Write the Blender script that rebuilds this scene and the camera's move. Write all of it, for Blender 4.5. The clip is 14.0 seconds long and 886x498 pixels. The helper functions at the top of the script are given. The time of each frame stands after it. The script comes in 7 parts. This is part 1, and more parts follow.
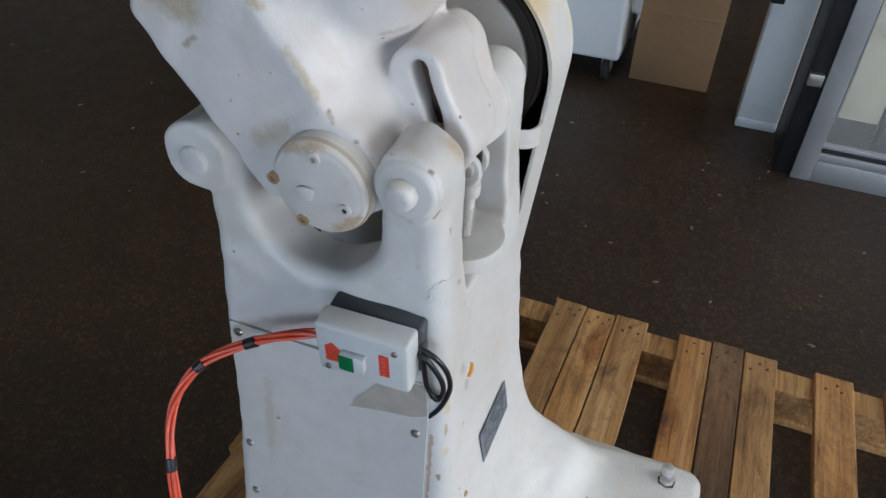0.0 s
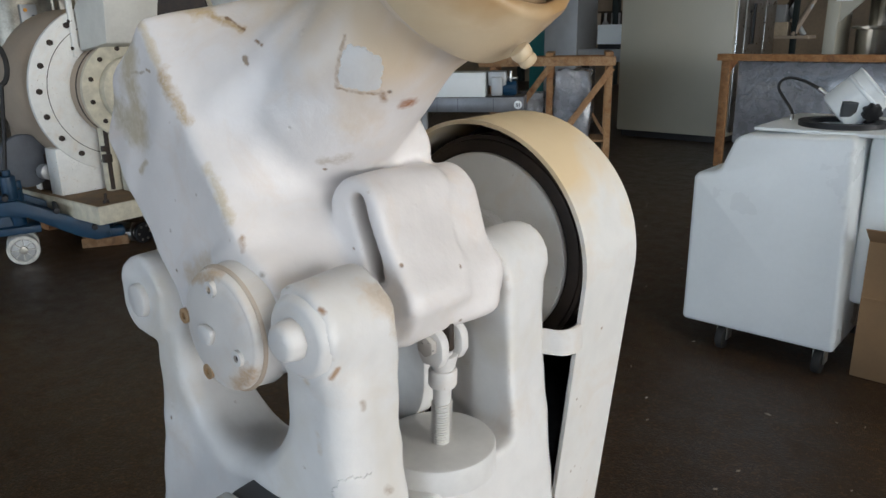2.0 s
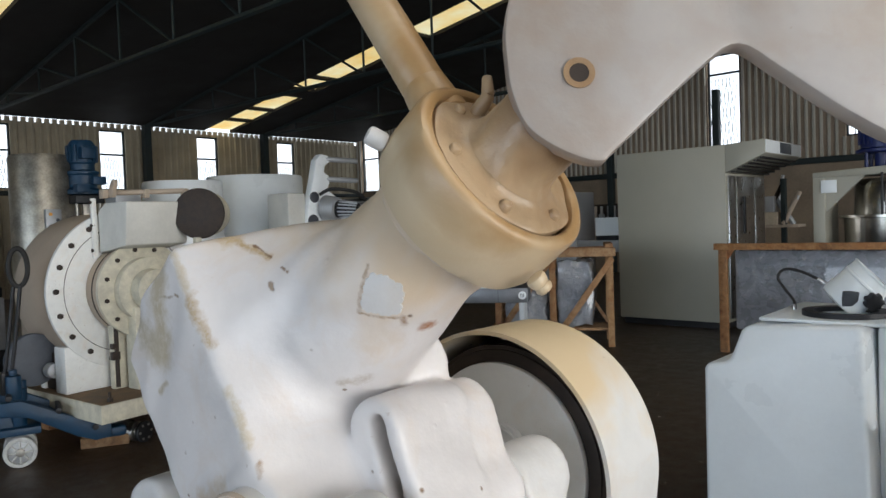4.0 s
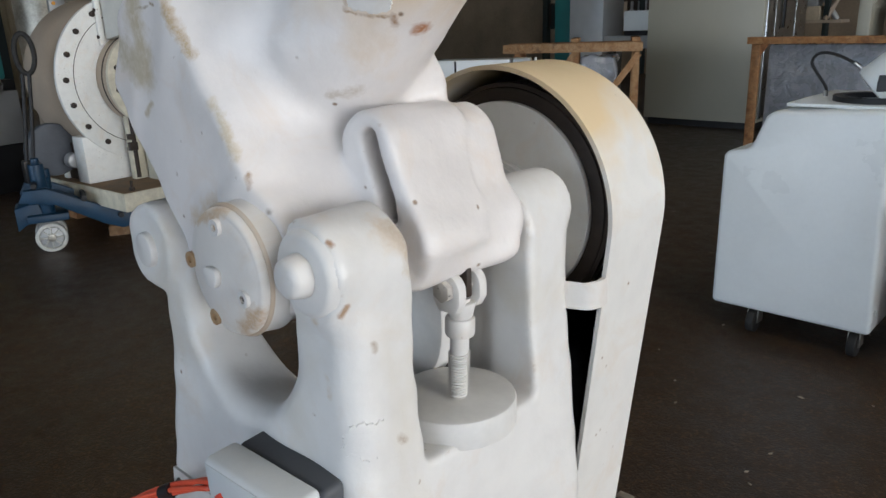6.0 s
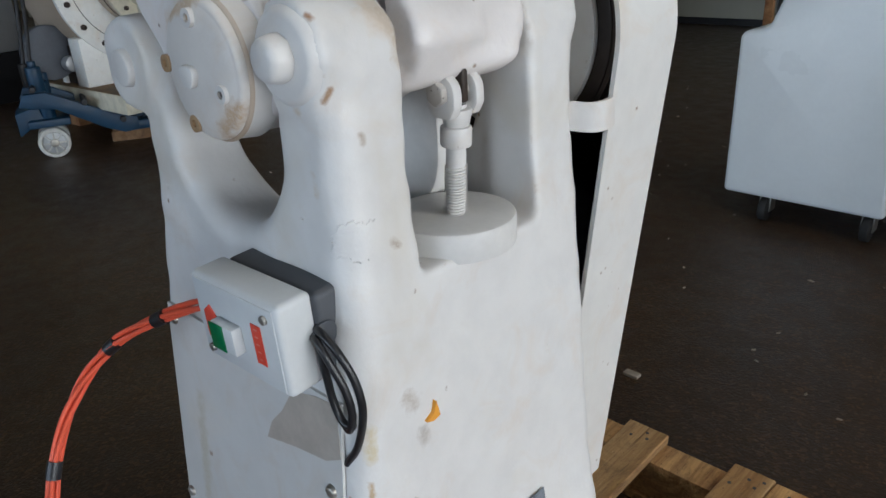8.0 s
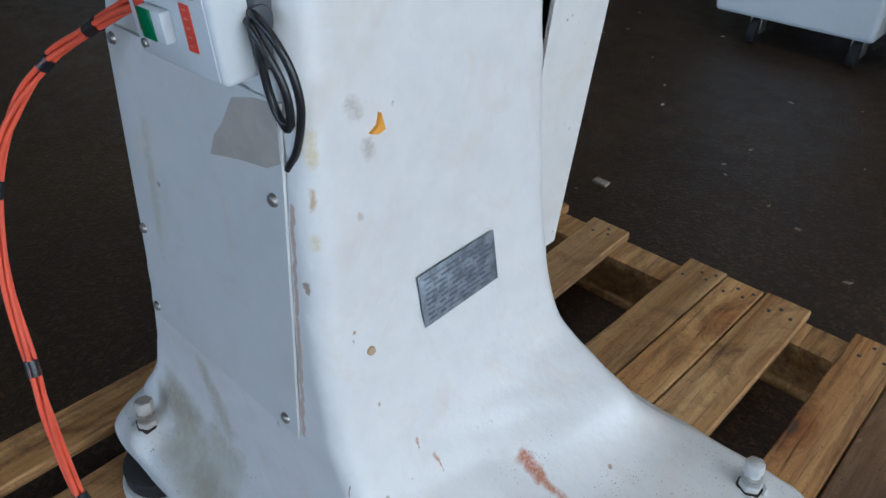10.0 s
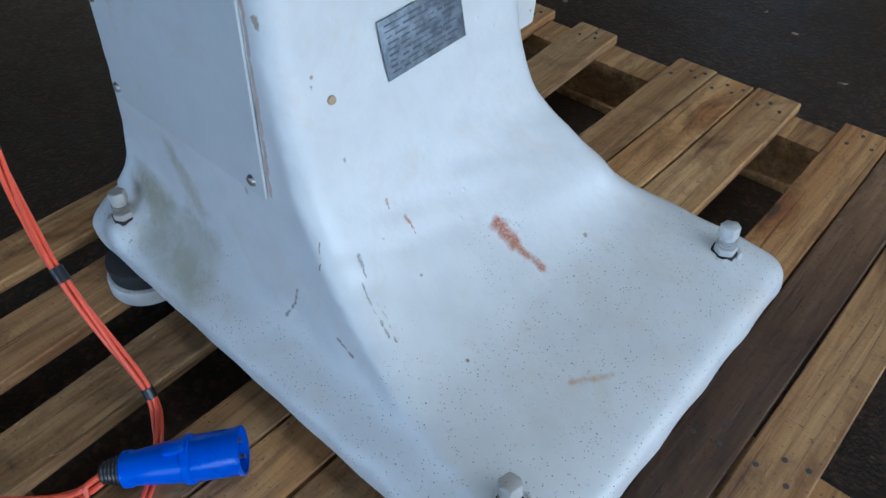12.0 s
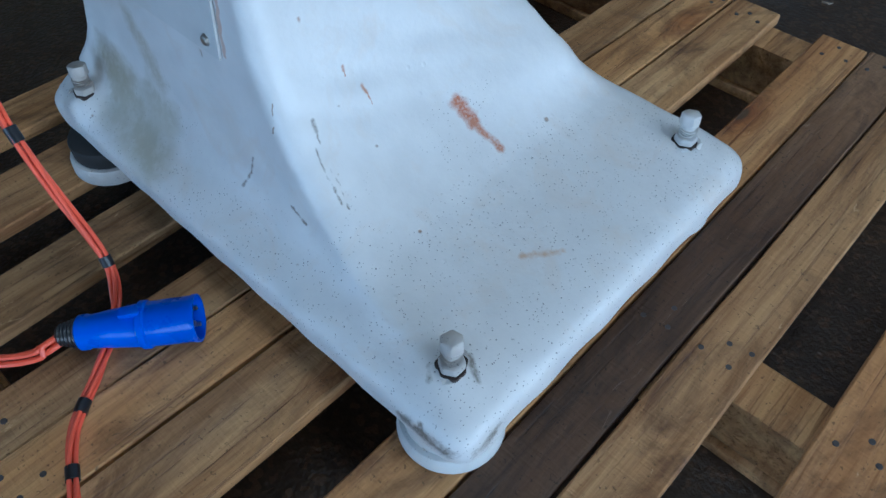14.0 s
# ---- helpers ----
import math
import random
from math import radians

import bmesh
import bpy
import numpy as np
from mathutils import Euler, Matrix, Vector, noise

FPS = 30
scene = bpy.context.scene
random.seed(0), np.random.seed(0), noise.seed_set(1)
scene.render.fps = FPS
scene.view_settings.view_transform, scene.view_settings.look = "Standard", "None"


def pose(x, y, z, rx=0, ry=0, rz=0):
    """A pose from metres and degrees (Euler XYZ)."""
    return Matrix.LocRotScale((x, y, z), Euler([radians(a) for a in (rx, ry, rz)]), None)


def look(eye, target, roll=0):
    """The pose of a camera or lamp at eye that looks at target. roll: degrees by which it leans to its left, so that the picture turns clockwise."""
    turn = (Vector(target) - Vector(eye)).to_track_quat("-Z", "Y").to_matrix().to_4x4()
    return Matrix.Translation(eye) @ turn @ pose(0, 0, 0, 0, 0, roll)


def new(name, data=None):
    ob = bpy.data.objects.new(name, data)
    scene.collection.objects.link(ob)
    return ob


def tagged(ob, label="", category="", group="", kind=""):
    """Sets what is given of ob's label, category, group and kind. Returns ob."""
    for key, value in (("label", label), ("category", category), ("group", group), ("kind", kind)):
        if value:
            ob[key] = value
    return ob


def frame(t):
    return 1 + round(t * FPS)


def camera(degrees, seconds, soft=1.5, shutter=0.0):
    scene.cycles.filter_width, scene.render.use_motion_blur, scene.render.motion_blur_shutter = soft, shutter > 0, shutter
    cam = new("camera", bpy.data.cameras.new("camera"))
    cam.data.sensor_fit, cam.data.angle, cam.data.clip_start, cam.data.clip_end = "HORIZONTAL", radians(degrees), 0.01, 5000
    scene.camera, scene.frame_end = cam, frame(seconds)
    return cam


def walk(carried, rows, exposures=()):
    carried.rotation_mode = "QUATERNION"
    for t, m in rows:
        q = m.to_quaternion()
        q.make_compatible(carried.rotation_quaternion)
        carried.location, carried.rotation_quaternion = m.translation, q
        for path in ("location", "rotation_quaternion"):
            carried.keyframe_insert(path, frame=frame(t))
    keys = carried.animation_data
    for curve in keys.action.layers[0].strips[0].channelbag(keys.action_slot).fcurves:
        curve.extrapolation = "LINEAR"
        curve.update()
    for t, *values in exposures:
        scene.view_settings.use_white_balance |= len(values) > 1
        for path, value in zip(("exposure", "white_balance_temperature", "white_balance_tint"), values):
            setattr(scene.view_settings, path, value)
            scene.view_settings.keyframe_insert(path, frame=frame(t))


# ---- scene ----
cam = camera(62.5, 14.0)
PATH = [
    (0, (0.234, -0.811, 1.722), (-0.319, 0.629, 0.449), 1.6),
    (0.5, (0.311, -0.652, 1.622), (-0.648, 0.649, 0.443), -0.3),
    (1, (0.358, -0.549, 1.485), (-0.818, 0.663, 0.414), -2.9),
    (1.5, (0.444, -0.522, 1.459), (-0.807, 0.76, 0.57), -1.4),
    (2, (0.458, -0.544, 1.494), (-0.815, 0.888, 0.920), -1.1),
    (2.5, (0.443, -0.551, 1.518), (-0.863, 0.930, 1.200), -1.5),
    (2.7, (0.449, -0.558, 1.526), (-0.859, 0.933, 1.301), -1.9),
    (3.7, (0.452, -0.558, 1.530), (-0.866, 0.930, 1.487), -1.9),
    (4.8, (0.454, -0.55, 1.499), (-0.862, 0.916, 1.155), -1.7),
    (5, (0.448, -0.54, 1.484), (-0.856, 0.915, 1.055), -1.3),
    (5.5, (0.444, -0.534, 1.459), (-0.859, 0.897, 0.955), -1.5),
    (6, (0.449, -0.522, 1.429), (-0.872, 0.859, 0.841), -1.9),
    (6.5, (0.449, -0.518, 1.4), (-0.864, 0.847, 0.757), -2.3),
    (7, (0.444, -0.515, 1.369), (-0.876, 0.816, 0.675), -2.9),
    (7.5, (0.446, -0.514, 1.34), (-0.859, 0.809, 0.6), -2.8),
    (8, (0.455, -0.513, 1.31), (-0.838, 0.786, 0.509), -3.1),
    (8.5, (0.461, -0.509, 1.283), (-0.818, 0.759, 0.414), -3.2),
    (9, (0.485, -0.523, 1.24), (-0.772, 0.691, 0.267), -2.5),
    (9.2, (0.485, -0.521, 1.228), (-0.739, 0.685, 0.204), -1.3),
    (11.3, (0.568, -0.535, 1.121), (-0.48, 0.529, -0.209), -2.1),
    (11.5, (0.572, -0.541, 1.11), (-0.471, 0.502, -0.241), -2.2),
    (12, (0.584, -0.547, 1.066), (-0.381, 0.448, -0.376), -2.5),
    (12.5, (0.614, -0.561, 1.05), (-0.293, 0.427, -0.433), -0.5),
    (13, (0.638, -0.57, 1.035), (-0.254, 0.387, -0.478), -0.7),
    (13.5, (0.66, -0.574, 1.01), (-0.21, 0.355, -0.533), -0.2),
    (14, (0.669, -0.569, 1.005), (-0.21, 0.36, -0.532), -0.2),
]
EXPOSURES = [(0.0, -0.11, 5690, 9), (1.2, -0.08, 5880, 9), (2.5, 0.07, 6020, 10), (5.0, 0.10, 6020, 10), (6.5, 0.03, 5880, 10), (7.5, -0.08, 5790, 9), (9.0, -0.20, 5490, 8), (11.3, -0.16, 4770, 4), (12.5, -0.17, 4620, 3), (14.0, -0.20, 4410, 1)]
walk(cam, [(t, look(eye, target, roll)) for t, eye, target, roll in PATH], EXPOSURES)

# ---- world, sun and daylight openings ----
world = bpy.data.worlds.new("sky")
scene.world = world
world.use_nodes = True
wn = world.node_tree.nodes
sky = wn.new("ShaderNodeTexSky")
sky.sky_type, sky.sun_disc = "NISHITA", False
sky.sun_elevation, sky.sun_rotation = radians(37), radians(75)
world.node_tree.links.new(sky.outputs[0], wn["Background"].inputs[0])
wn["Background"].inputs[1].default_value = 0.15

sun = new("sun", bpy.data.lights.new("sun", "SUN"))
sun.data.energy, sun.data.angle, sun.data.color = 3.0, radians(0.5), (1.0, 0.95, 0.88)
sun.matrix_world = look((0, 0, 30), (-33.0, -9.0, 4.0))


def opening_lamp(name, eye, target, w, h, watts, colour):
    data = bpy.data.lights.new(name, "AREA")
    data.shape, data.size, data.size_y, data.energy, data.color = "RECTANGLE", w, h, watts, colour
    ob = new(name, data)
    ob.matrix_world = look(eye, target)
    return ob


opening_lamp("gate_daylight", (13.8, -0.5, 2.3), (0, 0.0, 1.2), 17.0, 4.3, 1640, (1.0, 0.965, 0.91))
opening_lamp("yard_door_daylight", (-0.5, -15.8, 2.3), (-0.5, 0, 1.5), 17.0, 4.3, 960, (0.84, 0.92, 1.0))

# added lamp at an unseen roof strip, brightens faces that look upward
opening_lamp("unseen_skylight_fill", (4.0, 0.6, 5.45), (4.0, 0.6, 0), 11.0, 1.3, 135, (1.0, 0.97, 0.92))


# ---- materials ----
def mat(name):
    m = bpy.data.materials.new(name)
    m.use_nodes = True
    nt = m.node_tree
    return m, nt, nt.nodes["Principled BSDF"]


def nd(nt, kind, operation="", data_type="", blend_type="", feature=""):
    n = nt.nodes.new(kind)
    if operation:
        n.operation = operation
    if data_type:
        n.data_type = data_type
    if blend_type:
        n.blend_type = blend_type
    if feature:
        n.feature = feature
    return n


def ramp(nt, fac, stops):
    r = nd(nt, "ShaderNodeValToRGB")
    els = r.color_ramp.elements
    while len(els) < len(stops):
        els.new(0.5)
    for e, (p, c) in zip(els, stops):
        e.position = p
        e.color = (*c, 1) if len(c) == 3 else c
    nt.links.new(fac, r.inputs[0])
    return r.outputs[0]


def noise_tex(nt, vec, scale, detail=4, rough=0.55, dist=0.0):
    n = nd(nt, "ShaderNodeTexNoise")
    n.inputs["Scale"].default_value, n.inputs["Detail"].default_value = scale, detail
    n.inputs["Roughness"].default_value, n.inputs["Distortion"].default_value = rough, dist
    nt.links.new(vec, n.inputs["Vector"])
    return n.outputs[0]


def coords(nt, scale=(1, 1, 1), kind="Object", turn=(0, 0, 0)):
    tc = nd(nt, "ShaderNodeTexCoord")
    mp = nd(nt, "ShaderNodeMapping")
    mp.inputs["Scale"].default_value = scale
    mp.inputs["Rotation"].default_value = turn
    nt.links.new(tc.outputs[kind], mp.inputs[0])
    return mp.outputs[0]


def blend(nt, fac, a, b, how="MIX"):
    x = nd(nt, "ShaderNodeMix", data_type="RGBA", blend_type=how)
    for sock, val in ((x.inputs[0], fac), (x.inputs[6], a), (x.inputs[7], b)):
        if hasattr(val, "links"):
            nt.links.new(val, sock)
        else:
            sock.default_value = val if isinstance(val, (int, float)) else (*val, 1)
    return x.outputs[2]


def bump(nt, bsdf, height, strength, dist=0.002):
    b = nd(nt, "ShaderNodeBump")
    b.inputs["Strength"].default_value, b.inputs["Distance"].default_value = strength, dist
    nt.links.new(height, b.inputs["Height"])
    nt.links.new(b.outputs[0], bsdf.inputs["Normal"])
    return b


def simple(name, colour, rough=0.5, metal=0.0, vary=0.12, scale=6.0, grain=60.0, bumpy=0.15, spread=1.0):
    """A surface of one colour with blotches and fine grain."""
    m, nt, b = mat(name)
    v = coords(nt)
    dark = tuple(c * (1 - vary) for c in colour)
    lite = tuple(min(1, c * (1 + vary * 0.6)) for c in colour)
    big = noise_tex(nt, v, scale, 5)
    col = ramp(nt, big, [(0.35, dark), (0.65, lite)])
    fine = noise_tex(nt, v, grain, 3)
    col = blend(nt, 0.25 * spread, col, ramp(nt, fine, [(0.3, dark), (0.7, lite)]))
    nt.links.new(col, b.inputs["Base Color"])
    nt.links.new(ramp(nt, big, [(0.3, (rough * 0.85,) * 3), (0.7, (min(1, rough * 1.15),) * 3)]), b.inputs["Roughness"])
    b.inputs["Metallic"].default_value = metal
    bump(nt, b, fine, bumpy, 0.001)
    return m


def spot(nt, v, p, q, radius, ragged=0.5, scale=85.0):
    """A ragged mark, 0 to 1, along the line from p to q."""
    ax = Vector(q) - Vector(p)
    scale = min(scale, 0.75 / radius)
    sub = nd(nt, "ShaderNodeVectorMath", operation="SUBTRACT")
    nt.links.new(v, sub.inputs[0])
    sub.inputs[1].default_value = p
    dot = nd(nt, "ShaderNodeVectorMath", operation="DOT_PRODUCT")
    nt.links.new(sub.outputs[0], dot.inputs[0])
    dot.inputs[1].default_value = ax / max(ax.length_squared, 1e-9)
    cl = nd(nt, "ShaderNodeClamp")
    nt.links.new(dot.outputs["Value"], cl.inputs[0])
    sc = nd(nt, "ShaderNodeVectorMath", operation="SCALE")
    sc.inputs[0].default_value = ax
    nt.links.new(cl.outputs[0], sc.inputs["Scale"])
    off = nd(nt, "ShaderNodeVectorMath", operation="DISTANCE")
    nt.links.new(sub.outputs[0], off.inputs[0])
    nt.links.new(sc.outputs[0], off.inputs[1])
    nz = noise_tex(nt, v, scale, 4 if radius < 0.01 else 3, 0.6)
    ad = nd(nt, "ShaderNodeMath", operation="MULTIPLY_ADD")
    nt.links.new(nz, ad.inputs[0])
    ad.inputs[1].default_value = -radius * ragged * 4
    nt.links.new(off.outputs["Value"], ad.inputs[2])
    mr = nd(nt, "ShaderNodeMapRange")
    nt.links.new(ad.outputs[0], mr.inputs[0])
    mr.inputs[1].default_value, mr.inputs[2].default_value = radius * (1.35 - ragged * 2), radius * (0.35 - ragged * 2)
    if ragged < 0.2:
        mr.inputs[1].default_value, mr.inputs[2].default_value = radius * (1.15 - ragged * 2), radius * (0.78 - ragged * 2)
        return mr.outputs[0]
    worn = nd(nt, "ShaderNodeMath", operation="MULTIPLY")
    nt.links.new(mr.outputs[0], worn.inputs[0])
    nt.links.new(ramp(nt, noise_tex(nt, v, scale * 3, 3, 0.6), [(0.34, (0.6,) * 3), (0.56, (1, 1, 1))]), worn.inputs[1])
    return worn.outputs[0]




def cast_paint(name, white, stain_at, stain_colour, marks=(), lumps=0.5, pits=0.66, drift=(0, 0, 0), drift0=0.0, pins=0.56, pins_low=0.0, worn_edges=False):
    """Thick white brush paint on rough cast iron: blotches, stains, chips and pits."""
    m, nt, b = mat(name)
    v = coords(nt)
    big = noise_tex(nt, v, 5.0, 4, 0.6, 0.4)
    mid = noise_tex(nt, v, 22.0, 5, 0.6)
    fine = noise_tex(nt, v, 140.0, 3)
    col = ramp(nt, mid, [(0.3, tuple(c * 0.93 for c in white)), (0.6, white)])
    smudge = ramp(nt, noise_tex(nt, v, 11.0, 6, 0.68, 0.8), [(0.52, (0, 0, 0)), (0.74, (0.5, 0.5, 0.5))])
    col = blend(nt, smudge, col, tuple(c * k for c, k in zip(white, (0.90, 0.79, 0.68))))
    run = nd(nt, "ShaderNodeVectorMath", operation="DOT_PRODUCT")
    nt.links.new(v, run.inputs[0])
    run.inputs[1].default_value = drift
    most = nd(nt, "ShaderNodeMath", operation="ADD")
    nt.links.new(run.outputs["Value"], most.inputs[0])
    most.inputs[1].default_value = drift0
    both = nd(nt, "ShaderNodeMath", operation="ADD")
    nt.links.new(big, both.inputs[0])
    nt.links.new(most.outputs[0], both.inputs[1])
    stain = ramp(nt, both.outputs[0], [(stain_at, (0, 0, 0)), (stain_at + 0.25, (1, 1, 1))])
    col = blend(nt, stain, col, stain_colour)
    chips = nd(nt, "ShaderNodeTexVoronoi", feature="F1")
    chips.inputs["Scale"].default_value = 38.0
    chips.inputs["Randomness"].default_value = 1.0
    nt.links.new(v, chips.inputs["Vector"])
    lot = ramp(nt, mid, [(pits, (0, 0, 0)), (pits + 0.04, (1, 1, 1))])
    near = ramp(nt, chips.outputs["Distance"], [(0.05, (1, 1, 1)), (0.13, (0, 0, 0))])
    mul = nd(nt, "ShaderNodeMath", operation="MULTIPLY")
    nt.links.new(lot, mul.inputs[0])
    nt.links.new(near, mul.inputs[1])
    col = blend(nt, mul.outputs[0], col, (0.26, 0.18, 0.12))
    # sparse larger chips, ragged and longer than wide
    wide = nd(nt, "ShaderNodeTexVoronoi", feature="F1")
    wide.inputs["Scale"].default_value = 11.0
    rag = nd(nt, "ShaderNodeTexNoise")
    rag.inputs["Scale"].default_value, rag.inputs["Detail"].default_value = 95.0, 4.0
    nt.links.new(v, rag.inputs["Vector"])
    bent = nd(nt, "ShaderNodeVectorMath", operation="MULTIPLY_ADD")
    nt.links.new(rag.outputs["Color"], bent.inputs[0])
    bent.inputs[1].default_value = (0.011, 0.011, 0.011)
    nt.links.new(coords(nt, (1.0, 1.0, 0.62), turn=(0.35, 0.2, 0.0)), bent.inputs[2])
    nt.links.new(bent.outputs[0], wide.inputs["Vector"])
    pick = nd(nt, "ShaderNodeSeparateColor")
    nt.links.new(wide.outputs["Color"], pick.inputs[0])
    gone = nd(nt, "ShaderNodeMath", operation="MULTIPLY")
    nt.links.new(ramp(nt, wide.outputs["Distance"], [(0.030, (1, 1, 1)), (0.052, (0, 0, 0))]), gone.inputs[0])
    nt.links.new(ramp(nt, pick.outputs[0], [(0.48, (0, 0, 0)), (0.52, (1, 1, 1))]), gone.inputs[1])
    col = blend(nt, gone.outputs[0], col, blend(nt, ramp(nt, pick.outputs[1], [(0.45, (0, 0, 0)), (0.55, (1, 1, 1))]), (0.34, 0.27, 0.21), (0.40, 0.33, 0.27)))
    tiny = nd(nt, "ShaderNodeTexVoronoi", feature="F1")
    tiny.inputs["Scale"].default_value = 215.0
    bend = nd(nt, "ShaderNodeTexNoise")
    bend.inputs["Scale"].default_value = 130.0
    nt.links.new(v, bend.inputs["Vector"])
    warp = nd(nt, "ShaderNodeVectorMath", operation="MULTIPLY_ADD")
    nt.links.new(bend.outputs["Color"], warp.inputs[0])
    warp.inputs[1].default_value = (0.006, 0.006, 0.006)
    nt.links.new(v, warp.inputs[2])
    nt.links.new(warp.outputs[0], tiny.inputs["Vector"])
    low = nd(nt, "ShaderNodeSeparateXYZ")
    nt.links.new(v, low.inputs[0])
    flat = nd(nt, "ShaderNodeMapRange")
    nt.links.new(low.outputs[2], flat.inputs[0])
    flat.inputs[1].default_value, flat.inputs[2].default_value = 0.42, 0.28
    flat.inputs[4].default_value = pins_low
    sow = nd(nt, "ShaderNodeMath", operation="ADD")
    nt.links.new(noise_tex(nt, v, 7.0, 4), sow.inputs[0])
    nt.links.new(flat.outputs[0], sow.inputs[1])
    sown = ramp(nt, sow.outputs[0], [(pins, (0, 0, 0)), (pins + 0.12, (1, 1, 1))])
    luck = nd(nt, "ShaderNodeSeparateColor")
    nt.links.new(tiny.outputs["Color"], luck.inputs[0])
    some = nd(nt, "ShaderNodeMath", operation="MULTIPLY")
    nt.links.new(sown, some.inputs[0])
    nt.links.new(ramp(nt, luck.outputs[0], [(0.26, (0, 0, 0)), (0.36, (1, 1, 1))]), some.inputs[1])
    holes = nd(nt, "ShaderNodeMath", operation="MULTIPLY")
    nt.links.new(some.outputs[0], holes.inputs[0])
    nt.links.new(ramp(nt, tiny.outputs["Distance"], [(0.11, (1, 1, 1)), (0.21, (0, 0, 0))]), holes.inputs[1])
    col = blend(nt, holes.outputs[0], col, tuple(c * 0.22 for c in white))
    if worn_edges:
        edge = nd(nt, "ShaderNodeNewGeometry")
        worn = nd(nt, "ShaderNodeMath", operation="MULTIPLY")
        nt.links.new(ramp(nt, edge.outputs["Pointiness"], [(0.53, (0, 0, 0)), (0.57, (1, 1, 1))]), worn.inputs[0])
        nt.links.new(ramp(nt, noise_tex(nt, v, 75.0, 5, 0.7), [(0.58, (0, 0, 0)), (0.61, (1, 1, 1))]), worn.inputs[1])
        col = blend(nt, worn.outputs[0], col, (0.36, 0.27, 0.19))
    sway = nd(nt, "ShaderNodeTexNoise")
    sway.inputs["Scale"].default_value, sway.inputs["Detail"].default_value = 70.0, 3.0
    nt.links.new(v, sway.inputs["Vector"])
    wavy = nd(nt, "ShaderNodeVectorMath", operation="MULTIPLY_ADD")
    nt.links.new(sway.outputs["Color"], wavy.inputs[0])
    wavy.inputs[1].default_value = (0.009, 0.009, 0.009)
    mid_v = nd(nt, "ShaderNodeVectorMath", operation="SUBTRACT")
    nt.links.new(v, mid_v.inputs[0])
    mid_v.inputs[1].default_value = (0.0045, 0.0045, 0.0045)
    nt.links.new(mid_v.outputs[0], wavy.inputs[2])
    for p, q, r, rag, c in marks:
        col = blend(nt, spot(nt, wavy.outputs[0], p, q, r, rag), col, c)
    nt.links.new(col, b.inputs["Base Color"])
    nt.links.new(ramp(nt, mid, [(0.3, (0.30,) * 3), (0.7, (0.48,) * 3)]), b.inputs["Roughness"])
    h = nd(nt, "ShaderNodeMath", operation="MULTIPLY_ADD")
    nt.links.new(mid, h.inputs[0])
    h.inputs[1].default_value = 1.3
    soft = nd(nt, "ShaderNodeMath", operation="MULTIPLY")
    nt.links.new(fine, soft.inputs[0])
    soft.inputs[1].default_value = 0.10
    nt.links.new(soft.outputs[0], h.inputs[2])
    h2 = nd(nt, "ShaderNodeMath", operation="SUBTRACT")
    nt.links.new(h.outputs[0], h2.inputs[0])
    nt.links.new(mul.outputs[0], h2.inputs[1])
    h3 = nd(nt, "ShaderNodeMath", operation="SUBTRACT")
    nt.links.new(h2.outputs[0], h3.inputs[0])
    nt.links.new(holes.outputs[0], h3.inputs[1])
    h4 = nd(nt, "ShaderNodeMath", operation="SUBTRACT")
    nt.links.new(h3.outputs[0], h4.inputs[0])
    nt.links.new(gone.outputs[0], h4.inputs[1])
    # blisters and runs standing up from the coat
    kind = nd(nt, "ShaderNodeSeparateColor")
    nt.links.new(chips.outputs["Color"], kind.inputs[0])
    blister = nd(nt, "ShaderNodeMath", operation="MULTIPLY")
    nt.links.new(ramp(nt, chips.outputs["Distance"], [(0.02, (1, 1, 1)), (0.15, (0, 0, 0))]), blister.inputs[0])
    nt.links.new(ramp(nt, kind.outputs[1], [(0.86, (0, 0, 0)), (0.88, (1, 1, 1))]), blister.inputs[1])
    h5 = nd(nt, "ShaderNodeMath", operation="ADD")
    nt.links.new(h4.outputs[0], h5.inputs[0])
    lift = nd(nt, "ShaderNodeMath", operation="MULTIPLY")
    nt.links.new(blister.outputs[0], lift.inputs[0])
    lift.inputs[1].default_value = 0.45
    nt.links.new(lift.outputs[0], h5.inputs[1])
    bump(nt, b, h5.outputs[0], lumps, 0.003)
    return m


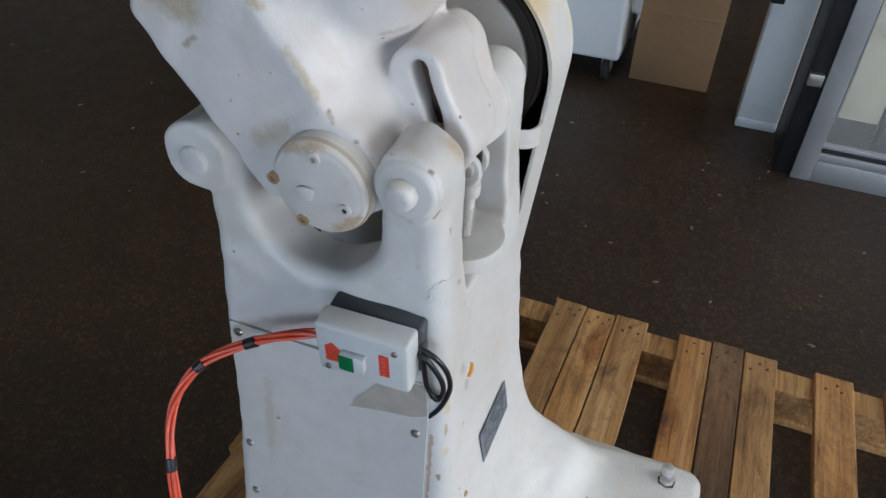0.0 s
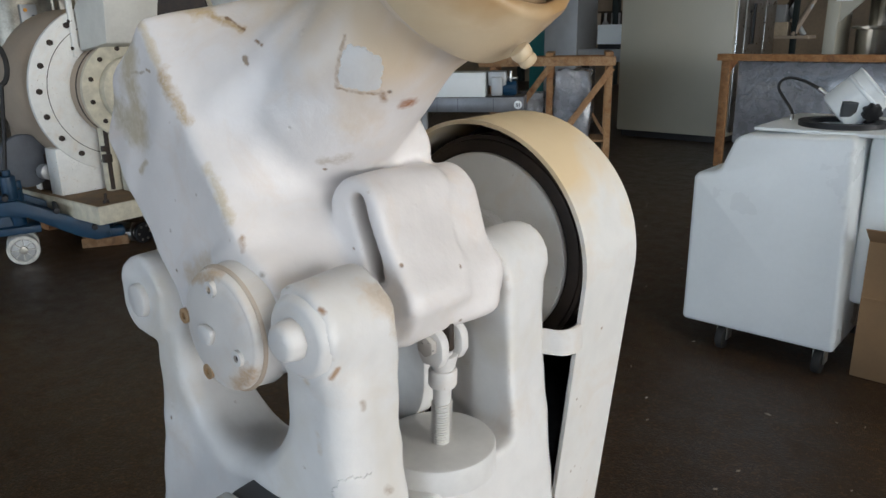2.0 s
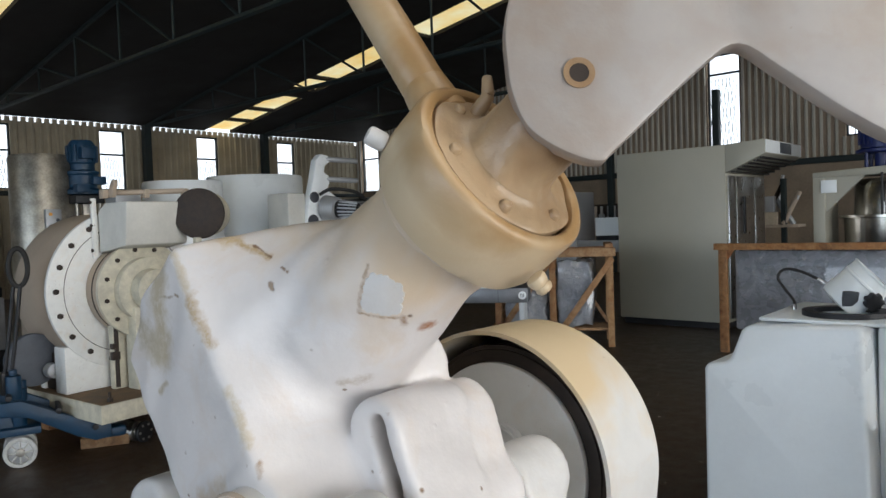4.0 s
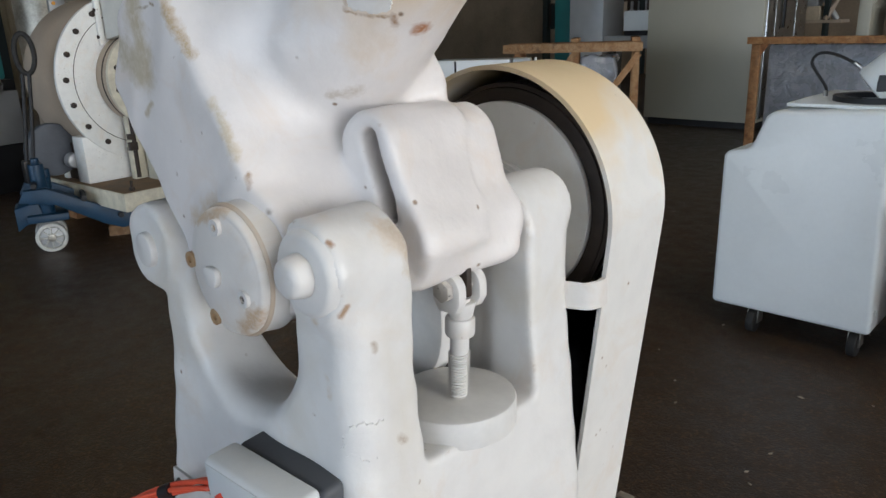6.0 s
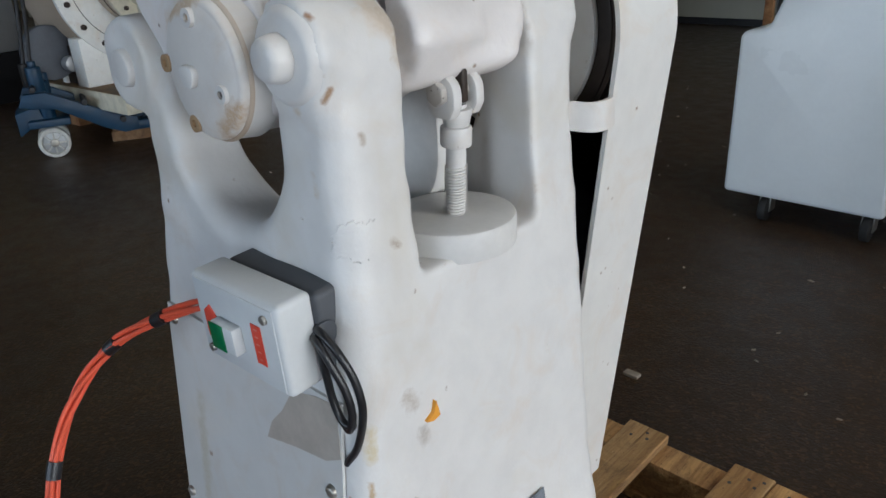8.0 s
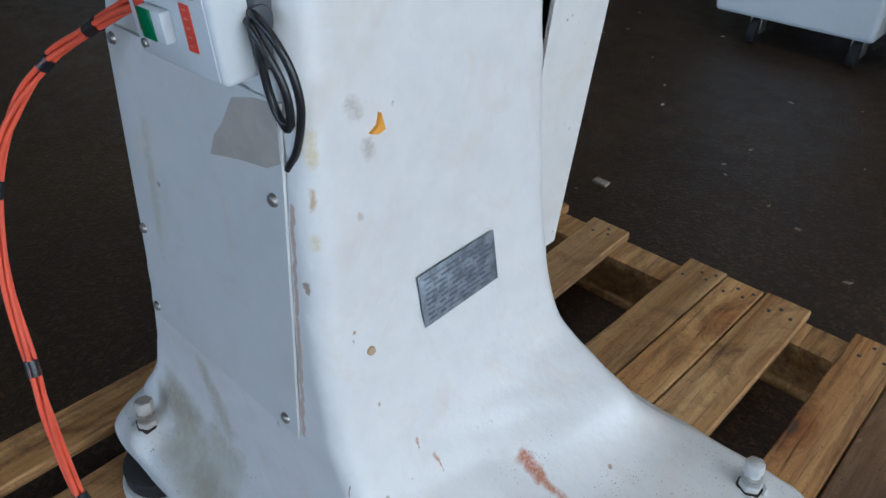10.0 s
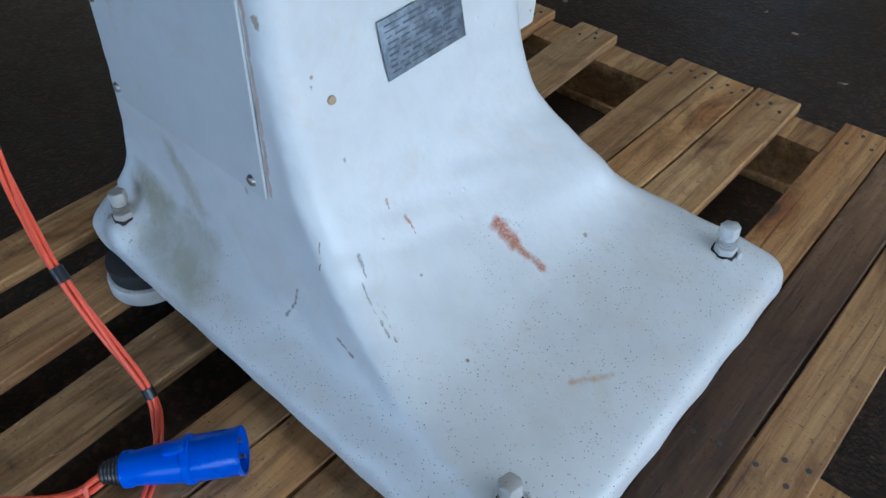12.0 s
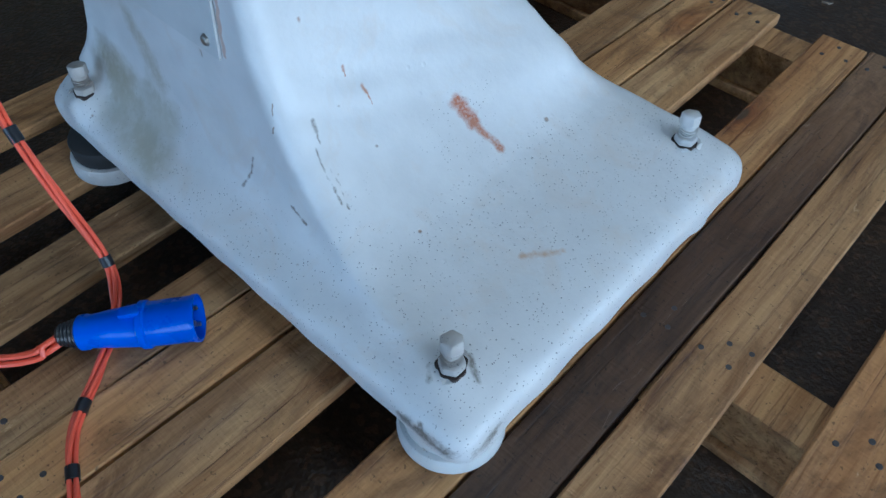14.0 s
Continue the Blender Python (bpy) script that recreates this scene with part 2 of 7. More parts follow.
WHITE = (0.685, 0.675, 0.66)
M_BASE = cast_paint("white_cast_paint", WHITE, 0.62, (0.60, 0.56, 0.48), [
    ((-0.290, -0.256, 0.310), (-0.185, -0.285, 0.280), 0.048, 0.34, (0.46, 0.44, 0.36)),
    ((-0.215, -0.250, 0.340), (-0.175, -0.250, 0.320), 0.030, 0.40, (0.50, 0.48, 0.41)),
    ((-0.347, -0.240, 0.343), (-0.30, -0.245, 0.33), 0.032, 0.45, (0.38, 0.345, 0.26)),
    ((-0.255, -0.222, 0.45), (-0.19, -0.235, 0.37), 0.016, 0.5, (0.50, 0.47, 0.40)),
    ((0.143, 0.015, 0.375), (0.172, 0.018, 0.352), 0.0105, 0.40, (0.38, 0.13, 0.06)),
    ((0.172, 0.018, 0.352), (0.215, 0.026, 0.326), 0.0060, 0.50, (0.42, 0.19, 0.11)),
    ((0.0726, -0.1151, 0.4626), (0.0735, -0.1153, 0.4600), 0.0026, 0.2, (0.42, 0.25, 0.18)),
    ((0.0735, -0.1153, 0.4600), (0.0769, -0.1165, 0.4534), 0.0011, 0.15, (0.42, 0.25, 0.18)),
    ((0.0891, -0.1001, 0.4346), (0.0930, -0.0997, 0.4285), 0.0030, 0.2, (0.40, 0.19, 0.10)),
    ((0.0930, -0.0997, 0.4285), (0.1019, -0.0986, 0.4138), 0.0012, 0.15, (0.40, 0.19, 0.10)),
    ((0.0443, -0.1473, 0.5335), (0.0450, -0.1473, 0.5300), 0.0026, 0.3, (0.40, 0.30, 0.24)),
    ((0.0195, -0.2360, 0.3607), (0.0169, -0.2423, 0.3372), 0.0020, 0.55, (0.22, 0.19, 0.16)),
    ((0.0169, -0.2423, 0.3372), (0.0050, -0.2524, 0.3158), 0.0024, 0.60, (0.22, 0.19, 0.16)),
    ((0.0994, -0.2434, 0.3349), (0.1285, -0.2459, 0.3260), 0.0018, 0.50, (0.24, 0.21, 0.18)),
    ((0.0900, -0.1830, 0.4300), (0.0970, -0.1860, 0.4200), 0.0032, 0.60, (0.24, 0.22, 0.20)),
    ((0.1010, -0.1970, 0.4090), (0.1610, -0.2110, 0.3530), 0.0015, 0.50, (0.26, 0.24, 0.21)),
    ((0.3700, -0.3200, 0.2400), (0.4350, -0.3150, 0.2380), 0.0090, 0.64, (0.16, 0.14, 0.12)),
    ((0.4500, -0.2950, 0.2350), (0.4600, -0.2600, 0.2420), 0.0080, 0.64, (0.20, 0.18, 0.15)),
    ((0.3957, -0.3182, 0.2537), (0.4050, -0.3200, 0.2400), 0.0040, 0.55, (0.18, 0.16, 0.13)),
    ((0.3900, -0.2300, 0.2880), (0.4150, -0.2450, 0.2840), 0.0045, 0.62, (0.24, 0.22, 0.19)),
    ((0.3650, -0.2700, 0.2860), (0.3760, -0.2830, 0.2830), 0.0040, 0.62, (0.24, 0.22, 0.19)),
    ((-0.0352, -0.1563, 1.2544), (-0.0345, -0.1560, 1.2520), 0.0034, 0.40, (0.32, 0.19, 0.11)),
    ((-0.0308, -0.1543, 1.1871), (-0.0260, -0.1500, 1.1950), 0.0030, 0.55, (0.36, 0.23, 0.14)),
    ((-0.0357, -0.0970, 1.2557), (-0.0262, -0.0914, 1.2439), 0.0140, 0.60, (0.63, 0.55, 0.46)),
    ((0.342, -0.080, 0.292), (0.372, -0.035, 0.287), 0.0050, 0.55, (0.55, 0.40, 0.28)),
    ((0.0611, -0.2156, 0.4618), (0.0674, -0.2262, 0.4248), 0.0013, 0.12, (0.30, 0.23, 0.17)),
    ((0.0970, -0.1860, 0.4200), (0.1674, -0.2053, 0.3519), 0.0016, 0.50, (0.24, 0.22, 0.19)),
    ((-0.021, -0.127, 1.153), (-0.021, -0.127, 1.149), 0.0045, 0.45, (0.40, 0.34, 0.28)),
    ((-0.012, -0.107, 1.049), (-0.012, -0.102, 1.045), 0.0045, 0.45, (0.44, 0.38, 0.32)),
    ((0.000, -0.166, 0.876), (0.000, -0.170, 0.850), 0.0062, 0.60, (0.60, 0.52, 0.36)),
    ((0.001, -0.174, 0.820), (0.002, -0.176, 0.775), 0.0036, 0.62, (0.48, 0.36, 0.23)),
    ((0.003, -0.178, 0.768), (0.003, -0.178, 0.757), 0.0066, 0.50, (0.60, 0.52, 0.36)),
    ((0.006, -0.160, 0.735), (0.008, -0.152, 0.700), 0.0032, 0.62, (0.48, 0.36, 0.23)),
    ((0.006, -0.165, 0.693), (0.007, -0.169, 0.679), 0.0062, 0.55, (0.60, 0.52, 0.36)),
    ((0.010, -0.128, 0.775), (0.011, -0.126, 0.770), 0.0036, 0.50, (0.42, 0.34, 0.27)),
    ((0.004, -0.120, 0.893), (0.005, -0.112, 0.880), 0.0090, 0.64, (0.50, 0.46, 0.42)),
    ((0.005, -0.108, 0.850), (0.006, -0.104, 0.836), 0.0075, 0.64, (0.46, 0.43, 0.40)),
    # panel edge: rust line with the gap's shadow painted in
    ((-0.016, -0.187, 0.80), (-0.017, -0.217, 0.49), 0.0034, 0.15, (0.50, 0.37, 0.30)),
    ((-0.028, -0.085, 1.250), (-0.022, -0.075, 1.215), 0.012, 0.60, (0.54, 0.46, 0.37)),
    ((-0.06, -0.164, 1.175), (-0.05, -0.164, 1.10), 0.005, 0.55, (0.58, 0.50, 0.40)),
], 0.40, 0.615, (0, 0, 0.16), -0.10, 0.66, 0.36, True)
M_FRAME = cast_paint("cream_stained_white_cast_paint", (0.735, 0.700, 0.680), 0.53, (0.68, 0.54, 0.38), [
    ((-0.0391, -0.1450, 0.1198), (-0.0382, -0.1494, 0.1070), 0.0036, 0.5, (0.40, 0.30, 0.22)),
    ((-0.0282, -0.1500, 0.0745), (-0.0275, -0.1500, 0.0720), 0.0036, 0.4, (0.34, 0.30, 0.26)),
    ((0.132, -0.022, 0.158), (0.135, -0.018, 0.157), 0.0085, 0.40, (0.36, 0.15, 0.06)),
    ((0.137, -0.052, 0.169), (0.128, -0.044, 0.168), 0.0040, 0.50, (0.30, 0.17, 0.09)),
    ((0.152, -0.080, 0.222), (0.113, -0.076, 0.196), 0.0024, 0.60, (0.40, 0.28, 0.18)),
    ((0.112, -0.076, 0.194), (0.135, -0.052, 0.170), 0.0020, 0.60, (0.38, 0.26, 0.16)),
    ((0.0030, -0.0940, 0.3600), (0.0361, -0.0848, 0.3153), 0.0046, 0.55, (0.50, 0.36, 0.20)),
    ((0.0200, -0.0860, 0.3420), (0.0380, -0.0850, 0.3130), 0.0018, 0.40, (0.22, 0.13, 0.07)),
    ((0.0495, -0.0874, 0.2920), (0.0567, -0.0901, 0.2813), 0.0019, 0.35, (0.26, 0.16, 0.09)),
    ((-0.0450, -0.1050, 0.3900), (0.0000, -0.0940, 0.3650), 0.0120, 0.60, (0.58, 0.44, 0.26)),
    ((-0.0898, -0.1474, 0.3698), (-0.1118, -0.1488, 0.3464), 0.0018, 0.45, (0.30, 0.23, 0.16)),
    ((-0.0969, -0.1488, 0.3545), (-0.0595, -0.1480, 0.3318), 0.0016, 0.50, (0.34, 0.27, 0.19)),
    ((-0.1180, -0.1488, 0.3300), (-0.1300, -0.1488, 0.3080), 0.0022, 0.55, (0.32, 0.25, 0.18)),
    ((0.0874, -0.0577, 0.1658), (0.1000, -0.0560, 0.1660), 0.0220, 0.62, (0.66, 0.58, 0.50)),
    ((0.0283, -0.0609, 0.1560), (0.0475, -0.0449, 0.1486), 0.0065, 0.62, (0.55, 0.49, 0.43)),
    ((-0.1579, -0.1492, 0.1310), (-0.1141, -0.1524, 0.1260), 0.0130, 0.60, (0.63, 0.53, 0.42)),
    ((-0.043, -0.147, 0.318), (-0.041, -0.146, 0.258), 0.0075, 0.62, (0.50, 0.38, 0.24)),
    ((-0.043, -0.147, 0.40), (-0.042, -0.147, 0.33), 0.0060, 0.64, (0.62, 0.53, 0.40)),
    ((-0.042, -0.147, 0.20), (-0.042, -0.147, 0.14), 0.0070, 0.62, (0.58, 0.50, 0.38)),
    ((-0.09, -0.148, 0.375), (-0.13, -0.148, 0.30), 0.0200, 0.66, (0.50, 0.43, 0.31)),
    ((-0.16, -0.148, 0.36), (-0.15, -0.148, 0.31), 0.0170, 0.66, (0.48, 0.42, 0.31)),
    ((-0.17, -0.148, 0.27), (-0.15, -0.148, 0.27), 0.0040, 0.55, (0.48, 0.41, 0.30)),
], 0.42, 0.56, (1.5, 0.3, 1.0), -0.25, 0.66, worn_edges=True)
M_COVER = cast_paint("ochre_grime", (0.52, 0.45, 0.37), 0.50, (0.36, 0.22, 0.12), (), 0.5, 0.50, pins=0.5)
M_LID = cast_paint("cover_face_paint", (0.69, 0.66, 0.625), 0.56, (0.58, 0.46, 0.33), [
    ((-0.150, -0.18, 1.150), (-0.120, -0.18, 1.175), 0.009, 0.62, (0.50, 0.37, 0.25)),
    ((-0.215, -0.18, 1.250), (-0.165, -0.18, 1.268), 0.007, 0.62, (0.54, 0.41, 0.28)),
], 0.35, 0.56, pins=0.62)
M_HEAD = cast_paint("cream_stained_paint", (0.61, 0.485, 0.315), 0.53, (0.40, 0.245, 0.105), (), 0.35, 0.62, (4.1, 0, 2.87), -4.44, 0.72)
M_CAP = cast_paint("brown_stained_paint", (0.44, 0.31, 0.18), 0.47, (0.19, 0.095, 0.04), (), 0.8, 0.60, pins=0.7)
M_WHITE = cast_paint("white_brush_paint", (0.67, 0.655, 0.635), 0.6, (0.58, 0.50, 0.40), (), 0.35, 0.56, pins=0.64)
# stained white paint; the fork plate's dimness in shade is put into its colour
M_DIMMED = cast_paint("stained_dimmed_white_paint", (0.40, 0.365, 0.335), 0.50, (0.32, 0.24, 0.18), (), 0.3, 0.66, pins=0.64)
M_GUARD = cast_paint("white_guard_paint", (0.69, 0.68, 0.655), 0.46, (0.68, 0.54, 0.34), (), 0.12, 0.55, (0, 0, 2.0), -2.46, 0.66)
M_PANEL = cast_paint("grey_white_panel_paint", (0.62, 0.62, 0.605), 0.62, (0.66, 0.62, 0.54), [
    ((-0.30, -0.2, 0.80), (-0.31, -0.2, 0.55), 0.010, 0.5, (0.53, 0.50, 0.42)),
    ((-0.07, -0.2, 0.62), (-0.06, -0.2, 0.60), 0.004, 0.5, (0.45, 0.42, 0.38)),
], 0.15, 0.7, pins=0.66)
M_FLY = cast_paint("grey_painted_iron", (0.76, 0.75, 0.72), 0.62, (0.62, 0.57, 0.49), (), 0.25, 0.52, pins=0.58)
M_DISC = simple("grey_dusty_paint", (0.66, 0.65, 0.63), 0.6, 0, 0.12, 14, 90, 0.3)
M_RUBBER = simple("black_rubber", (0.02, 0.019, 0.018), 0.75, 0, 0.3, 20, 120, 0.3)
M_GREASE = simple("dark_greasy_iron", (0.038, 0.026, 0.019), 0.6, 0.2, 0.4, 20, 80, 0.4)
M_GUARDIN = simple("dull_grey_inner_paint", (0.78, 0.78, 0.80), 0.7, 0, 0.2, 10, 80, 0.2)
M_GREY = simple("light_grey_plastic", (0.60, 0.62, 0.63), 0.42, 0, 0.05, 20, 200, 0.08)
M_DGREY = simple("dark_grey_plastic", (0.06, 0.065, 0.075), 0.5, 0, 0.15, 20, 200, 0.1)
M_RED = simple("red_plastic_label", (0.72, 0.07, 0.035), 0.5, 0, 0.1, 40, 200, 0.05)
M_PALERED = simple("faded_red_print", (0.74, 0.22, 0.17), 0.5, 0, 0.1, 40, 200, 0.05)
M_GREEN = simple("green_push_button", (0.0, 0.14, 0.045), 0.4, 0, 0.1, 40, 200, 0.05)
M_CORD = simple("red_cable_sheath", (0.72, 0.10, 0.045), 0.4, 0, 0.12, 30, 200, 0.1)
M_TAPE = simple("black_insulating_tape", (0.012, 0.012, 0.014), 0.35, 0, 0.3, 60, 200, 0.3)
M_PLUG = simple("blue_plug_plastic", (0.008, 0.09, 0.62), 0.3, 0, 0.08, 20, 150, 0.05)
M_STEEL = simple("brushed_steel", (0.55, 0.55, 0.54), 0.3, 1.0, 0.15, 10, 120, 0.1)
M_ZINC = simple("dull_zinc_screw", (0.42, 0.40, 0.36), 0.45, 0.9, 0.2, 60, 200, 0.2)
M_PLATE = simple("worn_aluminium_plate", (0.21, 0.235, 0.27), 0.5, 0.3, 0.55, 60, 220, 0.5)
M_ORANGE = simple("orange_sticker", (0.75, 0.33, 0.03), 0.5, 0, 0.1, 40, 100, 0.1)
M_INK = simple("plate_print", (0.095, 0.11, 0.145), 0.6, 0, 0.3, 60, 200, 0.1)


def wood(name, light, dark, grime=0.55, oil=None):
    """Sawn timber with its grain along y; every board takes a tone of its own."""
    m, nt, b = mat(name)
    info = nd(nt, "ShaderNodeObjectInfo")
    add = nd(nt, "ShaderNodeVectorMath", operation="ADD")
    nt.links.new(coords(nt), add.inputs[0])
    sc = nd(nt, "ShaderNodeMath", operation="MULTIPLY")
    nt.links.new(info.outputs["Random"], sc.inputs[0])
    sc.inputs[1].default_value = 37.0
    nt.links.new(sc.outputs[0], add.inputs[1])
    place = add.outputs[0]

    def stretched(x, y, z, turn=0.0):
        st = nd(nt, "ShaderNodeMapping")
        st.inputs["Scale"].default_value = (x, y, z)
        st.inputs["Rotation"].default_value = (0, 0, turn)
        nt.links.new(place, st.inputs[0])
        return st.outputs[0]
    # knots bend the grain that runs past them
    knots = nd(nt, "ShaderNodeTexVoronoi", feature="F1")
    knots.inputs["Scale"].default_value = 1.0
    nt.links.new(stretched(7.5, 3.0, 7.5), knots.inputs["Vector"])
    luck = nd(nt, "ShaderNodeSeparateColor")
    nt.links.new(knots.outputs["Color"], luck.inputs[0])
    has = ramp(nt, luck.outputs[0], [(0.55, (0, 0, 0)), (0.60, (1, 1, 1))])
    bend = nd(nt, "ShaderNodeMath", operation="MULTIPLY")
    nt.links.new(ramp(nt, knots.outputs["Distance"], [(0.05, (1, 1, 1)), (0.32, (0, 0, 0))]), bend.inputs[0])
    nt.links.new(has, bend.inputs[1])
    warp = nd(nt, "ShaderNodeVectorMath", operation="MULTIPLY_ADD")
    nt.links.new(bend.outputs[0], warp.inputs[0])
    warp.inputs[1].default_value = (1.6, 0.1, 1.6)
    nt.links.new(stretched(34, 1.5, 34), warp.inputs[2])
    grain = noise_tex(nt, warp.outputs[0], 1.5, 7, 0.68, 0.9)
    streak = noise_tex(nt, stretched(110, 3.0, 110), 1.2, 5, 0.7, 0.3)
    band = noise_tex(nt, stretched(9, 0.7, 9), 1.4, 3, 0.5, 0.6)
    col = ramp(nt, grain, [(0.32, dark), (0.46, tuple(a * 0.55 + c * 0.45 for a, c in zip(light, dark))), (0.60, light)])
    tone = ramp(nt, info.outputs["Random"], [(0.0, (0.74, 0.58, 0.45)), (0.2, (1.0, 0.97, 0.90)), (0.4, (0.95, 0.76, 0.57)), (0.6, (0.68, 0.65, 0.60)), (0.8, (1.0, 0.89, 0.72)), (1.0, (0.82, 0.65, 0.50))])
    col = blend(nt, 1.0, col, tone, "MULTIPLY")
    col = blend(nt, 1.0, col, ramp(nt, band, [(0.35, (0.76, 0.66, 0.55)), (0.62, (1, 1, 1))]), "MULTIPLY")
    col = blend(nt, 1.0, col, ramp(nt, streak, [(0.30, (0.42, 0.36, 0.30)), (0.41, (1, 1, 1))]), "MULTIPLY")
    col = blend(nt, bend.outputs[0], col, blend(nt, 1.0, col, (0.62, 0.42, 0.28), "MULTIPLY"))
    core = nd(nt, "ShaderNodeMath", operation="MULTIPLY")
    nt.links.new(ramp(nt, knots.outputs["Distance"], [(0.055, (1, 1, 1)), (0.085, (0, 0, 0))]), core.inputs[0])
    nt.links.new(has, core.inputs[1])
    col = blend(nt, core.outputs[0], col, tuple(c * 0.32 for c in dark))
    # trodden-in dirt in blotches and smears along the boards
    dirt = ramp(nt, noise_tex(nt, stretched(5.0, 2.4, 5.0), 1.6, 7, 0.72, 1.0), [(grime - 0.05, (0, 0, 0)), (grime + 0.13, (0.85, 0.85, 0.85))])
    col = blend(nt, dirt, col, blend(nt, 1.0, col, (0.30, 0.24, 0.19), "MULTIPLY"))
    fine = noise_tex(nt, place, 170, 3)
    col = blend(nt, ramp(nt, fine, [(0.63, (0, 0, 0)), (0.70, (0.7, 0.7, 0.7))]), col, tuple(c * 0.30 for c in dark))
    scuff = ramp(nt, noise_tex(nt, stretched(26, 7, 26), 1.5, 6, 0.75, 1.5), [(0.64, (0, 0, 0)), (0.70, (0.6, 0.6, 0.6))])
    col = blend(nt, scuff, col, tuple(min(1, c * 1.1 + 0.04) for c in light))
    nt.links.new(col, b.inputs["Base Color"])
    if oil:
        # an oil spill soaked into part of the board's length
        sep = nd(nt, "ShaderNodeSeparateXYZ")
        nt.links.new(coords(nt), sep.inputs[0])
        ragged = nd(nt, "ShaderNodeMath", operation="MULTIPLY_ADD")
        nt.links.new(noise_tex(nt, stretched(16, 3, 16), 1.5, 6, 0.7), ragged.inputs[0])
        ragged.inputs[1].default_value = 0.5
        nt.links.new(sep.outputs[1], ragged.inputs[2])
        soak = nd(nt, "ShaderNodeMapRange")
        nt.links.new(ragged.outputs[0], soak.inputs[0])
        soak.inputs[1].default_value, soak.inputs[2].default_value = oil[1], oil[0]
        soak.inputs[3].default_value, soak.inputs[4].default_value = 0.0, 0.92
        col = blend(nt, soak.outputs[0], col, blend(nt, 1.0, col, (0.30, 0.26, 0.24), "MULTIPLY"))
        nt.links.new(col, b.inputs["Base Color"])
    nt.links.new(ramp(nt, dirt, [(0.0, (0.78,) * 3), (1.0, (0.50,) * 3)]), b.inputs["Roughness"])
    # saw marks slant across the boards
    saw = nd(nt, "ShaderNodeMath", operation="MULTIPLY_ADD")
    nt.links.new(noise_tex(nt, stretched(14, 150, 14, 0.22), 1.3, 3), saw.inputs[0])
    saw.inputs[1].default_value = 0.55
    nt.links.new(grain, saw.inputs[2])
    deep = nd(nt, "ShaderNodeMath", operation="ADD")
    nt.links.new(saw.outputs[0], deep.inputs[0])
    nt.links.new(ramp(nt, streak, [(0.30, (0, 0, 0)), (0.44, (0.9,) * 3)]), deep.inputs[1])
    bump(nt, b, deep.outputs[0], 0.75, 0.003)
    return m


M_WOOD = wood("sawn_pine", (0.73, 0.49, 0.24), (0.38, 0.215, 0.09), 0.53)
M_BOLT = cast_paint("flaking_bolt_paint", (0.56, 0.55, 0.53), 0.46, (0.30, 0.25, 0.20), (), 1.0, 0.46, pins=0.44)
M_FOOT = cast_paint("chipped_foot_paint", (0.64, 0.64, 0.62), 0.55, (0.42, 0.36, 0.30), (), 0.8, 0.47, pins=0.45)
M_NAIL = simple("dull_nail", (0.10, 0.09, 0.085), 0.6, 0.4, 0.3, 60, 200, 0.2)
M_RAW = wood("weathered_trestle_timber", (0.42, 0.28, 0.16), (0.27, 0.165, 0.09), 0.58)
M_WOODD = wood("oil_darkened_board", (0.46, 0.34, 0.22), (0.24, 0.16, 0.09), 0.50, (0.55, 1.0))
M_CRATE = wood("orange_crate_timber", (0.46, 0.26, 0.12), (0.30, 0.16, 0.07))


def floor_mat():
    m, nt, b = mat("dark_worn_screed")
    v = coords(nt)
    big = noise_tex(nt, v, 0.7, 5, 0.6)
    mid = noise_tex(nt, v, 9.0, 6, 0.65)
    fine = noise_tex(nt, v, 120.0, 3)
    col = ramp(nt, big, [(0.35, (0.032, 0.018, 0.009)), (0.65, (0.060, 0.035, 0.018))])
    col = blend(nt, ramp(nt, mid, [(0.35, (0.6,) * 3), (0.6, (0,) * 3)]), col, (0.024, 0.015, 0.009))
    stone = nd(nt, "ShaderNodeTexVoronoi", feature="F1")
    stone.inputs["Scale"].default_value = 95.0
    nt.links.new(v, stone.inputs["Vector"])
    each = nd(nt, "ShaderNodeSeparateColor")
    nt.links.new(stone.outputs["Color"], each.inputs[0])
    col = blend(nt, 1.0, col, ramp(nt, each.outputs[0], [(0.1, (0.82,) * 3), (0.7, (1.05, 1.05, 1.05)), (0.96, (2.1, 2.0, 1.9))]), "MULTIPLY")
    col = blend(nt, 1.0, col, ramp(nt, fine, [(0.32, (0.78,) * 3), (0.66, (1.2,) * 3)]), "MULTIPLY")
    grit = nd(nt, "ShaderNodeTexVoronoi", feature="F1")
    grit.inputs["Scale"].default_value = 37.0
    nt.links.new(v, grit.inputs["Vector"])
    col = blend(nt, ramp(nt, grit.outputs["Distance"], [(0.05, (0.45,) * 3), (0.16, (0,) * 3)]), col, (0.16, 0.13, 0.10))
    nt.links.new(col, b.inputs["Base Color"])
    nt.links.new(ramp(nt, mid, [(0.3, (0.33,) * 3), (0.7, (0.54,) * 3)]), b.inputs["Roughness"])
    b.inputs["Specular IOR Level"].default_value = 0.5
    h = nd(nt, "ShaderNodeMath", operation="ADD")
    nt.links.new(mid, h.inputs[0])
    nt.links.new(fine, h.inputs[1])
    bump(nt, b, h.outputs[0], 0.7, 0.005)
    return m


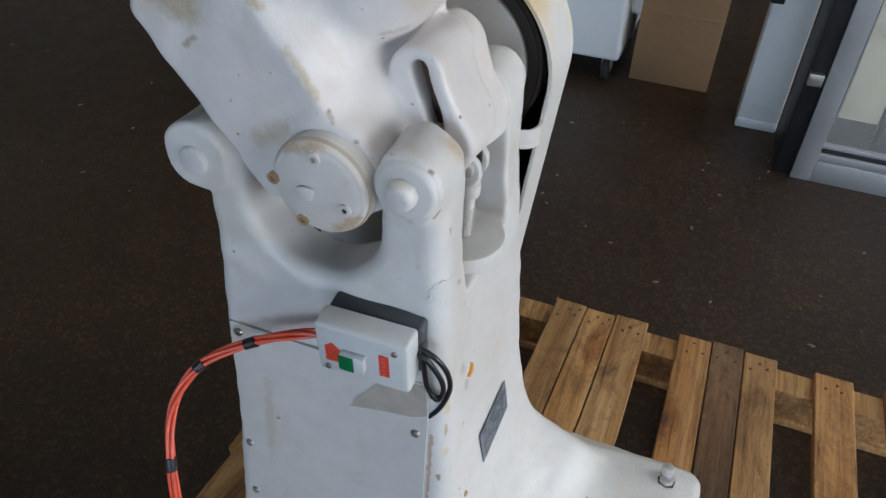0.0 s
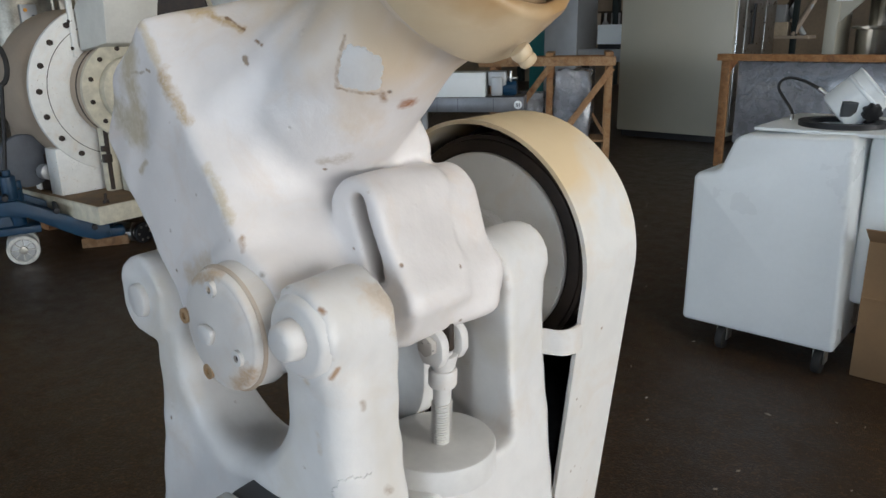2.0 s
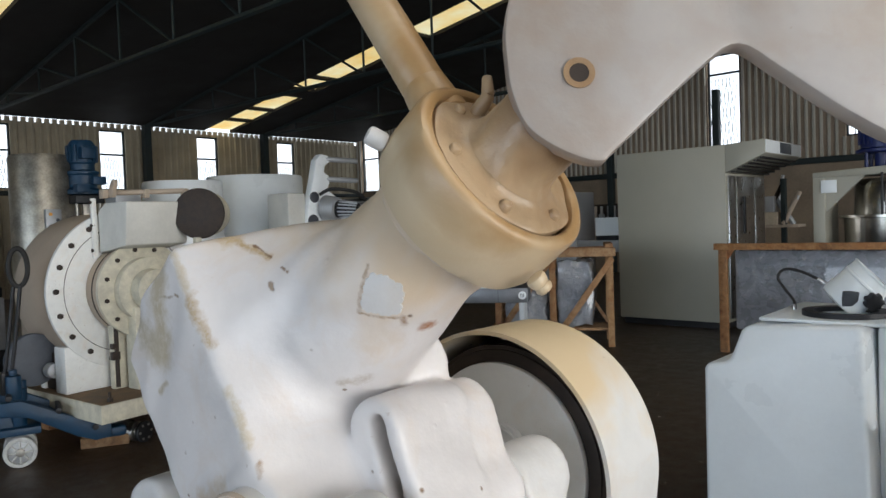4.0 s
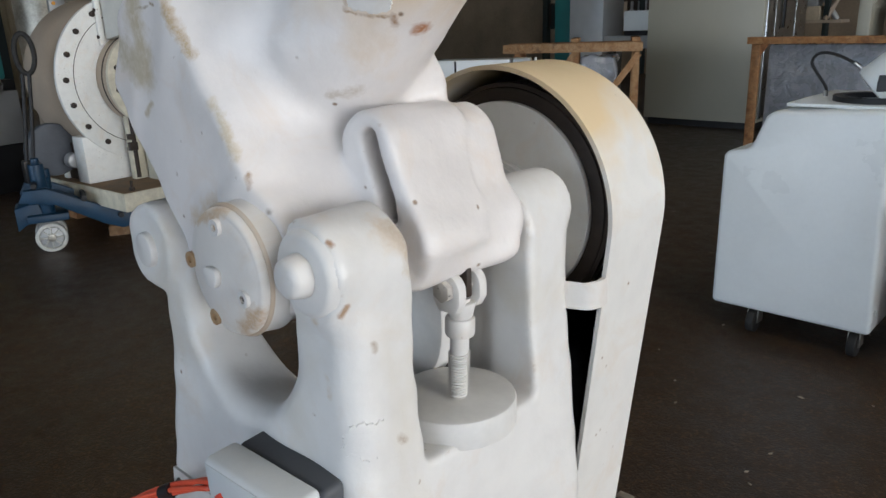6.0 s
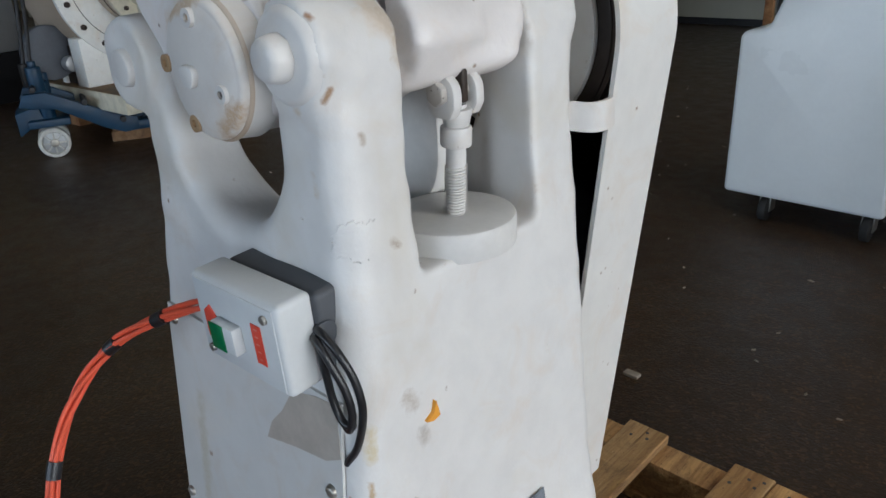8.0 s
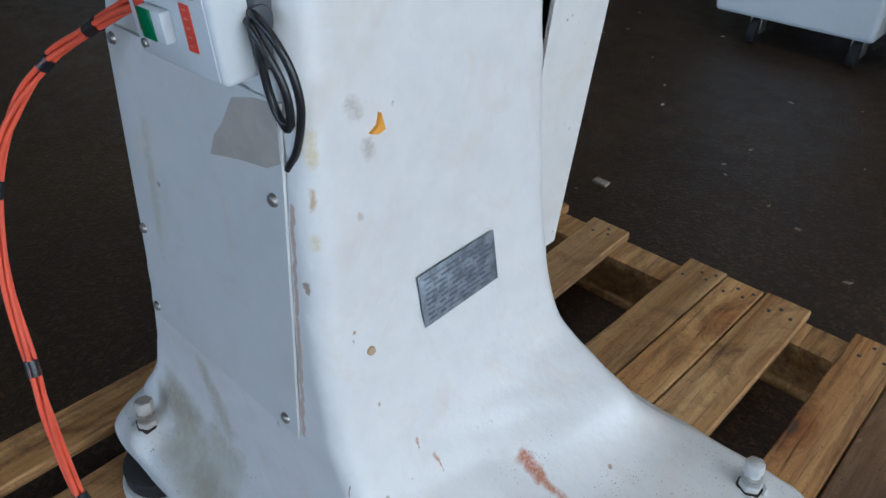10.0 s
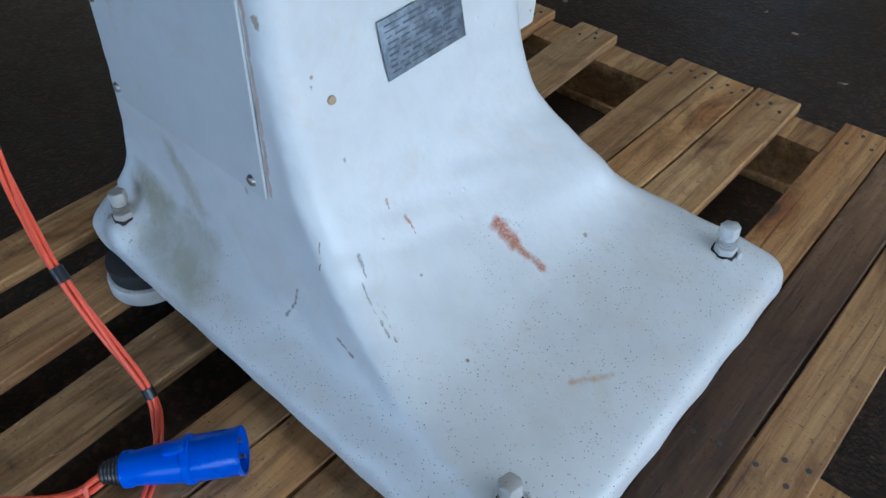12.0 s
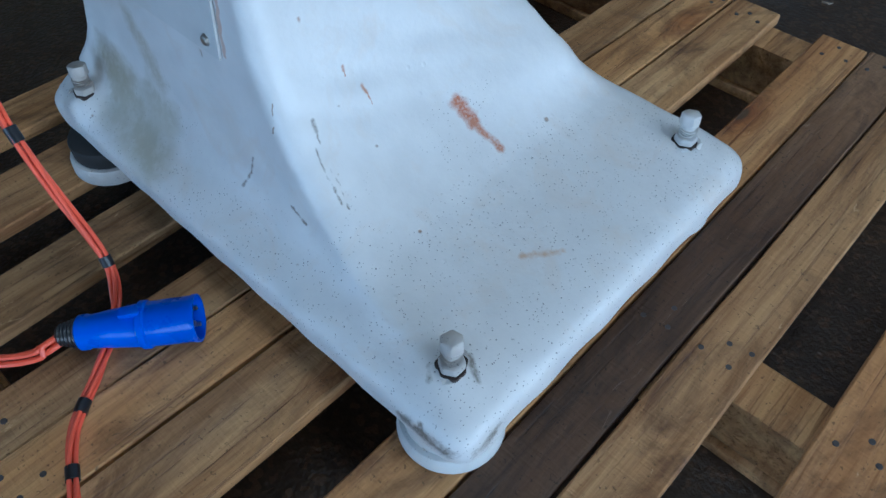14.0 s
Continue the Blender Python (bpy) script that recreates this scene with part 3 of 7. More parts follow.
M_FLOOR = floor_mat()
M_BOX = simple("grey_white_sheet", (0.66, 0.65, 0.60), 0.55, 0, 0.14, 3, 50, 0.1)
M_TANK = simple("dull_streaked_steel", (0.42, 0.39, 0.33), 0.42, 0.85, 0.45, 5, 40, 0.3)
M_SHEET = simple("dark_painted_sheet", (0.36, 0.31, 0.22), 0.6, 0.1, 0.25, 1.2, 30, 0.1)
M_SHEETL = simple("grey_green_sheet", (0.42, 0.40, 0.34), 0.6, 0.1, 0.25, 1.2, 30, 0.1)
M_PLASTER = simple("stained_plaster", (0.27, 0.21, 0.15), 0.85, 0, 0.35, 0.9, 20, 0.2)
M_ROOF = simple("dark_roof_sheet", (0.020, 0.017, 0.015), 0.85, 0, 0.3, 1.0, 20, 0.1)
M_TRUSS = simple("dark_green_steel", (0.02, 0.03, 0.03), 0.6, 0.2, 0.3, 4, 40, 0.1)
M_BEIGE = simple("beige_enamel", (0.40, 0.385, 0.315), 0.45, 0, 0.06, 1.5, 60, 0.05)
M_ENAMEL = simple("white_enamel", (0.85, 0.885, 0.895), 0.3, 0, 0.05, 3, 60, 0.05)
M_SKID = simple("chipped_cream_paint", (0.60, 0.56, 0.44), 0.55, 0, 0.22, 14, 60, 0.2)
M_DRUM = simple("dusty_beige_paint", (0.42, 0.34, 0.26), 0.6, 0, 0.12, 4, 60, 0.1)
# blue darkened further: the shade under the skid is put into its colour
M_BLUE = simple("blue_machine_paint", (0.005, 0.038, 0.085), 0.5, 0, 0.3, 10, 60, 0.15)
M_BLACKM = simple("black_steel", (0.018, 0.018, 0.02), 0.5, 0.2, 0.3, 10, 60, 0.1)
M_CARD = simple("corrugated_card", (0.33, 0.20, 0.10), 0.85, 0, 0.12, 5, 60, 0.1)


def film_mat():
    """Crumpled stretch film over grey steel: sharp creases that glint."""
    m, nt, bs = mat("crumpled_stretch_film")
    v = coords(nt)
    folds = noise_tex(nt, v, 7.0, 7, 0.62, 1.6)
    col = ramp(nt, noise_tex(nt, v, 3.0, 4), [(0.3, (0.15, 0.155, 0.175)), (0.7, (0.30, 0.31, 0.335))])
    nt.links.new(col, bs.inputs["Base Color"])
    nt.links.new(ramp(nt, noise_tex(nt, v, 9.0, 3), [(0.35, (0.14,) * 3), (0.7, (0.5,) * 3)]), bs.inputs["Roughness"])
    bs.inputs["Metallic"].default_value = 0.15
    bs.inputs["Coat Weight"].default_value, bs.inputs["Coat Roughness"].default_value = 0.9, 0.06
    bump(nt, bs, folds, 0.55, 0.03)
    return m


M_FILM = film_mat()
M_ALU = simple("grey_aluminium_frame", (0.42, 0.43, 0.44), 0.45, 0.4, 0.1, 5, 80, 0.1)
M_PLY = simple("worn_plywood", (0.52, 0.44, 0.32), 0.7, 0, 0.2, 6, 40, 0.15)
M_TEAL = simple("teal_machine_paint", (0.01, 0.12, 0.12), 0.5, 0, 0.15, 6, 60, 0.1)
M_LITTER = simple("pale_chips", (0.30, 0.26, 0.21), 0.8, 0, 0.3, 50, 100, 0.1)


def glass_mat():
    m, nt, b = mat("dusty_glass")
    b.inputs["Base Color"].default_value = (0.9, 0.93, 0.92, 1)
    b.inputs["Roughness"].default_value = 0.08
    b.inputs["Transmission Weight"].default_value = 0.9
    b.inputs["IOR"].default_value = 1.1
    return m


M_GLASS = glass_mat()


def skylight_mat():
    m, nt, b = mat("yellowed_translucent_sheet")
    t = nd(nt, "ShaderNodeBsdfTranslucent")
    v = coords(nt)
    col = ramp(nt, noise_tex(nt, v, 1.5, 4), [(0.3, (0.95, 0.74, 0.36)), (0.7, (1.0, 0.93, 0.70))])
    nt.links.new(col, t.inputs[0])
    nt.links.new(t.outputs[0], nt.nodes["Material Output"].inputs[0])
    return m


M_SKYLIGHT = skylight_mat()


# ---- mesh tools ----
def grown(bm, fresh, m=None, bev=0.0, seg=2):
    """Moves the fresh vertices by m and rounds their sharp edges."""
    if m is not None:
        bmesh.ops.transform(bm, matrix=m, verts=fresh)
    if bev > 0:
        edges = [e for e in {e for v in fresh for e in v.link_edges} if len(e.link_faces) == 2 and e.calc_face_angle(0) > 0.5]
        bmesh.ops.bevel(bm, geom=edges, offset=bev, segments=seg, affect="EDGES", profile=0.5, clamp_overlap=True)


def box(bm, lo, hi, bev=0.0, m=None, seg=2):
    c = [(a + b) / 2 for a, b in zip(lo, hi)]
    s = [b - a for a, b in zip(lo, hi)]
    fresh = bmesh.ops.create_cube(bm, size=1, matrix=Matrix.Translation(c) @ Matrix.Diagonal((*s, 1)))["verts"]
    grown(bm, fresh, m, bev, seg)
    return bm


def cyl(bm, a, b, r, r2=None, seg=32, bev=0.0, m=None):
    a, b = Vector(a), Vector(b)
    q = (b - a).to_track_quat("Z", "Y").to_matrix().to_4x4()
    fresh = bmesh.ops.create_cone(bm, cap_ends=True, segments=seg, radius1=r, radius2=r if r2 is None else r2, depth=(b - a).length, matrix=Matrix.Translation((a + b) / 2) @ q)["verts"]
    grown(bm, fresh, m, bev, 2)
    return bm


def prism(bm, outline, axis, lo, hi, bev=0.0, m=None, seg=2):
    """An outline of (u, v) pushed along an axis: 'y' takes (x, z), 'x' takes (y, z), 'z' takes (x, y)."""
    def at(u, v, w):
        return {"y": (u, w, v), "x": (w, u, v), "z": (u, v, w)}[axis]
    low = [bm.verts.new(at(u, v, lo)) for u, v in outline]
    high = [bm.verts.new(at(u, v, hi)) for u, v in outline]
    n = len(outline)
    made = [bm.faces.new(low), bm.faces.new(high[::-1])]
    for i in range(n):
        made.append(bm.faces.new((low[i], high[i], high[(i + 1) % n], low[(i + 1) % n])))
    bmesh.ops.recalc_face_normals(bm, faces=made)
    grown(bm, low + high, m, bev, seg)
    return bm


def smooth_line(points, steps=10):
    """A Catmull-Rom line through the points."""
    p = [Vector(q) for q in points]
    p = [2 * p[0] - p[1], *p, 2 * p[-1] - p[-2]]
    out = []
    for i in range(1, len(p) - 2):
        for k in range(steps):
            t = k / steps
            out.append(0.5 * (2 * p[i] + (p[i + 1] - p[i - 1]) * t + (2 * p[i - 1] - 5 * p[i] + 4 * p[i + 1] - p[i + 2]) * t * t + (3 * p[i] - p[i - 1] - 3 * p[i + 1] + p[i + 2]) * t ** 3))
    return out + [p[-2]]


def tube(bm, line, r, seg=10):
    """A round cord along a line of points."""
    rings, side = [], None
    for i, p in enumerate(line):
        d = (line[min(i + 1, len(line) - 1)] - line[max(i - 1, 0)]).normalized()
        side = d.orthogonal().normalized() if side is None else (side - d * side.dot(d)).normalized()
        up = d.cross(side)
        rings.append([bm.verts.new(p + r * (math.cos(a) * side + math.sin(a) * up)) for a in (2 * math.pi * k / seg for k in range(seg))])
    for a, b in zip(rings, rings[1:]):
        for k in range(seg):
            bm.faces.new((a[k], a[(k + 1) % seg], b[(k + 1) % seg], b[k]))
    bm.faces.new(rings[0][::-1])
    bm.faces.new(rings[-1])
    return bm


def ring(bm, m, r_in, r_out, lo, hi, seg=48, bev=0.0):
    """A flat ring about the z axis of m."""
    loops = []
    for r, z in ((r_in, lo), (r_out, lo), (r_out, hi), (r_in, hi)):
        loops.append([bm.verts.new(m @ Vector((r * math.cos(a), r * math.sin(a), z))) for a in (2 * math.pi * k / seg for k in range(seg))])
    for i in range(4):
        a, b = loops[i], loops[(i + 1) % 4]
        for k in range(seg):
            bm.faces.new((a[k], a[(k + 1) % seg], b[(k + 1) % seg], b[k]))
    return bm


def thing(name, at, label, category, group="", kind=""):
    ob = new(name)
    ob.empty_display_size = 0.1
    ob.matrix_basis = at if isinstance(at, Matrix) else Matrix.Translation(at)
    return tagged(ob, label, category, group, kind)


def shade(me, angle=0.7):
    me.polygons.foreach_set("use_smooth", [True] * len(me.polygons))
    me.set_sharp_from_angle(angle=angle)


def solid(name, bm, material):
    me = bpy.data.meshes.new(name)
    bm.to_mesh(me)
    bm.free()
    shade(me)
    me.materials.append(material)
    return new(name, me)


def part(name, bm, material, parent, label="", local=False):
    """One mesh under a thing; its places are the world's unless local."""
    ob = bm if isinstance(bm, bpy.types.Object) else solid(name, bm, material)
    ob.parent = parent
    if not local and parent.parent is None:
        ob.matrix_parent_inverse = parent.matrix_basis.inverted()
    return tagged(ob, label)


def piece(name, bm, material, label, category, kind="", group=""):
    """A thing that is one mesh, with its origin at its foot."""
    ob = solid(name, bm, material)
    return tagged(ob, label, category, group, kind)


def BM():
    return bmesh.new()


# ---- castings: distance fields turned into meshes ----
def smin(a, b, k):
    h = np.maximum(k - np.abs(a - b), 0) / k
    return np.minimum(a, b) - h * h * k * 0.25


def smax(a, b, k):
    return -smin(-a, -b, k)


def grid(lo, hi, step):
    axes = [np.arange(a, b + step, step, dtype=np.float32) for a, b in zip(lo, hi)]
    return np.meshgrid(*axes, indexing="ij", sparse=True)


def sd_box(x, y, z, lo, hi, r):
    q = [np.abs(v - (a + b) / 2) - (b - a) / 2 + r for v, a, b in zip((x, y, z), lo, hi)]
    out = np.sqrt(np.maximum(q[0], 0) ** 2 + np.maximum(q[1], 0) ** 2 + np.maximum(q[2], 0) ** 2)
    return out + np.minimum(np.maximum(np.maximum(q[0], q[1]), q[2]), 0) - r


def sd_rod_y(x, y, z, cx, cz, r, y0, y1, rnd=0.008):
    a = np.sqrt((x - cx) ** 2 + (z - cz) ** 2) - r + rnd
    b = np.abs(y - (y0 + y1) / 2) - (y1 - y0) / 2 + rnd
    return np.sqrt(np.maximum(a, 0) ** 2 + np.maximum(b, 0) ** 2) + np.minimum(np.maximum(a, b), 0) - rnd


def net(name, d, axes, material):
    """The surface d = 0 as a smooth quad mesh (naive surface nets)."""
    d = np.ascontiguousarray(d, dtype=np.float32)
    inside = d < 0
    n = np.array(d.shape) - 1
    count = np.zeros(n, np.int8)
    corners = [(i, j, k) for i in (0, 1) for j in (0, 1) for k in (0, 1)]

    def cut(a, c):
        return a[c[0]:c[0] + n[0], c[1]:c[1] + n[1], c[2]:c[2] + n[2]]
    for c in corners:
        count += cut(inside, c)
    live = np.argwhere((count > 0) & (count < 8))
    ids = np.full(n, -1, np.int32)
    ids[tuple(live.T)] = np.arange(len(live))
    vals = {c: d[live[:, 0] + c[0], live[:, 1] + c[1], live[:, 2] + c[2]] for c in corners}
    total, hits = np.zeros((len(live), 3), np.float32), np.zeros(len(live), np.float32)
    for c in corners:
        for ax in range(3):
            if c[ax] == 0:
                e = tuple(1 if q == ax else c[q] for q in range(3))
                a, b = vals[c], vals[e]
                on = (a < 0) != (b < 0)
                t = np.where(on, a / np.where(on, a - b, 1), 0)
                p = np.tile(np.array(c, np.float32), (len(live), 1))
                p[:, ax] += t
                total += p * on[:, None]
                hits += on
    verts = live + total / hits[:, None]
    start = np.array([float(a.ravel()[0]) for a in axes])
    step = np.array([float(a.ravel()[1] - a.ravel()[0]) for a in axes])
    verts = start + verts * step
    quads = []
    for ax in range(3):
        u, v = (ax + 1) % 3, (ax + 2) % 3
        lo = [slice(1, -1)] * 3
        hi = [slice(1, -1)] * 3
        lo[ax], hi[ax] = slice(0, -1), slice(1, None)
        a, b = inside[tuple(lo)], inside[tuple(hi)]
        at = np.argwhere(a != b)
        flip = a[tuple(at.T)]
        base = at + np.array([0 if q == ax else 1 for q in range(3)])
        def cell(du, dv):
            q = base.copy()
            q[:, u] -= du
            q[:, v] -= dv
            return ids[tuple(q.T)]
        f = np.stack([cell(0, 0), cell(1, 0), cell(1, 1), cell(0, 1)], 1)
        f[~flip] = f[~flip][:, ::-1]
        quads.append(f)
    faces = np.concatenate(quads)
    faces = faces[(faces >= 0).all(1)]
    for _ in range(1):
        acc, num = np.zeros_like(verts), np.zeros(len(verts))
        for k in range(4):
            i, j = faces[:, k], faces[:, (k + 1) % 4]
            for s, t in ((i, j), (j, i)):
                for q in range(3):
                    acc[:, q] += np.bincount(s, verts[t, q], len(verts))
                num += np.bincount(s, minlength=len(verts))
        verts = verts * 0.45 + 0.55 * acc / np.maximum(num, 1)[:, None]
    me = bpy.data.meshes.new(name)
    me.from_pydata(verts.tolist(), [], faces.tolist())
    me.polygons.foreach_set("use_smooth", [True] * len(me.polygons))
    me.update()
    me.materials.append(material)
    return new(name, me)


# ---- the press ----
press = thing("power_press", (0, 0, 0.15), "white-painted cast-iron inclinable power press, stained cream, standing on a pallet", "press")


def base_casting():
    x, y, z = grid((-0.48, -0.36, 0.17), (0.48, 0.36, 1.30), 0.005)
    zz = z.ravel()

    def run(table):
        t = np.array(table)
        v = np.interp(zz, t[:, 0], t[:, 1])
        k = np.ones(5) / 5
        return np.convolve(np.pad(v, 2, mode="edge"), k, "valid").astype(np.float32).reshape(z.shape)
    x1 = run([(0.17, 0.445), (0.22, 0.460), (0.262, 0.457), (0.282, 0.424), (0.293, 0.350), (0.305, 0.262), (0.325, 0.212), (0.355, 0.162), (0.40, 0.112), (0.45, 0.078), (0.52, 0.048), (0.65, 0.022), (0.87, 0.006), (1.1, -0.018), (1.3, -0.022)])
    x0 = run([(0.17, -0.435), (0.25, -0.455), (0.28, -0.452), (0.30, -0.437), (0.36, -0.405), (0.45, -0.392), (0.65, -0.378), (0.9, -0.372), (1.3, -0.372)])
    y0 = run([(0.17, -0.312), (0.24, -0.322), (0.262, -0.316), (0.275, -0.292), (0.29, -0.268), (0.32, -0.248), (0.36, -0.235), (0.45, -0.222), (0.65, -0.202), (0.9, -0.178), (1.05, -0.160), (1.3, -0.153)])
    y1 = run([(0.17, 0.312), (0.24, 0.325), (0.265, 0.318), (0.285, 0.298), (0.31, 0.268), (0.35, 0.236), (0.40, 0.214), (0.46, 0.203), (0.8, 0.2), (1.3, 0.2)])
    x1 = x1 + 0.05 * np.clip(y / 0.2, 0, 1) * np.exp(-((z - 0.38) / 0.05) ** 2)
    r = np.where(z < 0.3, 0.034, np.where(x < -0.15, 0.016, 0.030))
    qx = np.abs(x - (x0 + x1) / 2) - (x1 - x0) / 2 + r
    qy = np.abs(y - (y0 + y1) / 2) - (y1 - y0) / 2 + r
    d = np.sqrt(np.maximum(qx, 0) ** 2 + np.maximum(qy, 0) ** 2) + np.minimum(np.maximum(qx, qy), 0) - r
    d = smax(d, 0.205 - z, 0.012)
    d = smax(d, z - 1.215, 0.02)
    # bearing bosses of the two tilt shafts
    for cx, cz, rr, ya, yb in ((-0.070, 1.22, 0.050, -0.160, -0.050), (-0.070, 1.214, 0.045, 0.107, 0.203), (-0.370, 1.19, 0.052, -0.165, -0.085), (-0.370, 1.19, 0.052, 0.115, 0.200)):
        d = smin(d, sd_rod_y(x, y, z, cx, cz, rr, ya, yb, 0.005), 0.012)
    # round saddle between the front posts, right through the casting
    u = np.minimum(np.sqrt((x + 0.207) ** 2 + (z - 1.142) ** 2) - 0.101, np.maximum(np.abs(x + 0.207) - 0.100, 1.142 - z))
    d = smax(d, -u, 0.022)
    # the hollow behind the front wall, open to the side
    d = smax(d, -sd_box(x, y, z, (-0.335, -0.074, 1.006), (0.30, 0.109, 1.6), 0.010), 0.008)
    d = smax(d, -sd_box(x, y, z, (-0.335, -0.072, 0.78), (-0.085, 0.113, 1.6), 0.02), 0.02)
    d = smax(d, -sd_box(x, y, z, (-0.6, -0.072, 0.86), (-0.3, 0.113, 1.6), 0.02), 0.02)
    # raised seats of the holding-down bolts
    for bx, by in ((0.385, -0.255), (0.377, 0.25), (-0.362, -0.285), (-0.362, 0.265)):
        d = smin(d, np.sqrt((x - bx) ** 2 + (y - by) ** 2 + ((z - 0.268) * 1.4) ** 2) - 0.034, 0.03)
    d = d + 0.0012 * (np.sin(x * 61 + 2 * np.sin(z * 37)) * np.sin(y * 53 + z * 47))
    return net("base_casting", d, (x, y, z), M_BASE)


base = part("base_casting", base_casting(), M_BASE, press, "white brush-painted cast-iron base with a flared foot")

TILT_AT = Vector((-0.07, 0.0, 1.22))
LEANS = radians(35)
FWD, UPB = Vector((math.cos(LEANS), 0, math.sin(LEANS))), Vector((-math.sin(LEANS), 0, math.cos(LEANS)))


def tilted(f, y, b):
    """A place in the tilted frame: along the head, across, and up its back."""
    return TILT_AT + FWD * f + Vector((0, y, 0)) + UPB * b


T_FRAME = Matrix.Translation(TILT_AT) @ Matrix((FWD, (0, 1, 0), UPB)).transposed().to_4x4()
HEAD_Y, HEAD_B = -0.006, 0.232
CRANK_X, CRANK_Z = -0.178, 1.21


def frame_casting():
    f, y, b = grid((-0.26, -0.18, -0.14), (0.26, 0.18, 0.43), 0.004)
    # leaning slab with a flat flank and a steep facet turned towards the head
    d = smax(-0.216 - f, f - 0.058, 0.014)
    d = smax(d, -0.148 - y, 0.008)
    d = smax(d, y - 0.084, 0.024)
    t = np.clip((0.205 - b) / 0.10, 0, 1)
    steep = 1.15 + 1.9 * t * t * (3 - 2 * t)
    d = smax(d, (-0.148 + steep * (f + 0.042) - y) / np.sqrt(1 + steep ** 2), 0.008)
    t = np.clip(f + 0.04, 0, 0.2)
    d = smax(d, (b - 0.390 + 0.35 * t + 3.0 * t * t) * 0.9, 0.014)
    d = smax(d, b - 0.392 - 0.05 * f, 0.014)
    d = smax(d, (b + 0.46 * f + 0.05) * -0.9, 0.02)
    d = smax(d, (b - 0.458 - 0.55 * f) * 0.87, 0.012)
    # crankshaft boss and tilt-shaft hub, both across the frame
    cx, cz = CRANK_X - TILT_AT.x, CRANK_Z - TILT_AT.z
    cf, cb = cx * math.cos(LEANS) + cz * math.sin(LEANS), -cx * math.sin(LEANS) + cz * math.cos(LEANS)
    d = smin(d, sd_rod_y(f, y, b, cf, cb, 0.074, -0.149, 0.12, 0.005), 0.012)
    d = smin(d, sd_rod_y(f, y, b, 0, 0, 0.049, -0.046, 0.104, 0.01), 0.02)
    # quadrant lug leaning over the hub, and the lower pad beside it
    q = radians(18)
    u, w = f * math.cos(q) - b * math.sin(q), f * math.sin(q) + b * math.cos(q)
    flare = 0.013 * np.clip((0.075 - w) / 0.075, 0, 1)
    arch = np.sqrt(u ** 2 + np.maximum(w - 0.101, 0) ** 2) - 0.0355 - flare
    lug = smax(arch, np.abs(y + 0.006 - 0.09 * b) - 0.0455 - 0.13 * np.clip(b, 0, 0.12), 0.007)
    lug = smax(lug, -0.02 - w, 0.01)
    d = smin(d, lug, 0.011)
    arch = np.sqrt((u + 0.005) ** 2 + np.maximum(w - 0.092, 0) ** 2) - 0.0390 - 0.45 * flare
    pad = smax(arch, np.abs(y - 0.065) - 0.039, 0.007)
    d = smin(d, smax(pad, -0.02 - w, 0.01), 0.006)
    # neck and its swollen root
    rad = np.sqrt((y - HEAD_Y) ** 2 + (b - HEAD_B) ** 2)
    prof = np.interp(f.ravel(), [-0.05, 0.03, 0.07, 0.12, 0.17, 0.21, 0.24], [0.094, 0.094, 0.088, 0.078, 0.072, 0.073, 0.076]).astype(np.float32).reshape(f.shape)
    neck = np.maximum(rad - prof, np.maximum(f - 0.24, -0.05 - f)) * 0.9
    t = np.clip((b - 0.20) / 0.09, 0, 1)
    d = smin(d, neck, (0.010 + 0.065 * t * t * (3 - 2 * t)).astype(np.float32))
    d = smin(d, np.maximum(rad - 0.0880, np.abs(f - 0.232) - 0.012), 0.010)
    # the adjusting slot
    slot = np.maximum(np.sqrt((u - 0.0065) ** 2 + np.maximum(w - 0.106, 0) ** 2) - 0.0105, y - 0.03)
    slot = np.maximum(slot, 0.02 - w)
    d = smax(d, -slot, 0.005)
    d = d + 0.0014 * (np.sin(f * 57 + 2 * np.sin(b * 33)) * np.sin(y * 49 + b * 41))
    return net("tilting_frame", d, (f, y, b), M_FRAME)


tilting = part("tilting_frame", frame_casting(), M_FRAME, press, "leaning white cast frame with cream and ochre stains")
tilting.matrix_basis = T_FRAME

bm = BM()
prism(bm, [(0.004, 0.020), (0.021, 0.015), (0.047, 0.098), (0.031, 0.104)], "y", -0.026, 0.032)
part("slot_bottom", bm, simple("rust_brown_grease", (0.085, 0.050, 0.030), 0.7, 0.1, 0.4, 30, 90, 0.3), tilting, "rust-brown inside of the slot", True)


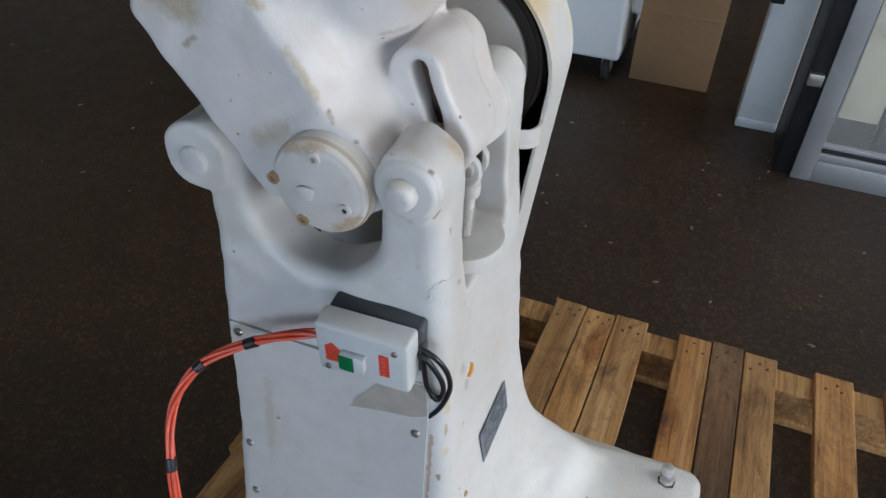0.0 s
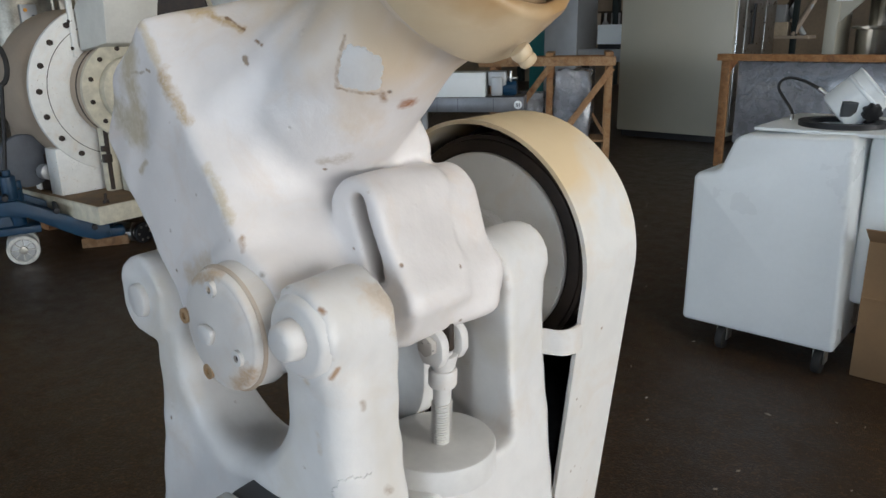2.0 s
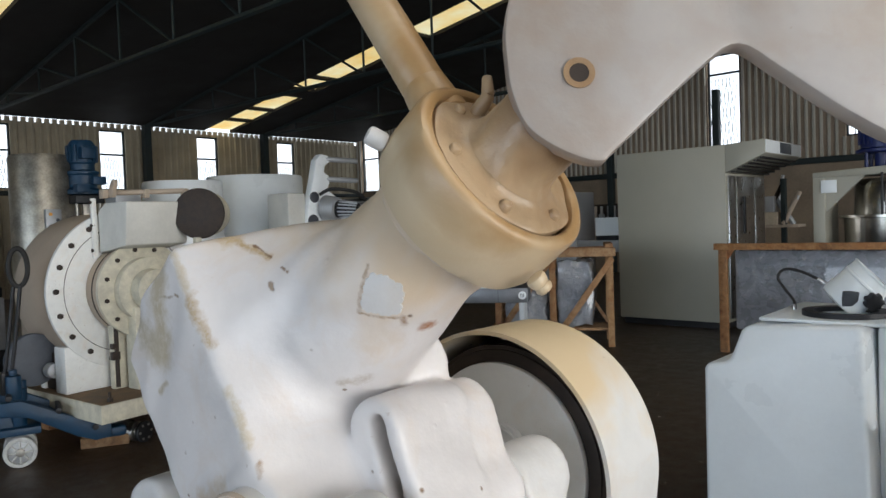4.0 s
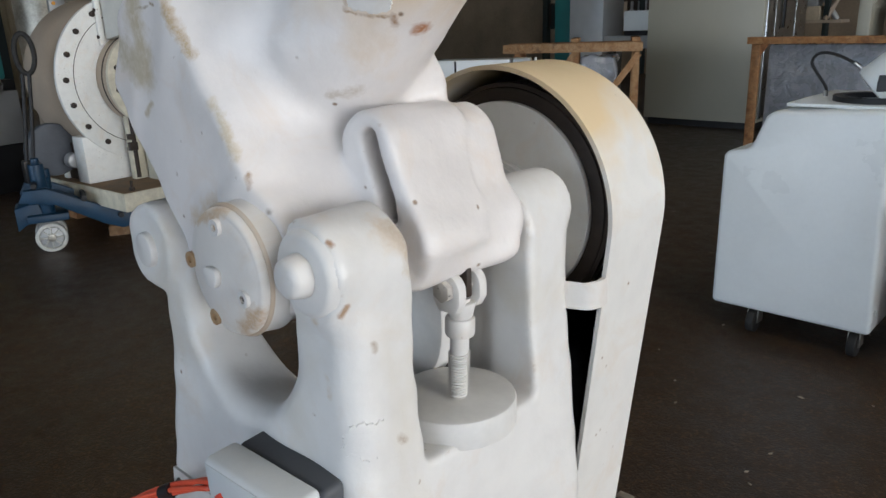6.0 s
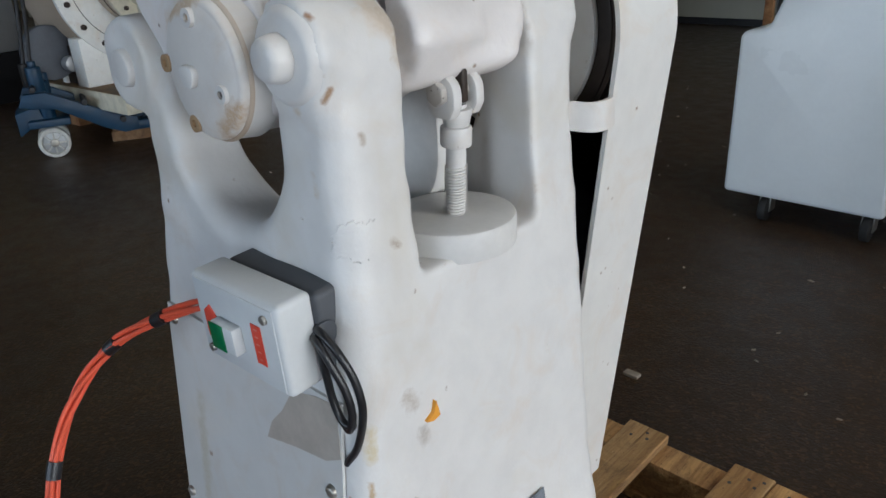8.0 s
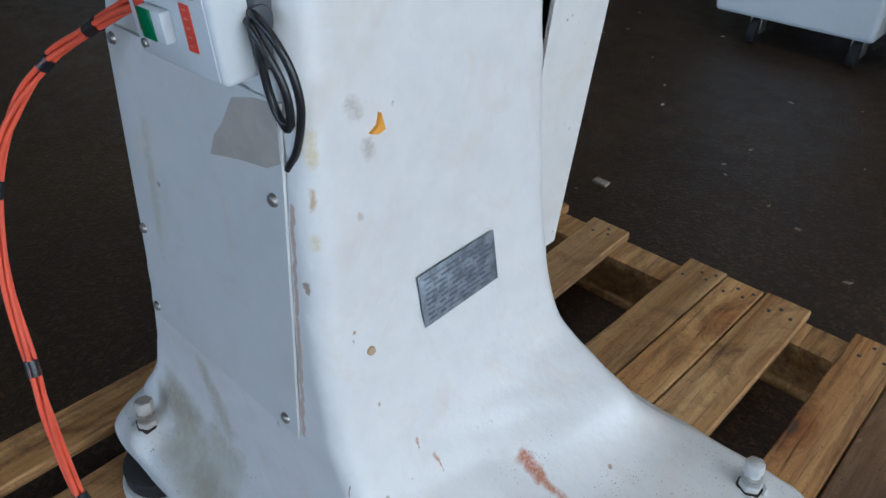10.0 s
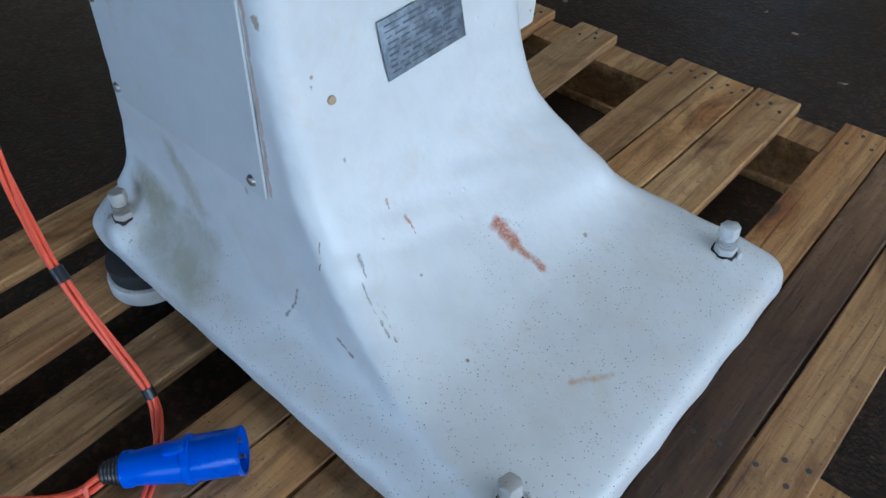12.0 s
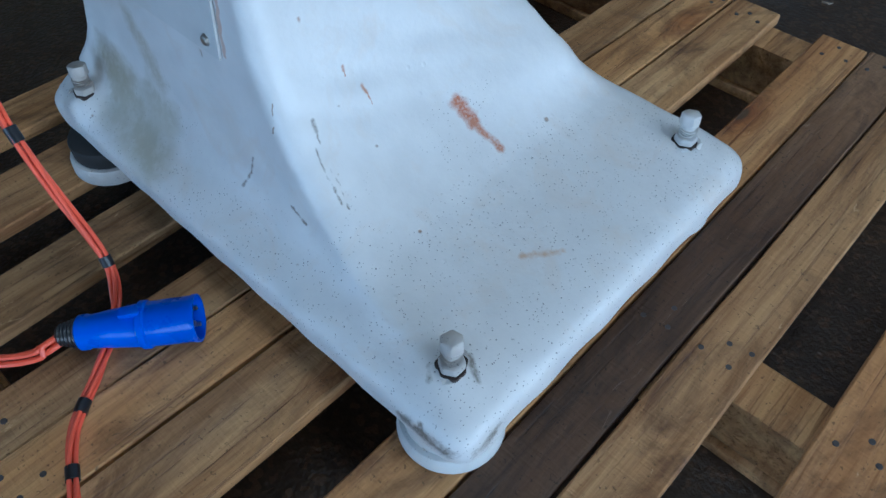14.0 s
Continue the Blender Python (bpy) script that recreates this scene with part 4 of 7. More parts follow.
def flake(name, ob, corners, lift, material, label="", ragged=0.12, n=14, seed=1):
    """A scab of thick paint lying on a casting: four corners, a ragged outline, curled edges."""
    me = ob.data
    co = np.empty(len(me.vertices) * 3)
    no = np.empty(len(me.vertices) * 3)
    me.vertices.foreach_get("co", co)
    me.vertices.foreach_get("normal", no)
    co, no = co.reshape(-1, 3), no.reshape(-1, 3)
    r = random.Random(seed)
    a, b_, c, d = (Vector(p) for p in corners)
    bm, rows = BM(), []
    wave = []
    for _ in range(4):
        ph = [r.uniform(0, 6.3) for _ in range(4)]
        wave.append([1 + ragged * (0.6 * math.sin(2.1 * u + ph[0]) + 0.45 * math.sin(5.3 * u + ph[1]) + 0.3 * math.sin(11 * u + ph[2]) + r.uniform(-0.2, 0.2)) for u in (6.0 * k / n for k in range(n + 1))])
    for i in range(n + 1):
        row = []
        for j in range(n + 1):
            s, t = 2 * i / n - 1, 2 * j / n - 1
            s0 = s
            s *= (wave[0] if s > 0 else wave[1])[j] * (1 - 0.14 * t * t)
            t *= (wave[2] if t > 0 else wave[3])[i] * (1 - 0.14 * s0 * s0)
            s, t = (s + 1) / 2, (t + 1) / 2
            p = a.lerp(b_, s).lerp(d.lerp(c, s), t)
            k = int(np.argmin(((co - np.array(p)) ** 2).sum(1)))
            nn = Vector(no[k])
            p = p - nn * (p - Vector(co[k])).dot(nn)
            rim = i in (0, n) or j in (0, n)
            row.append(bm.verts.new(p + nn * (-0.001 if rim else lift + r.uniform(-0.00015, 0.00015))))
        rows.append(row)
    for p, q in zip(rows, rows[1:]):
        for k in range(n):
            bm.faces.new((p[k], q[k], q[k + 1], p[k + 1]))
    bmesh.ops.recalc_face_normals(bm, faces=bm.faces)
    return part(name, bm, material, ob, label, True)


flake("paint_scab", tilting, ((0.112, -0.076, 0.196), (0.153, -0.080, 0.220), (0.172, -0.058, 0.190), (0.137, -0.050, 0.172)), 0.0013, M_WHITE, "thick white paint scab with rusty edges", 0.07, 26, 3)


def across(cx, cz, y):
    """The pose of a round part whose axis runs along y, its face towards -y."""
    return Matrix.Translation((cx, y, cz)) @ pose(0, 0, 0, 90)


def hexagon(bm, a, b, r, bev=0.0015):
    return cyl(bm, a, b, r, seg=6, bev=bev)


scab = flake("paint_scab", base, ((-0.040, -0.155, 1.048), (-0.034, -0.150, 1.080), (-0.016, -0.119, 1.076), (-0.016, -0.136, 1.038)), 0.0013, M_BASE, "flaking paint scab on the corner", 0.16, 26, 5)

# crankshaft cover with its screws
COVER_X, COVER_Z = -0.1745, 1.2030
bm = BM()
cyl(bm, (COVER_X, -0.1725, COVER_Z), (COVER_X, -0.140, COVER_Z), 0.0655, 0.0700, seg=64, bev=0.004)
part("bearing_boss", bm, M_WHITE, press, "cream-white boss behind the cover")
bm = BM()
cyl(bm, (COVER_X, -0.1720, COVER_Z), (COVER_X, -0.1685, COVER_Z), 0.0664, 0.0690, seg=64, bev=0.001)
part("grime_ring", bm, M_COVER, press, "ochre grime caked round the joint")
bm = BM()
cyl(bm, (COVER_X, -0.1800, COVER_Z), (COVER_X, -0.1705, COVER_Z), 0.0635, 0.0662, seg=64, bev=0.003)
cyl(bm, (COVER_X, -0.1825, COVER_Z), (COVER_X, -0.1790, COVER_Z), 0.0500, 0.0615, seg=64, bev=0.001)
cover = part("bearing_cover", bm, M_LID, press, "round cast bearing cover with ochre grime at its rim")
for deg, far, rusty in ((90, 0.047, 0), (-25, 0.041, 0), (243, 0.0585, 1), (178, 0.0630, 1)):
    a = radians(deg)
    px, pz = COVER_X + far * math.cos(a), COVER_Z + far * math.sin(a)
    top = -0.1790 if rusty else -0.1825
    bm = BM()
    ring(bm, across(px, pz, top + 0.001), 0.0040, 0.0086, -0.001, 0.0050, 20)
    bmesh.ops.recalc_face_normals(bm, faces=bm.faces)
    screw = part("screw", bm, M_CAP if rusty else M_WHITE, cover, "rusty socket screw" if rusty else "painted-over socket screw")
    bm = BM()
    cyl(bm, (px, top - 0.0015, pz), (px, top + 0.002, pz), 0.0042, seg=6)
    part("socket", bm, M_CAP if deg != -25 else M_GREASE, cover)
bm = BM()
prism(bm, [(COVER_X - 0.016 + 0.0125 * math.cos(a) * (1 + 0.10 * math.sin(3 * a)), COVER_Z - 0.006 + 0.0125 * math.sin(a) * (1 + 0.14 * math.cos(2 * a))) for a in (2 * math.pi * k / 28 for k in range(28))], "y", -0.1890, -0.1815, 0.003)
part("centre_plug", bm, M_WHITE, cover, "lump of paint over the centre plug")

# tilt-shaft ends
bm = BM()
cyl(bm, (-0.066, -0.1665, 1.220), (-0.066, -0.154, 1.220), 0.0380, 0.0455, seg=48, bev=0.004)
washer = part("washer", bm, M_WHITE, press, "thick painted washer")
bm = BM()
cyl(bm, (-0.067, -0.1850, 1.220), (-0.067, -0.164, 1.220), 0.0190, 0.0235, seg=8, bev=0.0055)
part("shaft_end", bm, M_WHITE, washer)
bm = BM()
cyl(bm, (-0.372, -0.172, 1.187), (-0.372, -0.162, 1.187), 0.020, 0.022, seg=32, bev=0.002)
part("pivot_pin", bm, M_WHITE, press)

# tilt adjusting screw, its fork and the round seat
bm = BM()
cyl(bm, (-0.056, 0.018, 0.998), (-0.056, 0.018, 1.032), 0.0690, seg=72, bev=0.004)
part("adjusting_seat", bm, M_DISC, press, "dusty grey round seat plate")
ROD_A, ROD_B = Vector((-0.050, 0.017, 1.028)), Vector((-0.044, 0.018, 1.150))
bm = BM()
cyl(bm, ROD_A, ROD_B, 0.0105, seg=24)
rod = part("adjusting_rod", bm, M_WHITE, press, "painted threaded rod")
axis = (ROD_B - ROD_A).normalized()
bm = BM()
for k in range(17):
    p = ROD_A + axis * (0.004 + k * 0.0032)
    cyl(bm, p, p + axis * 0.0016, 0.0105, 0.0124, seg=24)
part("thread", bm, M_WHITE, rod)
bm = BM()
p = ROD_A + axis * 0.078
cyl(bm, p, p + axis * 0.022, 0.0165, seg=28, bev=0.003)
part("lock_nut", bm, M_WHITE, rod)
bm = BM()
for s in (-1, 1):
    yc = 0.018 + s * 0.0165
    prism(bm, [(-0.044 + 0.019 * math.cos(a), 1.163 + 0.019 * math.sin(a)) for a in (math.pi * k / 12 for k in range(13))] + [(-0.063, 1.150), (-0.056, 1.138), (-0.032, 1.138), (-0.025, 1.150)], "y", yc - 0.0065, yc + 0.0065, 0.003)
cyl(bm, (-0.0445, 0.018, 1.126), (-0.044, 0.018, 1.146), 0.0125, 0.017, seg=28, bev=0.003)
part("fork", bm, M_WHITE, press, "painted fork end")
bm = BM()
cyl(bm, (-0.044, -0.012, 1.164), (-0.044, 0.046, 1.164), 0.0095, seg=20, bev=0.002)
hexagon(bm, (-0.044, -0.013, 1.164), (-0.044, -0.004, 1.164), 0.0125)
part("fork_pin", bm, M_BOLT, press, "flaking painted pin and nut")
bm = BM()
box(bm, (-0.058, 0.0135, 1.152), (-0.030, 0.0225, 1.190), 0.003)
part("eye_lug", bm, M_GREASE, press, "dark eye between the fork cheeks")

# dark lever hanging in the hollow behind the rod
bm = BM()
prism(bm, [(-0.150 + 0.050 * math.cos(a), 1.085 + 0.075 * math.sin(a)) for a in (math.pi + math.pi * k / 14 for k in range(15))] + [(-0.100, 1.17), (-0.200, 1.17)], "y", 0.045, 0.075, 0.004)
part("crank_lever", bm, M_DISC, press, "dusty grey lever in the hollow")
# added plate: the hollow's dark depth is put into its colour
bm = BM()
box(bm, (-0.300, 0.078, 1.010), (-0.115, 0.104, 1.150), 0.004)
part("hollow_dark_plate", bm, simple("dark_hollow_brown", (0.055, 0.040, 0.030), 0.75, 0.1, 0.4, 14, 70, 0.3), press, "added dark brown plate at the back of the hollow")

# flywheel, belt and guard
FLY = (-0.182, 1.187)
bm = BM()
cyl(bm, (FLY[0], 0.262, FLY[1]), (FLY[0], 0.272, FLY[1]), 0.140, seg=96, bev=0.002)
cyl(bm, (FLY[0], 0.252, FLY[1]), (FLY[0], 0.264, FLY[1]), 0.060, seg=64, bev=0.004)
cyl(bm, (FLY[0], 0.195, FLY[1]), (FLY[0], 0.255, FLY[1]), 0.034, seg=40, bev=0.003)
fly = part("flywheel", bm, M_FLY, press, "grey-white flywheel disc with chipped rim")
bm = BM()
cyl(bm, (FLY[0] - 0.01, 0.246, FLY[1] - 0.02), (FLY[0] - 0.01, 0.261, FLY[1] - 0.02), 0.078, seg=64, bev=0.004)
part("hub_housing", bm, M_FLY, fly, "grey painted hub housing")
bm = BM()
cyl(bm, (FLY[0], 0.272, FLY[1]), (FLY[0], 0.338, FLY[1]), 0.158, seg=96, bev=0.003)
pulley = part("belt_pulley", bm, M_GREASE, press, "dark greasy pulley rim")
for k in range(4):
    bm = BM()
    ring(bm, across(FLY[0], FLY[1], 0.332 - k * 0.016), 0.150, 0.164, 0, 0.009, 72)
    bmesh.ops.recalc_face_normals(bm, faces=bm.faces)
    part("belt", bm, M_GREASE, pulley, "black drive belt")


def guard_line(r, drop):
    """From behind the base over the wheel and down to the motor."""
    pts = []
    for a in range(200, -9, -4):
        pts.append((FLY[0] + r * math.cos(radians(a)), FLY[1] + r * math.sin(radians(a))))
    end = pts[-1]
    for t in (0.2, 0.4, 0.6, 0.8, 1.0):
        pts.append((end[0] + t * drop[0], end[1] + t * drop[1]))
    return pts


def guard_band(y_lo, y_hi, r, thick):
    bm = BM()
    out, inn = guard_line(r, (-0.082, -0.72)), guard_line(r - thick, (-0.082, -0.72))
    rows = [[bm.verts.new((x, y, z)) for x, z in line] for line, y in ((out, y_lo), (out, y_hi), (inn, y_hi), (inn, y_lo))]
    for i in range(4):
        a, b = rows[i], rows[(i + 1) % 4]
        for k in range(len(a) - 1):
            bm.faces.new((a[k], b[k], b[k + 1], a[k + 1]))
    bm.faces.new([w[0] for w in rows][::-1])
    bm.faces.new([w[-1] for w in rows])
    bmesh.ops.recalc_face_normals(bm, faces=bm.faces)
    return bm


guard = part("belt_guard", guard_band(0.240, 0.374, 0.189, 0.006), M_GUARD, press, "curved white sheet belt guard, yellowed on top")
bm = BM()
line = guard_line(0.185, (-0.082, -0.72))
bm.faces.new([bm.verts.new((x, 0.371, z)) for x, z in line] + [bm.verts.new((-0.33, 0.371, 0.46))])
bmesh.ops.solidify(bm, geom=bm.faces[:], thickness=0.003)
part("back_plate", bm, M_GUARDIN, guard, "dull grey inside of the guard")
bm = BM()
line = smooth_line([(-0.050, 0.186, 1.101), (-0.034, 0.200, 1.101), (-0.016, 0.212, 1.099), (-0.006, 0.226, 1.100), (-0.004, 0.240, 1.102), (-0.008, 0.252, 1.103)], 6)
rows = []
for p in line:
    rows.append([bm.verts.new(p + Vector((o, o * 0.4, h))) for o, h in ((0, -0.018), (0.005, -0.018), (0.005, 0.018), (0, 0.018))])
for a, b in zip(rows, rows[1:]):
    for k in range(4):
        bm.faces.new((a[k], a[(k + 1) % 4], b[(k + 1) % 4], b[k]))
bm.faces.new(rows[0][::-1])
bm.faces.new(rows[-1])
bmesh.ops.recalc_face_normals(bm, faces=bm.faces)
part("guard_bracket", bm, M_WHITE, press, "bent white steel bracket")

# head of the press
T_HEAD = Matrix.Translation(tilted(0, HEAD_Y, HEAD_B)) @ Matrix((UPB, (0, -1, 0), FWD)).transposed().to_4x4()


def on_head(u, v, w):
    """A place on the head: up its back, across towards -y, out along its axis."""
    return T_HEAD @ Vector((u, v, w))


def lathe(profile, m, seg=72, lump=0.0):
    """A profile of (radius, height) turned about the z axis of m; closed where the radius is 0."""
    bm, rows = BM(), []
    for r, z in profile:
        if r <= 0:
            rows.append([bm.verts.new(m @ Vector((0, 0, z)))])
            continue
        row = []
        for k in range(seg):
            a = 2 * math.pi * k / seg
            w = lump * math.sin(3 * a + 40 * r) * math.sin(5 * a + 90 * z)
            row.append(bm.verts.new(m @ Vector(((r + w) * math.cos(a), (r + w) * math.sin(a), z + w * 0.6))))
        rows.append(row)
    for a, b_ in zip(rows, rows[1:]):
        for k in range(seg):
            q = (k + 1) % seg
            if len(b_) == 1:
                bm.faces.new((a[k], a[q], b_[0]))
            elif len(a) == 1:
                bm.faces.new((a[0], b_[q], b_[k]))
            else:
                bm.faces.new((a[k], a[q], b_[q], b_[k]))
    bmesh.ops.recalc_face_normals(bm, faces=bm.faces)
    return bm


head = part("head_ring", lathe([(0.083, 0.235), (0.083, 0.298), (0.0840, 0.3010), (0.0865, 0.3025), (0.0915, 0.3025), (0.0955, 0.3005), (0.0975, 0.296), (0.0985, 0.280), (0.0985, 0.262), (0.0975, 0.240), (0.0945, 0.230), (0.088, 0.226), (0.06, 0.226)], T_HEAD, 96, 0.0006), M_HEAD, press, "cream-stained cast ring of the head")
cap = part("head_cap", lathe([(0.0795, 0.236), (0.0800, 0.293), (0.0790, 0.2985), (0.0755, 0.3005), (0.066, 0.3015), (0.057, 0.303), (0.050, 0.307), (0.0455, 0.314), (0.042, 0.318), (0, 0.318)], T_HEAD, 72, 0.0026), M_CAP, press, "brown-stained round cap filling the ring")
for k in range(6):
    a = radians(20 + 60 * k)
    bm = BM()
    cyl(bm, on_head(0.066 * math.cos(a), 0.066 * math.sin(a), 0.297), on_head(0.066 * math.cos(a), 0.066 * math.sin(a), 0.307), 0.0075, 0.0050, seg=14, bev=0.002)
    part("screw", bm, M_CAP, cap, "painted-over screw")
part("spindle", lathe([(0.050, 0.308), (0.046, 0.314), (0.0435, 0.322), (0.0425, 0.336), (0.0415, 0.358), (0.0395, 0.364), (0.034, 0.367), (0, 0.367)], T_HEAD, 56, 0.0028), M_CAP, press, "rusty brown spindle")
bm = BM()
cyl(bm, on_head(0.058, 0.0, 0.295), on_head(0.066, -0.004, 0.325), 0.009, 0.006, seg=16, bev=0.003)
cyl(bm, on_head(0.066, -0.004, 0.322), on_head(0.084, -0.008, 0.330), 0.0065, 0.005, seg=16, bev=0.002)
part("grease_fitting", bm, M_CAP, press)
bm = BM()
cyl(bm, on_head(0.085, 0.01, 0.275), on_head(0.40, 0.01, 0.275), 0.0235, 0.022, seg=32, bev=0.003)
cyl(bm, on_head(0.075, 0.01, 0.275), on_head(0.120, 0.01, 0.275), 0.0275, 0.0236, seg=32, bev=0.002)
part("lever_rod", bm, M_HEAD, press, "cream-stained round lever rod")
bm = BM()
cyl(bm, on_head(0.066, 0.072, 0.245), on_head(0.080, 0.087, 0.242), 0.0095, seg=20, bev=0.0042)
part("stop_pin", bm, M_WHITE, press)
bm = BM()
KNOB_A, KNOB_B = Vector((0.078, -0.015, 1.478)), Vector((0.084, -0.006, 1.466))
cyl(bm, KNOB_A, KNOB_A.lerp(KNOB_B, 0.75), 0.0105, 0.0080, seg=24, bev=0.004)
part("drain_boss", bm, M_HEAD, press)
bm = BM()
cyl(bm, KNOB_A.lerp(KNOB_B, 0.6), KNOB_B + (KNOB_B - KNOB_A) * 0.15, 0.0088, 0.0080, seg=24, bev=0.0038)
part("drain_knob", bm, M_HEAD, press)
# forked plate on the spindle, hole in its near lobe
E1, E3 = Vector((0.737, 0.676, 0)).normalized(), Vector((0.66, -0.72, 0.2)).normalized()
E1 = (E1 - E3 * E1.dot(E3)).normalized()
T_FORK = Matrix.Translation((0.130, -0.015, 1.651)) @ Matrix((E1, E3.cross(E1), E3)).transposed().to_4x4()
rim_line = smooth_line([(u, w, 0) for u, w in ((-0.030, 0.14), (-0.058, 0.06), (-0.060, 0.01), (-0.056, -0.02), (-0.044, -0.047), (-0.019, -0.066), (0.012, -0.077), (0.030, -0.064), (0.106, 0.004), (0.139, 0.022), (0.172, 0.0), (0.221, -0.038), (0.272, -0.068), (0.31, -0.07), (0.33, -0.03), (0.30, 0.04), (0.24, 0.12), (0.14, 0.17), (0.03, 0.17))], 4)
bm = BM()
prism(bm, [(p.x, p.y) for p in rim_line], "z", -0.022, 0.0, 0.003, T_FORK)
fork_plate = part("fork_plate", bm, M_DIMMED, press, "white forked plate with a rust-ringed hole")
bm = BM()
ring(bm, T_FORK, 0.0085, 0.0135, -0.001, 0.002, 32)
bmesh.ops.recalc_face_normals(bm, faces=bm.faces)
part("hole_rim", bm, M_CAP, fork_plate, "rust-stained rim")
# the plate is not pierced: a dark disc paints the hole's shaded inside
bm = BM()
cyl(bm, T_FORK @ Vector((0, 0, -0.001)), T_FORK @ Vector((0, 0, 0.0015)), 0.009, seg=24)
part("hole_dark_disc", bm, M_GREASE, fork_plate)

# holding-down bolts and feet
for bx, by in ((0.385, -0.255), (0.377, 0.25), (-0.362, -0.285), (-0.362, 0.265)):
    bm = BM()
    hexagon(bm, (bx, by, 0.290), (bx, by, 0.304), 0.0168, 0.003)
    bolt = part("foot_bolt", bm, M_BOLT, press, "paint-caked bolt and nut")
    bm = BM()
    cyl(bm, (bx, by, 0.305), (bx - 0.003, by + 0.003, 0.322), 0.0115, seg=20)
    hexagon(bm, (bx - 0.003, by + 0.003, 0.319), (bx - 0.005, by + 0.005, 0.337), 0.0150, 0.0035)
    for k in range(3):
        cyl(bm, (bx, by, 0.307 + 0.0036 * k), (bx, by, 0.309 + 0.0036 * k), 0.0112, 0.0128, seg=18)
    cake = random.Random(int(bx * 900) + 7)
    for v in bm.verts:
        v.co += Vector((cake.uniform(-1, 1), cake.uniform(-1, 1), cake.uniform(-1, 1))) * 0.0010
    part("bolt_head", bm, M_BOLT, bolt)
    for k in range(5):
        a = cake.uniform(0, 6.28)
        bm = BM()
        prism(bm, [(0.0, -0.007), (0.005, -0.003), (0.0035, 0.004), (0.001, 0.008), (-0.002, 0.001)], "z", -0.0006, 0.0006, 0, pose(bx + 0.021 * math.cos(a), by + 0.021 * math.sin(a), 0.2935, cake.uniform(-25, 25), cake.uniform(15, 50), math.degrees(a)))
        part("paint_curl", bm, M_BOLT, bolt, "curled flake of old paint")
    bm = BM()
    prism(bm, [(bx + (0.0180 + 0.0012 * math.sin(3 * a + bx * 9) + 0.001 * math.sin(7 * a)) * math.cos(a), by + (0.0180 + 0.0012 * math.sin(3 * a + bx * 9) + 0.001 * math.sin(7 * a)) * math.sin(a)) for a in (2 * math.pi * k / 40 for k in range(40))], "z", 0.286, 0.2935)
    part("washer", bm, M_GREASE, bolt, "dark greasy washer")
    bm = BM()
    cyl(bm, (bx, by, 0.150), (bx, by, 0.180), 0.070, 0.067, seg=40, bev=0.006)
    foot = part("foot_pad", bm, M_FOOT, press, "paint-splashed round foot")
    bm = BM()
    cyl(bm, (bx, by, 0.179), (bx, by, 0.21), 0.060, seg=40, bev=0.004)
    part("rubber_ring", bm, M_RUBBER if bx < 0 else M_FOOT, foot)

# cover panel on the front
def front_y(z):
    return float(np.interp(z, [0.45, 0.65, 0.9, 1.05], [-0.222, -0.202, -0.178, -0.160]))


bm = BM()
for lo, hi in ((0.483, 0.65), (0.65, 0.905)):
    a, b = front_y(lo), front_y(hi)
    v = [bm.verts.new((x, y - o, z)) for o in (0.001, 0.0045) for x, y, z in ((-0.361, a, lo), (-0.022, a, lo), (-0.022, b, hi), (-0.361, b, hi))]
    for q in ((0, 1, 2, 3), (7, 6, 5, 4), (0, 4, 5, 1), (1, 5, 6, 2), (2, 6, 7, 3), (3, 7, 4, 0)):
        bm.faces.new([v[i] for i in q])
bmesh.ops.recalc_face_normals(bm, faces=bm.faces)
panel = part("cover_panel", bm, M_PANEL, press, "grey-white sheet cover with a torn tape patch")
for px, pz in ((-0.345, 0.888), (-0.352, 0.63), (-0.352, 0.50), (-0.045, 0.50), (-0.04, 0.80)):
    py = front_y(pz) - 0.0045
    bm = BM()
    cyl(bm, (px, py + 0.001, pz), (px, py - 0.004, pz), 0.0085, 0.006, seg=16, bev=0.001)
    part("screw", bm, M_ZINC, panel, "dull zinc screw")

bm = BM()
prism(bm, [(-0.099, 0.889), (-0.060, 0.900), (-0.028, 0.903), (-0.0225, 0.846), (-0.046, 0.833), (-0.098, 0.824), (-0.151, 0.811), (-0.140, 0.836), (-0.120, 0.857)], "y", 0.0, 0.0007)
for v in bm.verts:
    v.co.y = front_y(v.co.z) - 0.0046 - v.co.y
bmesh.ops.recalc_face_normals(bm, faces=bm.faces)
part("tape_patch", bm, simple("yellowed_packing_tape", (0.45, 0.41, 0.36), 0.35, 0, 0.12, 30, 120, 0.2), panel, "torn patch of yellowed tape")

# maker's plate on the side, print as bars
T_PLATE = Matrix.Translation((0.0295, 0.008, 0.625)) @ pose(0, 0, 0, 90, 0, 90) @ pose(0, 0, 0, -9)
bm = BM()
box(bm, (-0.068, -0.036, 0), (0.068, 0.036, 0.0015), 0.0005, T_PLATE)
plate = part("maker_plate", bm, M_PLATE, press, "worn grey metal plate, its print rubbed off")
pr = random.Random(8)
BARS = []
for row in range(9):
    u = -0.060
    while u < 0.048:
        w = pr.uniform(0.004, 0.013)
        BARS.append((u + w, 0.028 - 0.007 * row, w, pr.choice((0.0006, 0.0010, 0.0013))))
        u += 2 * w + pr.uniform(0.002, 0.010)
for u, v, w, h in BARS:
    bm = BM()
    box(bm, (u - w, v - h, 0.0016), (u + w, v + h, 0.0019), 0, T_PLATE)
    part("print_bar", bm, M_INK, plate)
bm = BM()
